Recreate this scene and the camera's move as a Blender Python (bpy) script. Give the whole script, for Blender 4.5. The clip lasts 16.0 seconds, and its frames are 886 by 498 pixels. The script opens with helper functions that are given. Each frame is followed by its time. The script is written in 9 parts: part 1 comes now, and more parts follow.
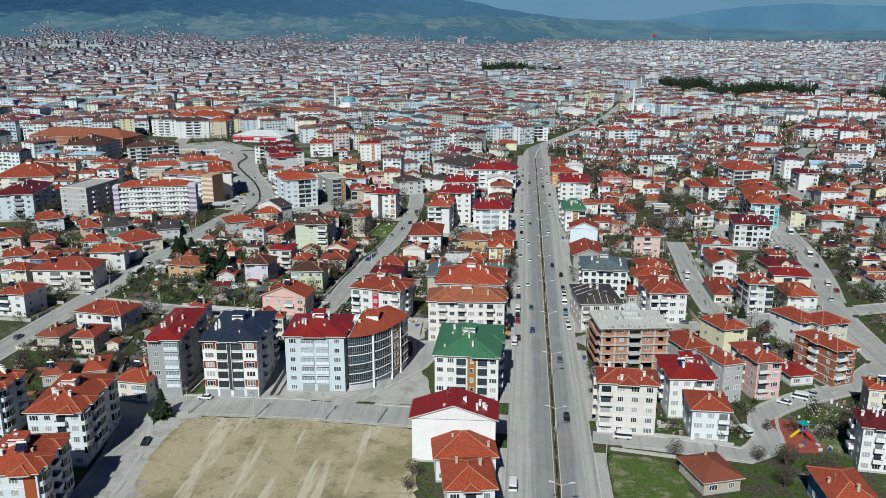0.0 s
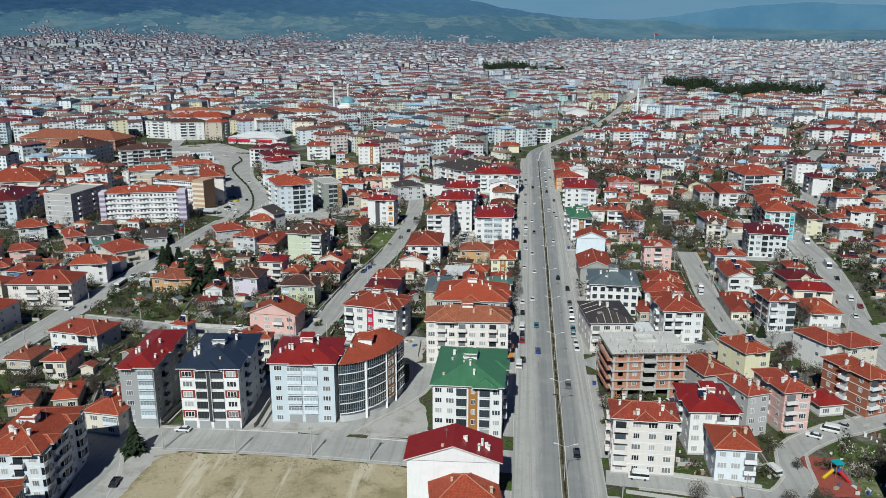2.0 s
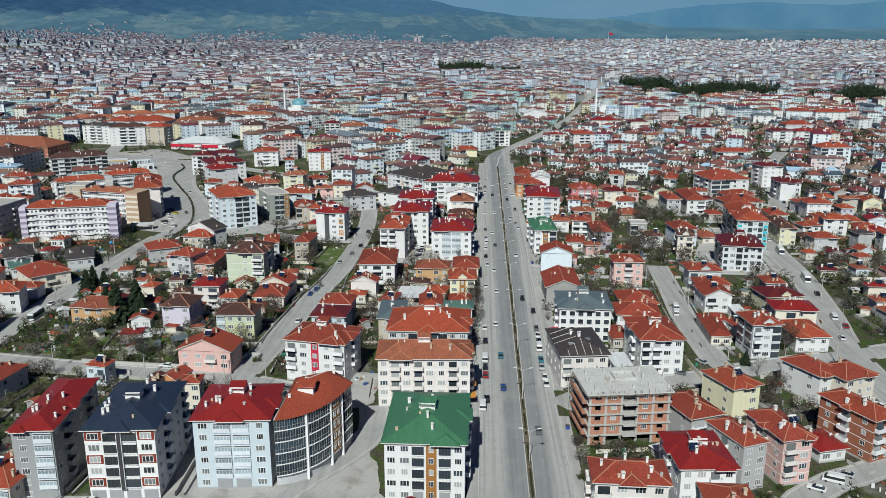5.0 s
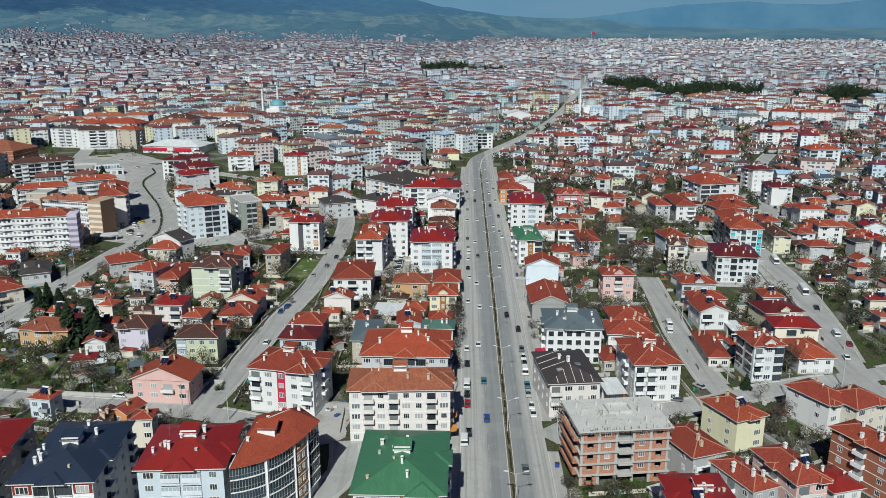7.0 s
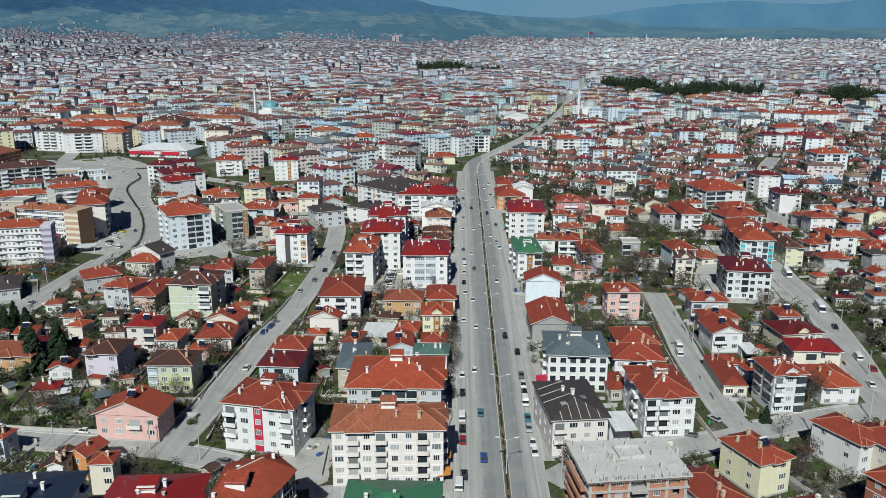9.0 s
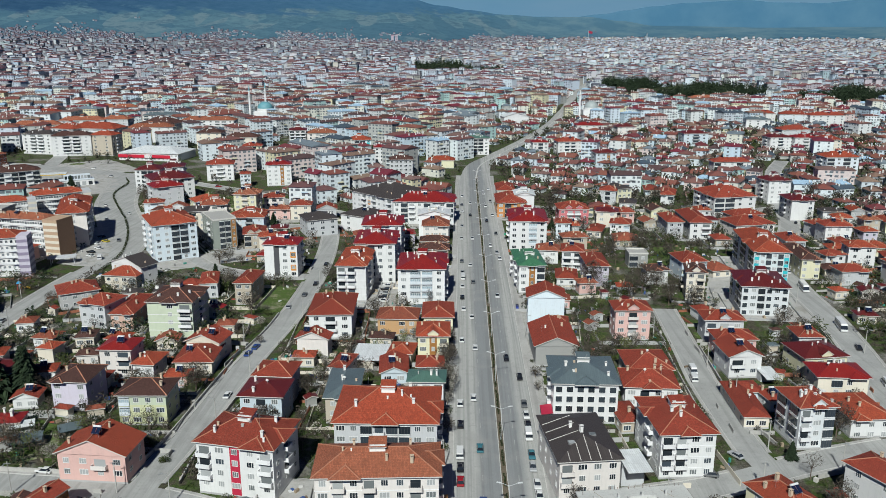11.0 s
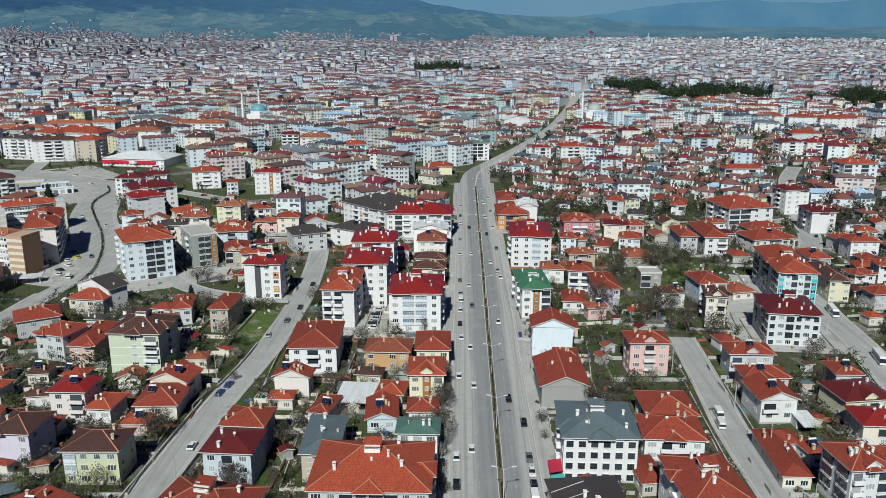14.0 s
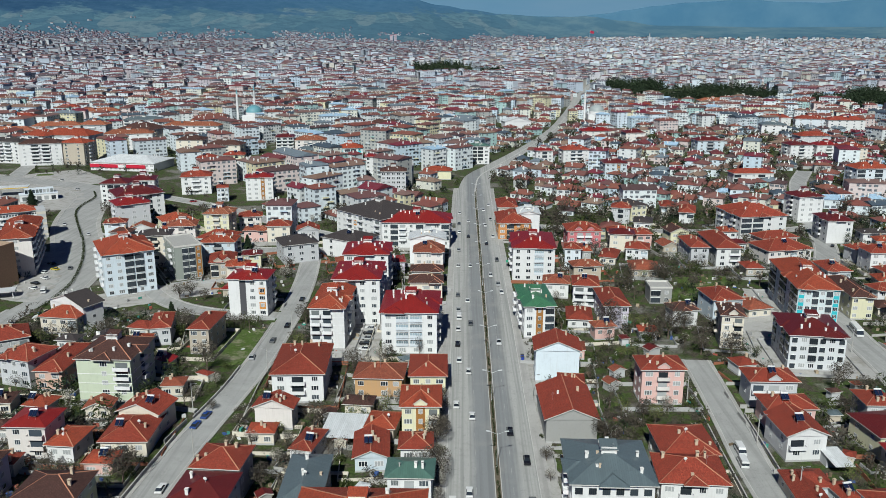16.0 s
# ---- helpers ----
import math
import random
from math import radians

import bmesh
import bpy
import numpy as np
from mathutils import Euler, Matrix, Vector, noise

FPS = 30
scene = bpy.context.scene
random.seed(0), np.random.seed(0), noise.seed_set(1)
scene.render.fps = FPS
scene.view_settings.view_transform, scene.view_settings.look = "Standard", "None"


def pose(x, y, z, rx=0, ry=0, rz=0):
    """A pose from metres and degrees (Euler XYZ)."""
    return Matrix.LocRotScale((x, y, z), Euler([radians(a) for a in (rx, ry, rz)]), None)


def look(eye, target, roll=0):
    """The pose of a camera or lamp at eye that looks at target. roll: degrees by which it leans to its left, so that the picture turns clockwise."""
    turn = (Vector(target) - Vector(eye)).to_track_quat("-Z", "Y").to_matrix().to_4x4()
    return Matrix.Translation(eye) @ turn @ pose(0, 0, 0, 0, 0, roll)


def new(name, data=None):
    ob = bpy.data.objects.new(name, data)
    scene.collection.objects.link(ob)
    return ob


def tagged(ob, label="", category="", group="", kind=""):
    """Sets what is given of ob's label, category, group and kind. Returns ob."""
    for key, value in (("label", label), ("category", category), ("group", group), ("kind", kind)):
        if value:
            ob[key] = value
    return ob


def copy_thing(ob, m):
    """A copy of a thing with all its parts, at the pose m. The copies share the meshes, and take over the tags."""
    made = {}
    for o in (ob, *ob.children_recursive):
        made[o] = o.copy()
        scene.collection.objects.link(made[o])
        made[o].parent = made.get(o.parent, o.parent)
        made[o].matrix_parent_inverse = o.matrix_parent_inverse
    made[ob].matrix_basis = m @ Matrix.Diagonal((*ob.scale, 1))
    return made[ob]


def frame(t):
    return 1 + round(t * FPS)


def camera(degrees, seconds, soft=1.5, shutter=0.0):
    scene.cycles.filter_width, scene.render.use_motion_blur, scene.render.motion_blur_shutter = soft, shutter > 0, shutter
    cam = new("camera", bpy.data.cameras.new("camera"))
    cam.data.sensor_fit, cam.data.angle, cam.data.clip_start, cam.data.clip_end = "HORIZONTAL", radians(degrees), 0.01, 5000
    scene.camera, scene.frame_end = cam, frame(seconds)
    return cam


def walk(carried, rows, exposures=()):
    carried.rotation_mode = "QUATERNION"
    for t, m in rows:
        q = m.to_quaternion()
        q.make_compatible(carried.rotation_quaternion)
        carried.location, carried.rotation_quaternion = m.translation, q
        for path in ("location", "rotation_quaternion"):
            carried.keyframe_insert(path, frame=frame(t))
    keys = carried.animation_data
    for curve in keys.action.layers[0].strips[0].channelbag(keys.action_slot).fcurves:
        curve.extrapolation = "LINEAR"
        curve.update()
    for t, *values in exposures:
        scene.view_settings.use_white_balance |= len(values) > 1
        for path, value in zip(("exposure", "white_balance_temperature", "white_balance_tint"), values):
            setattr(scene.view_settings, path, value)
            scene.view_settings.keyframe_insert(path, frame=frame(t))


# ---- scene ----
# ---------------------------------------------------------------- camera (seconds, x, y, z, yaw, pitch)
cam = camera(57.5, 16.0, soft=0.5)
PATH = [
    (0, -0, -0, 103, 5.75, -14.85),
    (1, -0.62, 9.93, 103.19, 5.8, -14.87),
    (2, -1.35, 19.92, 103.31, 5.84, -14.91),
    (3, -2.12, 30, 103.36, 5.78, -14.94),
    (3.5, -2.46, 35.06, 103.38, 5.57, -14.94),
    (4, -2.72, 40.14, 103.43, 4.84, -14.95),
    (4.5, -2.89, 45.23, 103.51, 3.67, -14.95),
    (5, -2.69, 50.32, 103.57, 2.78, -14.96),
    (5.6, -2.44, 56.44, 103.63, 2.12, -14.97),
    (6.3, -2.16, 63.57, 103.71, 1.72, -14.99),
    (7, -1.87, 70.7, 103.79, 1.59, -15),
    (8, -1.53, 81.11, 104.11, 1.46, -15),
    (9, -1.31, 91.47, 104.42, 1.37, -15.04),
    (11.5, -0.83, 116.27, 104.95, 1.32, -15.09),
    (13, -0.43, 131.18, 105.14, 1.33, -15.1),
    (14.5, 0.06, 146.37, 105.17, 1.3, -15.1),
    (16, 0.73, 161.85, 105.1, 1.34, -15.1),
]
walk(cam, [(t, pose(x, y, z, 90 + pitch, 0, yaw)) for t, x, y, z, yaw, pitch in PATH], exposures=[(0, 0.22, 6250, 1), (16, 0.22, 6250, 1)])

# ---------------------------------------------------------------- light
SUN_AZIMUTH, SUN_HEIGHT = radians(188.5), radians(42)
world = bpy.data.worlds.new("sky")
scene.world = world
world.use_nodes = True
sky = world.node_tree.nodes.new("ShaderNodeTexSky")
sky.sky_type, sky.sun_disc = "NISHITA", False
sky.sun_elevation, sky.sun_rotation = SUN_HEIGHT, SUN_AZIMUTH
sky.air_density, sky.dust_density, sky.ozone_density = 0.8, 0.2, 3.0
background = world.node_tree.nodes["Background"]
background.inputs["Strength"].default_value = 0.05
haze = world.node_tree.nodes.new("ShaderNodeMix")
haze.data_type, haze.blend_type = "RGBA", "MULTIPLY"
haze.inputs[0].default_value, haze.inputs[7].default_value = 1.0, (0.07, 0.20, 0.54, 1.0)
world.node_tree.links.new(sky.outputs[0], haze.inputs[6])
world.node_tree.links.new(haze.outputs[2], background.inputs["Color"])
sun = new("sun", bpy.data.lights.new("sun", "SUN"))
sun.data.energy, sun.data.angle, sun.data.color = 5.0, radians(0.6), (1.0, 0.97, 0.93)
to_sun = Vector((math.sin(SUN_AZIMUTH) * math.cos(SUN_HEIGHT), math.cos(SUN_AZIMUTH) * math.cos(SUN_HEIGHT), math.sin(SUN_HEIGHT)))
sun.matrix_world = look(to_sun * 400, (0, 0, 0))


# ---------------------------------------------------------------- materials
# scales all base colours down so bounced light fills shade less
ALBEDO_SCALE = 0.78


class Nodes:
    """A material's node tree, with short ways to add to it."""

    def __init__(self, name):
        self.mat = bpy.data.materials.new(name)
        self.mat.use_nodes = True
        self.tree = self.mat.node_tree
        self.shader = self.tree.nodes["Principled BSDF"]

    def add(self, kind, **inputs):
        node = self.tree.nodes.new(kind)
        for key, value in inputs.items():
            self.put(node, key.replace("_", " "), value)
        return node

    def put(self, node, key, value):
        socket = node.inputs[int(key) if key.isdigit() else key]
        if isinstance(value, bpy.types.NodeSocket):
            self.tree.links.new(value, socket)
        else:
            socket.default_value = value

    def coords(self, which="Object", scale=(1, 1, 1)):
        node = self.tree.nodes.new("ShaderNodeTexCoord")
        mapping = self.add("ShaderNodeMapping", Vector=node.outputs[which], Scale=scale)
        return mapping.outputs[0]

    def noise(self, vector, scale, detail=4.0, rough=0.6):
        return self.add("ShaderNodeTexNoise", Vector=vector, Scale=scale, Detail=detail, Roughness=rough).outputs[0]

    def span(self, value, a, b, c=0.0, d=1.0):
        node = self.add("ShaderNodeMapRange", Value=value)
        for n, v in ((1, a), (2, b), (3, c), (4, d)):
            node.inputs[n].default_value = v
        return node.outputs[0]

    def mix(self, factor, a, b, blend="MIX"):
        node = self.tree.nodes.new("ShaderNodeMix")
        node.data_type, node.blend_type = "RGBA", blend
        for n, v in ((0, factor), (6, a), (7, b)):
            self.put(node, str(n), (*v, 1.0) if isinstance(v, tuple) else v)
        return node.outputs[2]

    def math(self, op, a, b=0.0):
        node = self.tree.nodes.new("ShaderNodeMath")
        node.operation = op
        self.put(node, "0", a)
        self.put(node, "1", b)
        return node.outputs[0]

    def bump(self, height, strength, distance):
        node = self.add("ShaderNodeBump", Height=height, Strength=strength, Distance=distance)
        self.put(self.shader, "Normal", node.outputs[0])

    def finish(self, colour, rough, metal=0.0, specular=0.5):
        """Sets the surface, its base colour scaled down so shade gets less bounced light."""
        if isinstance(colour, tuple):
            self.put(self.shader, "Base Color", (*[ALBEDO_SCALE * c for c in colour], 1.0))
        else:
            self.put(self.shader, "Base Color", self.mix(1.0, colour, (ALBEDO_SCALE, ALBEDO_SCALE, ALBEDO_SCALE), "MULTIPLY"))
        self.put(self.shader, "Roughness", rough)
        self.put(self.shader, "Metallic", metal)
        self.put(self.shader, "Specular IOR Level", specular)
        return self.mat


def scaled(c, k):
    return tuple(min(1.0, v * k) for v in c)


def plain(name, colour, rough=0.7, metal=0.0, spread=0.12, scale=1.5, specular=0.4):
    """Paint, metal or plastic with faint unevenness at two scales."""
    n = Nodes(name)
    v = n.coords()
    grain = n.mix(n.noise(v, scale * 9), scaled(colour, 1 - spread), scaled(colour, 1 + spread))
    return n.finish(n.mix(n.span(n.noise(v, scale), 0.35, 0.7), grain, scaled(colour, 1 - spread)), rough, metal, specular)


def plaster(name, colour, dirt=0.22):
    """Painted render with rain streaks, patches and fine grain; the tone differs a little from house to house."""
    n = Nodes(name)
    v = n.coords()
    streak = n.noise(n.coords(scale=(1.4, 1.4, 0.12)), 1.6, 5)
    patch = n.noise(v, 0.22, 3)
    own = n.add("ShaderNodeObjectInfo").outputs["Random"]
    base = n.mix(own, scaled(colour, 0.93), scaled(colour, 1.05))
    base = n.mix(n.span(patch, 0.45, 0.75, 0, dirt), base, scaled(colour, 0.7))
    base = n.mix(n.span(streak, 0.5, 0.8, 0, dirt), base, (0.33, 0.31, 0.28))
    base = n.mix(n.span(n.noise(v, 1.1, 8, 0.8), 0.52, 0.70, 0, dirt * 1.3), base, scaled(colour, 0.62))
    n.bump(n.noise(v, 14, 3), 0.15, 0.02)
    return n.finish(base, 0.85, 0.0, 0.25)


def tiles(name, colour, weather=0.5):
    """Interlocking clay tiles in courses, each fired a little differently, with lichen and soot."""
    n = Nodes(name)
    uv = n.coords("UV")
    brick = n.add("ShaderNodeTexBrick", Vector=uv, Color1=(*scaled(colour, 0.78), 1), Color2=(*scaled(colour, 1.18), 1), Mortar=(*scaled(colour, 0.42), 1), Scale=1.0)
    for key, value in (("Mortar Size", 0.022), ("Brick Width", 0.3), ("Row Height", 0.4), ("Bias", 0.1), ("Mortar Smooth", 0.6)):
        brick.inputs[key].default_value = value
    brick.offset = 0.0
    v = n.coords()
    own = n.add("ShaderNodeObjectInfo").outputs["Random"]
    tone = n.mix(own, (0.80, 0.76, 0.74), (1.1, 1.04, 1.0))
    base = n.mix(1.0, brick.outputs["Color"], tone, "MULTIPLY")
    base = n.mix(n.span(n.noise(v, 0.5, 5, 0.7), 0.42, 0.72, 0, weather), base, scaled(colour, 0.5))
    base = n.mix(n.span(n.noise(v, 2.6, 3), 0.58, 0.8, 0, weather * 0.7), base, (0.40, 0.26, 0.18))
    runs = n.noise(n.coords("UV", (1.0, 0.16, 1.0)), 1.5, 6, 0.75)
    base = n.mix(n.span(runs, 0.52, 0.70, 0, 0.32), base, scaled(colour, 0.42))
    base = n.mix(n.span(runs, 0.46, 0.30, 0, 0.25), base, (min(1.0, colour[0] * 1.25), colour[1] * 1.7, colour[2] * 1.8))
    courses = n.add("ShaderNodeTexWave", Vector=n.coords("UV", (0.02, 1.0, 1.0)), Scale=0.42, Distortion=1.2)
    courses.bands_direction = "Y"
    base = n.mix(n.span(courses.outputs[1], 0.55, 0.95, 0, 0.14), base, scaled(colour, 0.45))
    wave = n.add("ShaderNodeTexWave", Vector=uv, Scale=1.667)
    n.bump(n.math("ADD", wave.outputs[1], brick.outputs["Fac"]), 0.6, 0.06)
    return n.finish(base, 0.8, 0.0, 0.3)


def sheet(name, colour, rough=0.42):
    """Painted sheet metal with standing seams."""
    n = Nodes(name)
    uv = n.coords("UV")
    brick = n.add("ShaderNodeTexBrick", Vector=uv, Color1=(*scaled(colour, 0.9), 1), Color2=(*scaled(colour, 1.08), 1), Mortar=(*scaled(colour, 0.6), 1), Scale=1.0)
    for key, value in (("Mortar Size", 0.03), ("Brick Width", 0.5), ("Row Height", 4.0), ("Mortar Smooth", 0.5)):
        brick.inputs[key].default_value = value
    brick.offset = 0.0
    v = n.coords()
    base = n.mix(n.span(n.noise(v, 0.4, 5), 0.45, 0.75, 0, 0.4), brick.outputs["Color"], scaled(colour, 0.65))
    n.bump(brick.outputs["Fac"], 0.5, 0.04)
    return n.finish(base, rough, 0.0, 0.5)


def glass(name, colour=(0.025, 0.032, 0.04), curtains=False):
    n = Nodes(name)
    own = n.add("ShaderNodeObjectInfo").outputs["Random"]
    base = n.mix(n.span(own, 0.30, 0.45), colour, scaled(colour, 1.8))
    if curtains:
        base = n.mix(n.span(own, 0.25, 0.30), colour, scaled(colour, 2.5))
        base = n.mix(n.span(own, 0.42, 0.44), base, (0.17, 0.185, 0.19))
        base = n.mix(n.span(own, 0.66, 0.68), base, (0.40, 0.415, 0.42))
    return n.finish(base, 0.08, 0.0, 0.6)


def ground_cover(name, scale=1.0):
    """Gardens and yards: grass, bare soil, gravel and dry weeds."""
    n = Nodes(name)
    v = n.coords()
    big, mid, fine = n.noise(v, 0.035 * scale, 5), n.noise(v, 0.22 * scale, 5), n.noise(v, 2.2 * scale, 4)
    clutter = n.noise(v, 0.9 * scale, 9, 0.82)
    grass = n.mix(n.span(clutter, 0.35, 0.68), (0.018, 0.032, 0.008), (0.098, 0.148, 0.034))
    soil = n.mix(n.span(clutter, 0.35, 0.68), (0.020, 0.018, 0.012), (0.110, 0.096, 0.068))
    yard = n.mix(n.span(clutter, 0.35, 0.7), (0.07, 0.066, 0.058), (0.30, 0.285, 0.26))
    grass = n.mix(n.span(fine, 0.52, 0.64, 0, 0.7), grass, (0.014, 0.020, 0.007))
    soil = n.mix(n.span(fine, 0.55, 0.66, 0, 0.6), soil, (0.26, 0.235, 0.185))
    base = n.mix(n.span(mid, 0.43, 0.55), soil, grass)
    base = n.mix(n.span(big, 0.55, 0.62), base, yard)
    n.bump(fine, 0.5, 0.15)
    return n.finish(base, 0.95, 0.0, 0.2)


def asphalt(name, colour):
    n = Nodes(name)
    v = n.coords()
    base = n.mix(n.noise(v, 6.0, 8, 0.8), scaled(colour, 0.70), scaled(colour, 1.28))
    base = n.mix(n.span(n.noise(v, 0.35, 8, 0.8), 0.52, 0.60, 0, 0.5), base, scaled(colour, 0.72))
    base = n.mix(n.span(n.noise(v, 0.09, 5, 0.65), 0.42, 0.68, 0, 0.6), base, scaled(colour, 1.3))
    base = n.mix(n.span(n.noise(n.coords(scale=(1.1, 0.03, 1)), 0.5, 3), 0.48, 0.62, 0, 0.45), base, scaled(colour, 0.66))
    base = n.mix(n.span(n.noise(v, 1.4, 7, 0.8), 0.58, 0.68, 0, 0.5), base, scaled(colour, 0.5))
    n.bump(n.noise(v, 25, 2), 0.2, 0.02)
    return n.finish(base, 0.85, 0.0, 0.3)


def by_island(name, ramp, rough=0.85, grain=0.2):
    """One colour for each joined piece, drawn from a ramp."""
    n = Nodes(name)
    island = n.add("ShaderNodeNewGeometry").outputs["Random Per Island"]
    node = n.add("ShaderNodeValToRGB", Fac=island)
    node.color_ramp.interpolation = "CONSTANT"
    els = node.color_ramp.elements
    els[0].position, els[0].color = 0.0, (*ramp[0], 1)
    els[1].position, els[1].color = 1.0 / len(ramp), (*ramp[1], 1)
    for k in range(2, len(ramp)):
        els.new(k / len(ramp)).color = (*ramp[k], 1)
    v = n.coords()
    base = n.mix(n.span(n.noise(v, 0.6, 4), 0.4, 0.75, 0, grain), node.outputs[0], (0.12, 0.10, 0.09))
    return n.finish(base, rough, 0.0, 0.25)


def leaves(name, dark, light):
    n = Nodes(name)
    island = n.add("ShaderNodeNewGeometry").outputs["Random Per Island"]
    own = n.add("ShaderNodeObjectInfo").outputs["Random"]
    base = n.mix(island, dark, light)
    base = n.mix(n.math("MULTIPLY", own, 0.35), base, scaled(dark, 0.8))
    return n.finish(base, 0.8, 0.0, 0.2)


ROOFS = {
    "tile": (tiles("clay_tile", (0.315, 0.057, 0.034)), 0.42, "red clay tile"),
    "orange": (tiles("orange_tile", (0.37, 0.072, 0.036), 0.35), 0.42, "orange clay tile"),
    "old": (tiles("weathered_tile", (0.32, 0.092, 0.054), 0.8), 0.42, "weathered clay tile"),
    "terra": (tiles("terracotta_tile", (0.36, 0.125, 0.07), 0.6), 0.42, "terracotta tile"),
    "red": (sheet("red_sheet", (0.255, 0.020, 0.017)), 0.34, "red sheet metal"),
    "dkred": (sheet("maroon_sheet", (0.125, 0.018, 0.017)), 0.34, "maroon sheet metal"),
    "brown": (tiles("brown_tile", (0.095, 0.045, 0.038), 0.4), 0.42, "dark brown tile"),
    "dark": (sheet("charcoal_sheet", (0.058, 0.048, 0.046), 0.6), 0.34, "charcoal sheet"),
    "slate": (sheet("slate_sheet", (0.12, 0.155, 0.17)), 0.34, "slate grey sheet metal"),
    "navy": (sheet("navy_sheet", (0.025, 0.038, 0.066)), 0.34, "navy blue sheet metal"),
    "green": (sheet("green_sheet", (0.066, 0.19, 0.10)), 0.34, "green sheet metal"),
    "dgreen": (sheet("grey_green_sheet", (0.09, 0.17, 0.14)), 0.34, "grey green sheet metal"),
    "white": (sheet("white_sheet", (0.72, 0.74, 0.75)), 0.26, "white sheet metal"),
    "flat": (plain("roof_screed", (0.42, 0.41, 0.39), 0.9), 0.0, "flat concrete"),
}
WALLS = {
    "white": (0.74, 0.74, 0.74), "blank": (0.80, 0.80, 0.81), "palewhite": (0.68, 0.73, 0.78), "whitegrey": (0.66, 0.68, 0.70),
    "cream": (0.72, 0.66, 0.56), "beige": (0.50, 0.44, 0.36), "grey": (0.36, 0.37, 0.38), "palegrey": (0.55, 0.56, 0.58),
    "greyplain": (0.44, 0.44, 0.44), "paleblue": (0.58, 0.66, 0.72), "blue": (0.10, 0.22, 0.42), "pink": (0.70, 0.46, 0.42),
    "pinkwhite": (0.74, 0.695, 0.665), "pinkred": (0.62, 0.20, 0.22), "lavender": (0.62, 0.58, 0.68), "yellow": (0.74, 0.71, 0.50),
    "yellowgreen": (0.62, 0.64, 0.40), "palegreen": (0.56, 0.62, 0.48), "tan": (0.58, 0.36, 0.18), "orange": (0.60, 0.27, 0.10),
    "redcream": (0.62, 0.42, 0.34), "brick": (0.34, 0.13, 0.075), "concrete": (0.34, 0.34, 0.33), "ltblue": (0.68, 0.76, 0.82),
    "greywhite": (0.60, 0.61, 0.63), "greenglass": (0.30, 0.33, 0.30), "cyan": (0.66, 0.74, 0.76), "stripe": (0.76, 0.75, 0.74),
}
WALL_WORDS = {
    "white": "white", "blank": "windowless white", "palewhite": "bluish white", "whitegrey": "white and grey", "cream": "cream", "beige": "beige", "grey": "grey",
    "palegrey": "pale grey", "greyplain": "plain grey", "paleblue": "pale blue", "blue": "blue", "pink": "pink", "pinkwhite": "pinkish white", "pinkred": "pink and red",
    "lavender": "lavender", "yellow": "pale yellow", "yellowgreen": "yellow green", "palegreen": "pale green", "tan": "tan", "orange": "orange", "redcream": "red and cream",
    "brick": "brick red", "concrete": "bare concrete", "ltblue": "light blue", "greywhite": "grey and white", "greenglass": "grey green", "cyan": "white and turquoise", "stripe": "white",
}
WALL_MATS = {key: plaster("render_" + key, c) for key, c in WALLS.items()}
PANELS = {"c": plain("ochre_panel", (0.36, 0.17, 0.05), 0.5), "r": plain("crimson_panel", (0.50, 0.03, 0.07), 0.5), "o": plain("amber_panel", (0.62, 0.27, 0.06), 0.5),
          "m": plain("mahogany_panel", (0.23, 0.035, 0.02), 0.5), "t": plain("turquoise_panel", (0.05, 0.48, 0.55), 0.5), "h": plain("rust_panel", (0.34, 0.085, 0.03), 0.5), "d": plain("dark_panel", (0.09, 0.09, 0.10), 0.5)}
STRIPE_TAN = plain("tan_stripe_render", (0.50, 0.35, 0.24), 0.85, spread=0.15)
STRIPE_VIOLET, STRIPE_BROWN = plain("violet_stripe_render", (0.30, 0.26, 0.36), 0.85, spread=0.15), plain("brown_render", (0.31, 0.19, 0.12), 0.85, spread=0.2)
WHITE, GLASS, DARK = plain("white_paint", (0.76, 0.76, 0.76), 0.5), glass("window_glass", curtains=True), plain("dark_paint", (0.05, 0.05, 0.055), 0.5)
CAP = plain("ridge_tile", (0.46, 0.21, 0.13), 0.8)
FASCIA = plain("fascia", (0.66, 0.64, 0.60), 0.6)
CREAM_STACK, WHITE_STACK = plaster("chimney_render", (0.58, 0.46, 0.34), 0.4), plaster("chimney_white", (0.80, 0.79, 0.76), 0.2)
STEEL, PANEL_BLUE = plain("galvanised_steel", (0.55, 0.56, 0.57), 0.4, 0.7), plain("solar_glass", (0.012, 0.02, 0.05), 0.12)
CONCRETE = plaster("raw_concrete", (0.46, 0.45, 0.43), 0.5)
KERB = plaster("kerb_concrete", (0.56, 0.55, 0.53), 0.6)
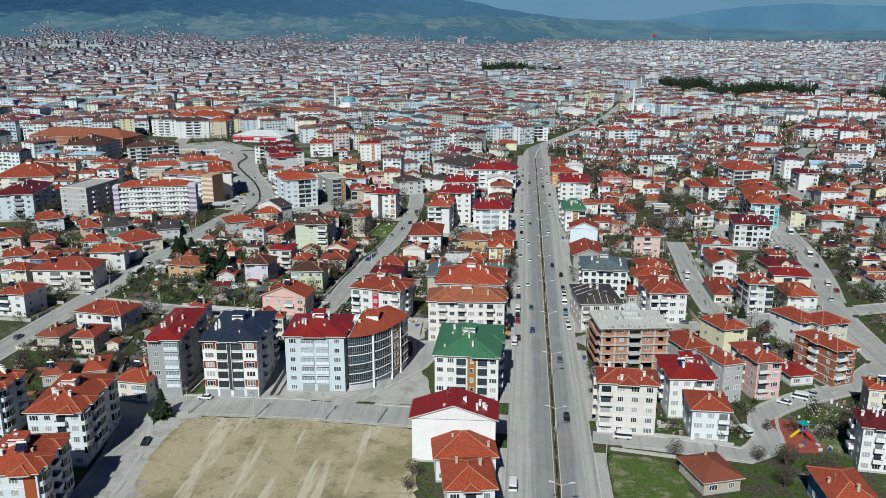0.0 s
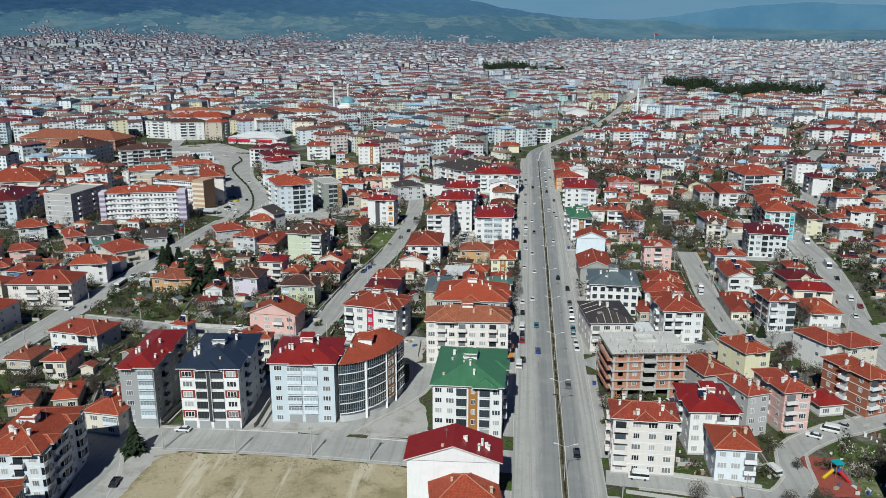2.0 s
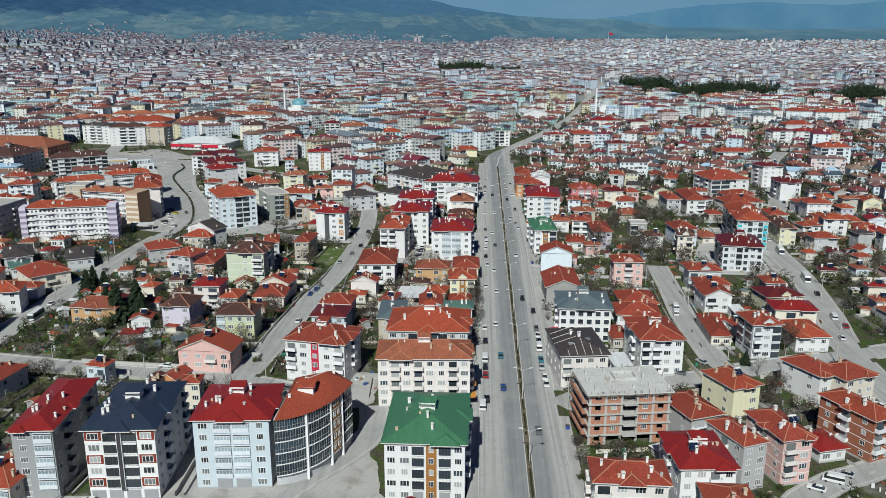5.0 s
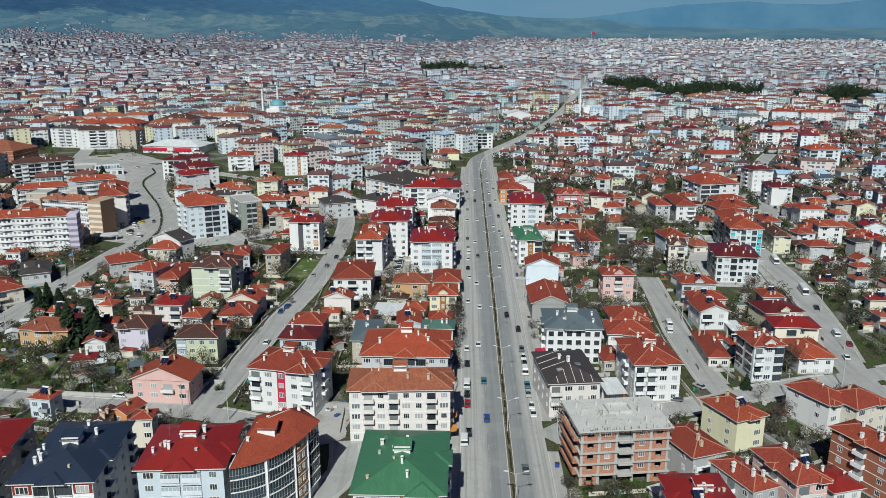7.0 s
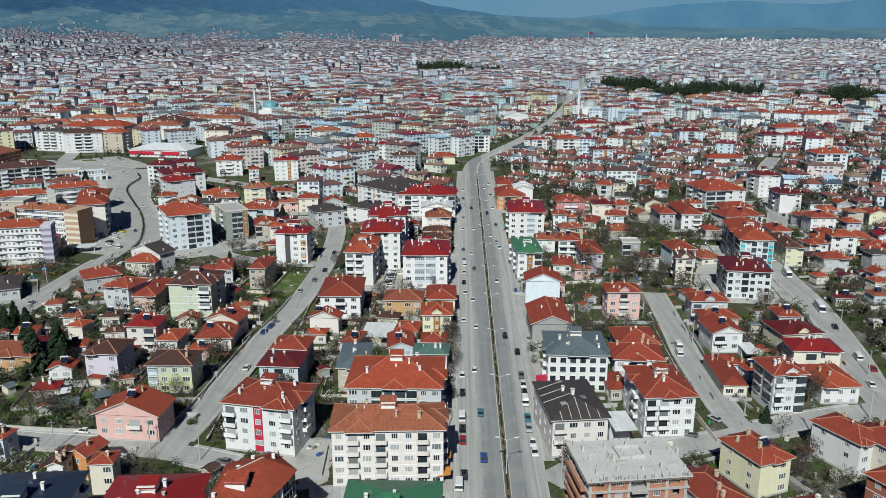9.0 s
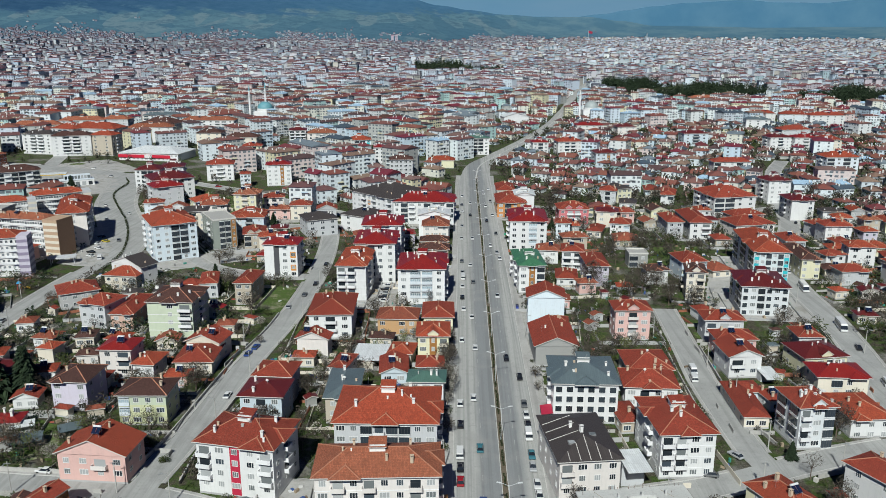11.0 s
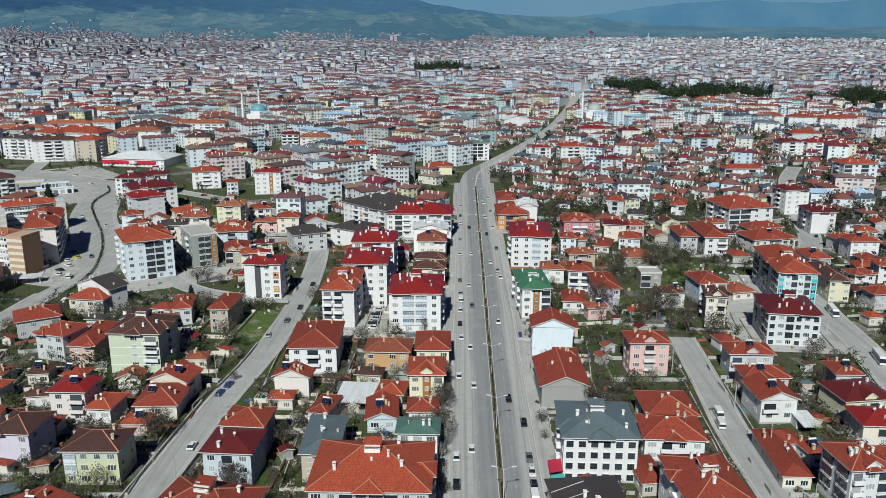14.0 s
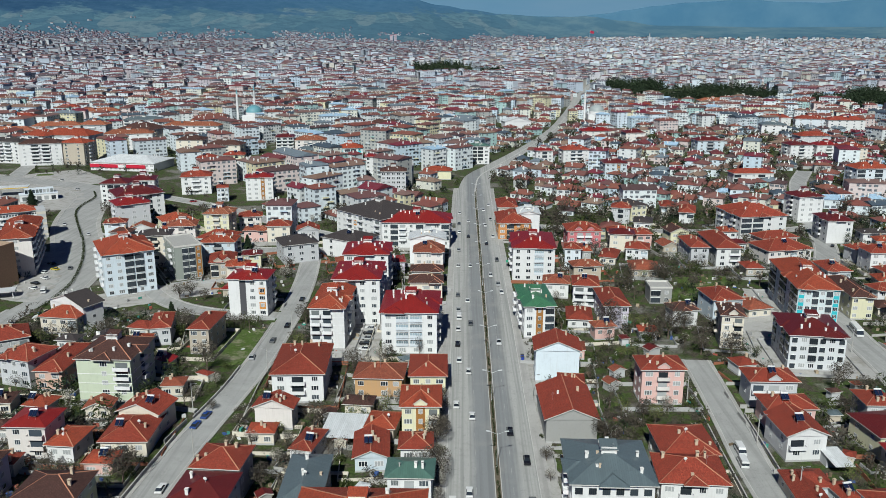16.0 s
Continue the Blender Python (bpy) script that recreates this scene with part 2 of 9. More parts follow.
def avenue_asphalt():
    """Dark worn lanes beside the median, pale dust towards the kerbs, patches and cracks."""
    n = Nodes("avenue_asphalt")
    v = n.coords()
    lane = n.math("ABSOLUTE", n.math("SUBTRACT", n.add("ShaderNodeSeparateXYZ", Vector=v).outputs[0], 9.6))
    lane = n.math("ADD", lane, n.math("MULTIPLY", n.math("SUBTRACT", n.noise(n.coords(scale=(1, 0.25, 1)), 0.25, 4), 0.5), 3.0))
    grain = n.mix(n.noise(v, 4.0, 8, 0.8), (0.175, 0.183, 0.190), (0.330, 0.340, 0.345))
    dust = n.mix(n.noise(v, 1.2, 8, 0.8), (0.31, 0.31, 0.30), (0.55, 0.545, 0.52))
    dust = n.mix(n.span(n.noise(v, 0.4, 8, 0.8), 0.54, 0.62, 0, 0.4), dust, (0.24, 0.24, 0.235))
    base = n.mix(n.span(lane, 4.6, 6.6, 0, 0.95), grain, dust)
    tracks = n.noise(n.coords(scale=(1.3, 0.012, 1)), 0.8, 3)
    base = n.mix(n.span(tracks, 0.46, 0.62, 0, 0.45), base, (0.165, 0.17, 0.172))
    base = n.mix(n.span(n.noise(v, 0.08, 5, 0.65), 0.50, 0.66, 0, 0.5), base, (0.33, 0.325, 0.31))
    base = n.mix(n.span(n.noise(v, 1.2, 7, 0.8), 0.57, 0.68, 0, 0.5), base, (0.15, 0.152, 0.155))
    n.bump(n.noise(v, 25, 2), 0.2, 0.02)
    return n.finish(base, 0.85, 0.0, 0.3)


ASPHALT, STREET = avenue_asphalt(), asphalt("street_asphalt", (0.355, 0.355, 0.345))
PAVING = asphalt("paving_stone", (0.40, 0.39, 0.375))
BARK = plain("bark", (0.14, 0.105, 0.08), 0.9, spread=0.3)


# ---------------------------------------------------------------- mesh helpers
class Geo:
    """Faces gathered for one mesh, with a material index each; box-mapped in metres along each face."""

    def __init__(self):
        self.v, self.f, self.m = [], [], []

    def poly(self, points, m=0):
        k = len(self.v)
        self.v += [tuple(p) for p in points]
        self.f.append(tuple(range(k, k + len(points))))
        self.m.append(m)

    def box(self, x0, x1, y0, y1, z0, z1, m=0, top=None):
        a = [(x0, y0), (x1, y0), (x1, y1), (x0, y1)]
        k = len(self.v)
        self.v += [(x, y, z0) for x, y in a] + [(x, y, z1) for x, y in a]
        faces = [(0, 1, 5, 4), (1, 2, 6, 5), (2, 3, 7, 6), (3, 0, 4, 7), (4, 5, 6, 7), (3, 2, 1, 0)]
        self.f += [tuple(k + i for i in f) for f in faces]
        self.m += [m] * 4 + [m if top is None else top, m]

    def bar(self, a, b, r, m=0, r2=None, sides=4):
        a, b = Vector(a), Vector(b)
        way = (b - a).normalized()
        side = way.cross(Vector((0, 0, 1)) if abs(way.z) < 0.9 else Vector((1, 0, 0))).normalized()
        up = side.cross(way)
        k, r2 = len(self.v), r if r2 is None else r2
        turns = [2 * math.pi * (i + 0.5) / sides for i in range(sides)]
        self.v += [tuple(a + (side * math.cos(t) + up * math.sin(t)) * r) for t in turns]
        self.v += [tuple(b + (side * math.cos(t) + up * math.sin(t)) * r2) for t in turns]
        self.f += [(k + i, k + (i + 1) % sides, k + sides + (i + 1) % sides, k + sides + i) for i in range(sides)]
        self.f += [tuple(k + i for i in reversed(range(sides))), tuple(k + sides + i for i in range(sides))]
        self.m += [m] * (sides + 2)

    def prism(self, outline, z0, z1, m=0, top=None):
        n = len(outline)
        k = len(self.v)
        self.v += [(x, y, z0) for x, y in outline] + [(x, y, z1) for x, y in outline]
        self.f += [(k + i, k + (i + 1) % n, k + n + (i + 1) % n, k + n + i) for i in range(n)]
        self.f += [tuple(k + n + i for i in range(n)), tuple(k + i for i in reversed(range(n)))]
        self.m += [m] * n + [m if top is None else top, m]

    def tidy(self):
        """Drops corners that no face uses."""
        used = sorted({i for f in self.f for i in f})
        where = {i: k for k, i in enumerate(used)}
        self.v, self.f = [self.v[i] for i in used], [tuple(where[i] for i in f) for f in self.f]
        return self

    def weld(self):
        """Joins corners that meet."""
        seen, where = {}, []
        for p in self.v:
            where.append(seen.setdefault(tuple(round(c, 4) for c in p), len(seen)))
        self.v, self.f = list(seen), [tuple(where[i] for i in f) for f in self.f]
        return self

    def mesh(self, name, *mats, smooth=False):
        me = bpy.data.meshes.new(name)
        me.from_pydata(self.v, [], self.f)
        for mat in mats:
            me.materials.append(mat)
        me.polygons.foreach_set("material_index", self.m)
        if smooth:
            me.polygons.foreach_set("use_smooth", [True] * len(self.f))
        uv = me.uv_layers.new(name="UVMap")
        flat = np.zeros(2 * len(me.loops), dtype=np.float32)
        for p in me.polygons:
            nx, ny, nz = p.normal
            length = math.hypot(nx, ny)
            ux, uy = (-ny / length, nx / length) if length > 0.02 else (1.0, 0.0)
            vx, vy, vz = -nz * uy, nz * ux, nx * uy - ny * ux
            for li in p.loop_indices:
                x, y, z = self.v[me.loops[li].vertex_index]
                flat[2 * li] = x * ux + y * uy
                flat[2 * li + 1] = x * vx + y * vy + z * vz
        uv.data.foreach_set("uv", flat)
        me.update()
        return me


def thing(name, x, y, z=0.0, turn=0.0, label="", category="", group="", kind=""):
    ob = new(name)
    ob.matrix_basis = pose(x, y, z, 0, 0, turn)
    ob.empty_display_size = 0.5
    return tagged(ob, label, category, group, kind)


def part(name, mesh, parent, m=None, label=""):
    ob = new(name, mesh)
    ob.parent = parent
    if m is not None:
        ob.matrix_basis = m
    return tagged(ob, label)


def setting(name, mesh, label="", category=""):
    return tagged(new(name, mesh), label, category, "", "structure")


# ---------------------------------------------------------------- terrain
def lift(x, y):
    """Height of the plain: level in the near town, rising towards the hills, more so to the west."""
    r = math.hypot(x, y)
    if r < 1300:
        return 0.0
    u = (r - 1300) / 3300
    west = max(0.0, min(1.0, (-x / r - 0.02) / 0.45))
    return 74 * u ** 1.25 + west * 62 * max(0.0, u - 0.35) ** 1.4 * 1.9


def ground_sheet():
    g = Geo()
    xs = sorted([-100, 100, 200, 300, -200, -5200, -4600, -4000, -3400, -2800, -2200, -1700, -1300, -900, -600, -400, 0, 400, 600, 900, 1300, 1700, 2200, 2800, 3400, 4000, 4600, 5200])
    ys = [-900, -300, 0, 400, 800, 1200, 1300, 1400, 1500, 1600, 1800, 2000, 2300, 2600, 2900, 3200, 3500, 3800, 4100, 4400, 4700, 5000]
    g.v = [(x, y, lift(x, y)) for y in ys for x in xs]
    n = len(xs)
    g.f = [(j * n + i, j * n + i + 1, (j + 1) * n + i + 1, (j + 1) * n + i) for j in range(len(ys) - 1) for i in range(n - 1)]
    g.m = [0] * len(g.f)
    return g.mesh("ground", ground_cover("garden_ground"))


setting("ground", ground_sheet(), "gardens and yards of grass, soil and gravel", "ground")

# hills far behind the town: a ridge line over compass bearings, fields and villages below, forest above
def along(knots, at):
    """A smooth curve through (place, value) knots."""
    for (a, ha), (b, hb) in zip(knots, knots[1:]):
        if a <= at <= b:
            u = (at - a) / (b - a)
            return ha + (hb - ha) * (u * u * (3 - 2 * u))
    return knots[-1][1] if at > knots[-1][0] else knots[0][1]


RIDGE = [(-60, 430), (-36, 410), (-22, 392), (-14, 362), (-9, 340), (-5.7, 312), (-3.5, 278), (-1.5, 246), (0.5, 220), (3, 192), (5, 181), (8, 184), (10.5, 158), (12.5, 134), (20, 124), (60, 120)]
FAR_RIDGE = [(-60, 190), (0, 180), (7, 186), (9.4, 202), (10.6, 219), (12.6, 239), (14.5, 256), (17.8, 269), (20.2, 253), (22.4, 246), (25, 266), (30, 250), (60, 230)]


def hill_point(bearing, u):
    """A place on the near slopes: a long foot of fields, then the wooded rise; u from 0 at the foot to 1 at the ridge."""
    west = max(0.0, min(1.0, (-bearing + 4) / 7))
    foot = 4150 - 750 * west
    top, r = along(RIDGE, bearing), foot + (4780 - foot) * u
    a = radians(bearing)
    x, y = r * math.sin(a), r * math.cos(a)
    base = lift(x, y) - 6
    rough = noise.fractal(Vector((x / 420, y / 420, 3.1)), 0.9, 2.1, 5)
    spur = noise.noise(Vector((x / 700, y / 260, 9.0))) * 26 * u * (1 - u) * west
    return x, y, base + max(top - base, 4) * (0.42 * u + 0.58 * u ** 2.4) + rough * (3.0 + 8.0 * max(0.0, min(1.0, (9 - bearing) / 6))) * u + spur


def far_hill_point(bearing, u):
    a, r = radians(bearing), 4800 + 80 * u
    x, y = r * math.sin(a), r * math.cos(a)
    rough = noise.fractal(Vector((x / 500, y / 500, 7.7)), 0.9, 2.1, 4)
    return x, y, 60 + (along(FAR_RIDGE, bearing) - 60) * u + rough * 7 * u


def slopes(name, at, mat, rings):
    g = Geo()
    count = 300
    g.v = [at(-58 + 116 * i / (count - 1), j / (rings - 1)) for j in range(rings) for i in range(count)]
    g.f = [(j * count + i, j * count + i + 1, (j + 1) * count + i + 1, (j + 1) * count + i) for j in range(rings - 1) for i in range(count - 1)]
    g.m = [0] * len(g.f)
    return g.mesh(name, mat, smooth=True)


def hill_material():
    """Woods over a patchwork of fields and orchards, all blued with painted-in haze."""
    n = Nodes("hazed_wooded_hills")
    v = n.coords()
    xyz = n.add("ShaderNodeSeparateXYZ", Vector=v)
    # wood and field colours carry the blue haze, paler towards the east
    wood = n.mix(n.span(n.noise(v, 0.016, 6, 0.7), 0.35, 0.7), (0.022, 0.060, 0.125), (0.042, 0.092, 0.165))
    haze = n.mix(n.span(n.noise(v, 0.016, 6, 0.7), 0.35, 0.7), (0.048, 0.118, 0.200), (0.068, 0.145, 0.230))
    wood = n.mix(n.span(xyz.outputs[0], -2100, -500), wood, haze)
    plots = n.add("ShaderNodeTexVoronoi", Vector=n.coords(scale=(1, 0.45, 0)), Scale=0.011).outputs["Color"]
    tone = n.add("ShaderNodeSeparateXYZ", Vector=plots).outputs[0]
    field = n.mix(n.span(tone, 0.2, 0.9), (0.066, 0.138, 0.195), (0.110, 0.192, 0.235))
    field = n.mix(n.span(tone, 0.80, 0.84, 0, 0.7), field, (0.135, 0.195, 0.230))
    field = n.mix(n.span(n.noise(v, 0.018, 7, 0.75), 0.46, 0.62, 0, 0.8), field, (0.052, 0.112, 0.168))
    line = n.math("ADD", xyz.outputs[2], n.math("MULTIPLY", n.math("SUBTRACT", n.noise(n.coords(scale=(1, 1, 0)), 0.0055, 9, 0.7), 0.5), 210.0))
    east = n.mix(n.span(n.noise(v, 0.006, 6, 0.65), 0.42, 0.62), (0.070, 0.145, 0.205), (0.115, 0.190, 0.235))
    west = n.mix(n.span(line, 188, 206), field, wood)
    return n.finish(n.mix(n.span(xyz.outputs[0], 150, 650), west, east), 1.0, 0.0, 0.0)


def far_hill_material():
    n = Nodes("distant_hazed_hills")
    v = n.coords()
    # hills tinted blue in the colour itself, standing in for aerial haze
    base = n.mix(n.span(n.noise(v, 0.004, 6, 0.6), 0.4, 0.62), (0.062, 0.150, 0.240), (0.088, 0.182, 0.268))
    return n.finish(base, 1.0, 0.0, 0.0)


setting("backdrop", slopes("hills", hill_point, hill_material(), 14), "far slopes of fields below woods, painted with blue haze", "hills")
setting("backdrop", slopes("far_hills", far_hill_point, far_hill_material(), 5), "distant hills beyond the plain, painted hazy blue", "hills")


# pale sky low over the hills, too far off to shift
def low_sky():
    g = Geo()
    count = 60
    for z in (-40, 250, 560):
        g.v += [(4885 * math.sin(radians(-75 + 150 * i / (count - 1))), 80 + 4885 * math.cos(radians(-75 + 150 * i / (count - 1))), z) for i in range(count)]
    g.f = [(j * count + i, j * count + i + 1, (j + 1) * count + i + 1, (j + 1) * count + i) for j in range(2) for i in range(count - 1)]
    g.m = [0] * len(g.f)
    n = Nodes("low_sky")
    v = n.coords()
    cloud = n.noise(n.coords(scale=(1, 1, 5)), 0.0012, 4)
    glow = n.mix(n.span(cloud, 0.35, 0.7), (0.118, 0.228, 0.345), (0.142, 0.244, 0.355))
    n.put(n.shader, "Emission Color", glow)
    n.put(n.shader, "Emission Strength", 1.0)
    return g.mesh("low_sky", n.finish((0.0, 0.0, 0.0), 1.0, 0.0, 0.0))


setting("backdrop", low_sky(), "pale blue sky low over the hills", "sky")

# village colours dulled and blued to paint in the haze of distance
HAZED_VILLAGE_WALL = by_island("hazed_village_render", [(0.24, 0.29, 0.35), (0.30, 0.35, 0.40), (0.17, 0.21, 0.27), (0.20, 0.20, 0.26), (0.36, 0.41, 0.45), (0.14, 0.18, 0.25)], 0.9)
HAZED_VILLAGE_ROOF = by_island("hazed_village_tile", [(0.140, 0.085, 0.105), (0.115, 0.085, 0.110), (0.150, 0.090, 0.102), (0.095, 0.085, 0.115), (0.130, 0.110, 0.140)], 0.9, 0.3)
rnd = random.Random(90)
g = Geo()
placed = 0
while placed < 9000:
    u = min(abs(rnd.gauss(0, 0.17)), 0.5)
    bearing = rnd.uniform(-38, 9)
    x, y, z = hill_point(bearing, u)
    if noise.noise(Vector((x / 150, y / 150, 1.0))) + rnd.uniform(-0.3, 0.3) < -0.35 + u * 2.2:
        placed += 0.2
        continue
    placed += 1
    w, d, h = rnd.uniform(2.4, 5.0), rnd.uniform(3, 5), rnd.uniform(2.5, 5.5)
    corners = [(x - w, y - d), (x + w, y - d), (x + w, y + d), (x - w, y + d)]
    k = len(g.v)
    g.v += [(px, py, z - 4) for px, py in corners] + [(px, py, z + h) for px, py in corners]
    g.f += [(k, k + 1, k + 5, k + 4), (k + 1, k + 2, k + 6, k + 5), (k + 3, k, k + 4, k + 7)]
    g.m += [0, 0, 0]
    k = len(g.v)
    g.v += [(px, py, z + h) for px, py in corners] + [(x - w * 0.4, y, z + h + 2.0), (x + w * 0.4, y, z + h + 2.0)]
    g.f += [(k, k + 1, k + 5, k + 4), (k + 2, k + 3, k + 4, k + 5), (k + 1, k + 2, k + 5), (k + 3, k, k + 4)]
    g.m += [1, 1, 1, 1]
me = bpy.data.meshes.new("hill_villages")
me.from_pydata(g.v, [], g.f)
me.materials.append(HAZED_VILLAGE_WALL)
me.materials.append(HAZED_VILLAGE_ROOF)
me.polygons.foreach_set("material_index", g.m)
tagged(new("hill_villages", me), "village houses over the foot of the hills, painted-in haze", "houses", "", "stuff")


# ---------------------------------------------------------------- roads
def smooth_line(points, step=6.0):
    out = []
    pts = [Vector((p[0], p[1])) for p in points]
    pts = [2 * pts[0] - pts[1]] + pts + [2 * pts[-1] - pts[-2]]
    for a, b, c, d in zip(pts, pts[1:], pts[2:], pts[3:]):
        k = max(1, int((c - b).length / step))
        for i in range(k):
            t = i / k
            out.append(0.5 * (2 * b + (c - a) * t + (2 * a - 5 * b + 4 * c - d) * t * t + (3 * b - a - 3 * c + d) * t ** 3))
    out.append(pts[-2])
    return out


def strip(g, line, half0, half1, z, m=0, drop=0.25):
    """A band between two offsets from a line (left is negative), with a skirt down into the ground."""
    n = len(line)
    k = len(g.v)
    for i, p in enumerate(line):
        way = (line[min(i + 1, n - 1)] - line[max(i - 1, 0)]).normalized()
        side = Vector((way.y, -way.x))
        for off, dz in ((half0, -drop), (half0, 0), (half1, 0), (half1, -drop)):
            q = p + side * off
            g.v.append((q.x, q.y, lift(q.x, q.y) + z + dz))
    for i in range(n - 1):
        for c in range(3):
            g.f.append((k + 4 * i + c + 1, k + 4 * i + c, k + 4 * i + 4 + c, k + 4 * i + 5 + c))
            g.m.append(m)


ROAD_LINES = []


def street(points, width, z, pavement=1.1, mat=None, name="road"):
    line = smooth_line(points)
    z = 0.045 + 0.006 * len(ROAD_LINES)
    ROAD_LINES.append((line, width / 2 + pavement))
    CARRIAGEWAYS.append((line, width / 2))
    g = Geo()
    strip(g, line, -width / 2, width / 2, z)
    setting(name, g.mesh(name, mat or STREET), "worn grey asphalt side street", "road")
    FOOTWAYS.append((line, width, pavement, z))


def on_other_road(p, own):
    for line, half in CARRIAGEWAYS:
        if line is not own and any((q - p).length < half + 1.2 for q in line if abs(q.y - p.y) < half + 8):
            return True
    return False


def footway(line, width, pavement, z):
    """Kerb and paving on both sides, broken where other roads join."""
    g = Geo()
    n = len(line)
    for s in (-1, 1):
        run = []
        for i in range(n + 1):
            free = False
            if i < n:
                way = (line[min(i + 1, n - 1)] - line[max(i - 1, 0)]).normalized()
                free = not on_other_road(line[i] + Vector((way.y, -way.x)) * s * (width / 2 + pavement / 2), line)
            if free:
                run.append(line[i])
                continue
            if len(run) > 1:
                a, b, c = s * width / 2, s * (width / 2 + 0.18), s * (width / 2 + pavement)
                strip(g, run, min(a, b), max(a, b), z + 0.13, 1)
                strip(g, run, min(b, c), max(b, c), z + 0.12, 0)
            run = []
    if g.f:
        setting("pavement", g.mesh("pavement", PAVING, KERB), "grey paved footway with a concrete kerb", "pavement")


CARRIAGEWAYS, FOOTWAYS = [], []
AVENUE = [(8.6, -250), (8.6, 100), (8.6, 400), (8.6, 560), (8.6, 680), (9.2, 712)]
BEND = [(9.0, 700), (13.5, 760), (30, 815), (50, 879), (78, 972), (108, 1086), (142, 1251), (202, 1544), (279, 1842), (420, 2300)]
avenue_line = smooth_line(AVENUE, 8)
ROAD_LINES.append((avenue_line, 14.0))
CARRIAGEWAYS.append((avenue_line, 11.1))
g = Geo()
strip(g, avenue_line, -11.1, 11.1, 0.10)
setting("road", g.mesh("road", ASPHALT), "grey dual carriageway with darker wheel tracks", "road")
FOOTWAYS.append((avenue_line, 22.2, 2.8, 0.10))
g = Geo()
bend_line = smooth_line(BEND, 8)
median_line = avenue_line
strip(g, median_line, 0.5, 2.2, 0.26, 1)
strip(g, median_line, 0.7, 2.0, 0.28, 0)
setting("trim", g.mesh("median", plain("median_soil", (0.16, 0.13, 0.09), 0.95, spread=0.3), KERB), "raised planted median with concrete kerbs", "median")

ROAD_LINES.append((bend_line, 4.6))
ROAD_LINES.append(([p for p in bend_line if p.y < 880], 9.0))
CARRIAGEWAYS.append((bend_line, 5.8))
g = Geo()
lanes = [6.0 + 5.1 * max(0.0, min(1.0, (900 - p.y) / 190)) for p in bend_line]
for i, p in enumerate(bend_line):
    way = (bend_line[min(i + 1, len(bend_line) - 1)] - bend_line[max(i - 1, 0)]).normalized()
    for off, dz in ((-1, -3.0), (-1, 0), (1, 0), (1, -3.0)):
        q = p + Vector((way.y, -way.x)) * lanes[i] * off
        g.v.append((q.x, q.y, lift(q.x, q.y) + 0.11 + dz))
for i in range(len(bend_line) - 1):
    for c in range(3):
        g.f.append((4 * i + c + 1, 4 * i + c, 4 * i + 4 + c, 4 * i + 5 + c))
        g.m.append(0)
for p in range(len(g.v)):
    x, y, z = g.v[p]
    g.v[p] = (x, y, z + 2.2 * max(0.0, min(1.0, (y - 1250) / 150)))
strip(g, [p for p in bend_line if 905 < p.y < 1200], -6.2, -6.0, 0.24)
strip(g, [p for p in bend_line if 905 < p.y < 1200], 6.0, 6.2, 0.24)
strip(g, [p for p in bend_line if p.y < 1200], 0.2, 1.1, 0.3, 1)
setting("road", g.mesh("road", ASPHALT, KERB), "grey asphalt avenue bending into the town", "road")

street([(-126, 203), (-100, 205), (-60, 205.5), (-30, 204), (-2, 202)], 11, 0.06)
street([(-92, 60), (-95, 120), (-98, 165), (-103, 188), (-113, 205), (-124, 218)], 8.5, 0.065)
street([(-52, 208), (-44, 222), (-36, 234), (-31, 247), (-33, 262)], 6.5, 0.07, 1.0)
street([(-174, 40), (-175, 150), (-174, 240), (-173, 370), (-172, 440), (-168, 480)], 9.5, 0.06)
street([(-168, 470), (-175, 512), (-191, 548), (-215, 597), (-230, 640), (-240, 676), (-258, 704), (-286, 724), (-318, 738), (-372, 752), (-440, 765)], 21, 0.075, 2.4)
street([(-278, 722), (-240, 706), (-201, 682), (-143, 643), (-104, 606), (-72, 580), (-52, 566)], 8, 0.07, 1.2)
street([(-77, 276), (-74, 303), (-72, 335), (-70, 360), (-66, 400), (-65, 450), (-67, 495), (-72, 540)], 7.5, 0.07)
street([(-174, 292), (-140, 286), (-114, 282), (-92, 280), (-72, 276), (-58, 271)], 8, 0.06)
street([(76, 292), (74.5, 300), (74, 320), (74.2, 345), (75.5, 362), (77, 385), (78.5, 412)], 7.5, 0.07)
street([(20, 265), (34, 276), (60, 284), (81, 293), (99, 300), (121, 307), (160, 320), (230, 335)], 8, 0.06)
street([(119, 258), (121, 307), (130, 350), (138, 398), (142, 445), (151, 484), (183, 556), (206, 634), (236, 725), (267, 790)], 9.5, 0.065)
street([(20, 197), (35, 195.5), (48, 193), (58, 191), (66, 200), (68, 214), (83, 227), (98, 235), (119, 258)], 6.5, 0.06, 0.9)
street([(-110, 548), (-72, 546), (-45, 562), (-10, 588), (-2, 594)], 9, 0.06)
street([(-175, 530), (-148, 508), (-120, 470), (-96, 455), (-66, 452)], 7, 0.055, 1.0)
street([(20, 603), (60, 598), (120, 590), (190, 600), (210, 640)], 7, 0.055)
street([(-330, 742), (-345, 790), (-372, 880), (-400, 1000)], 10, 0.06)


for spec in FOOTWAYS:
    footway(*spec)


def cleared(x, y, margin):
    """Whether a place lies clear of every road."""
    for line, half in ROAD_LINES:
        for p in line[::2]:
            if abs(p.x - x) < half + margin + 8 and abs(p.y - y) < half + margin + 8 and math.hypot(p.x - x, p.y - y) < half + margin + 2.5:
                return False
    return True


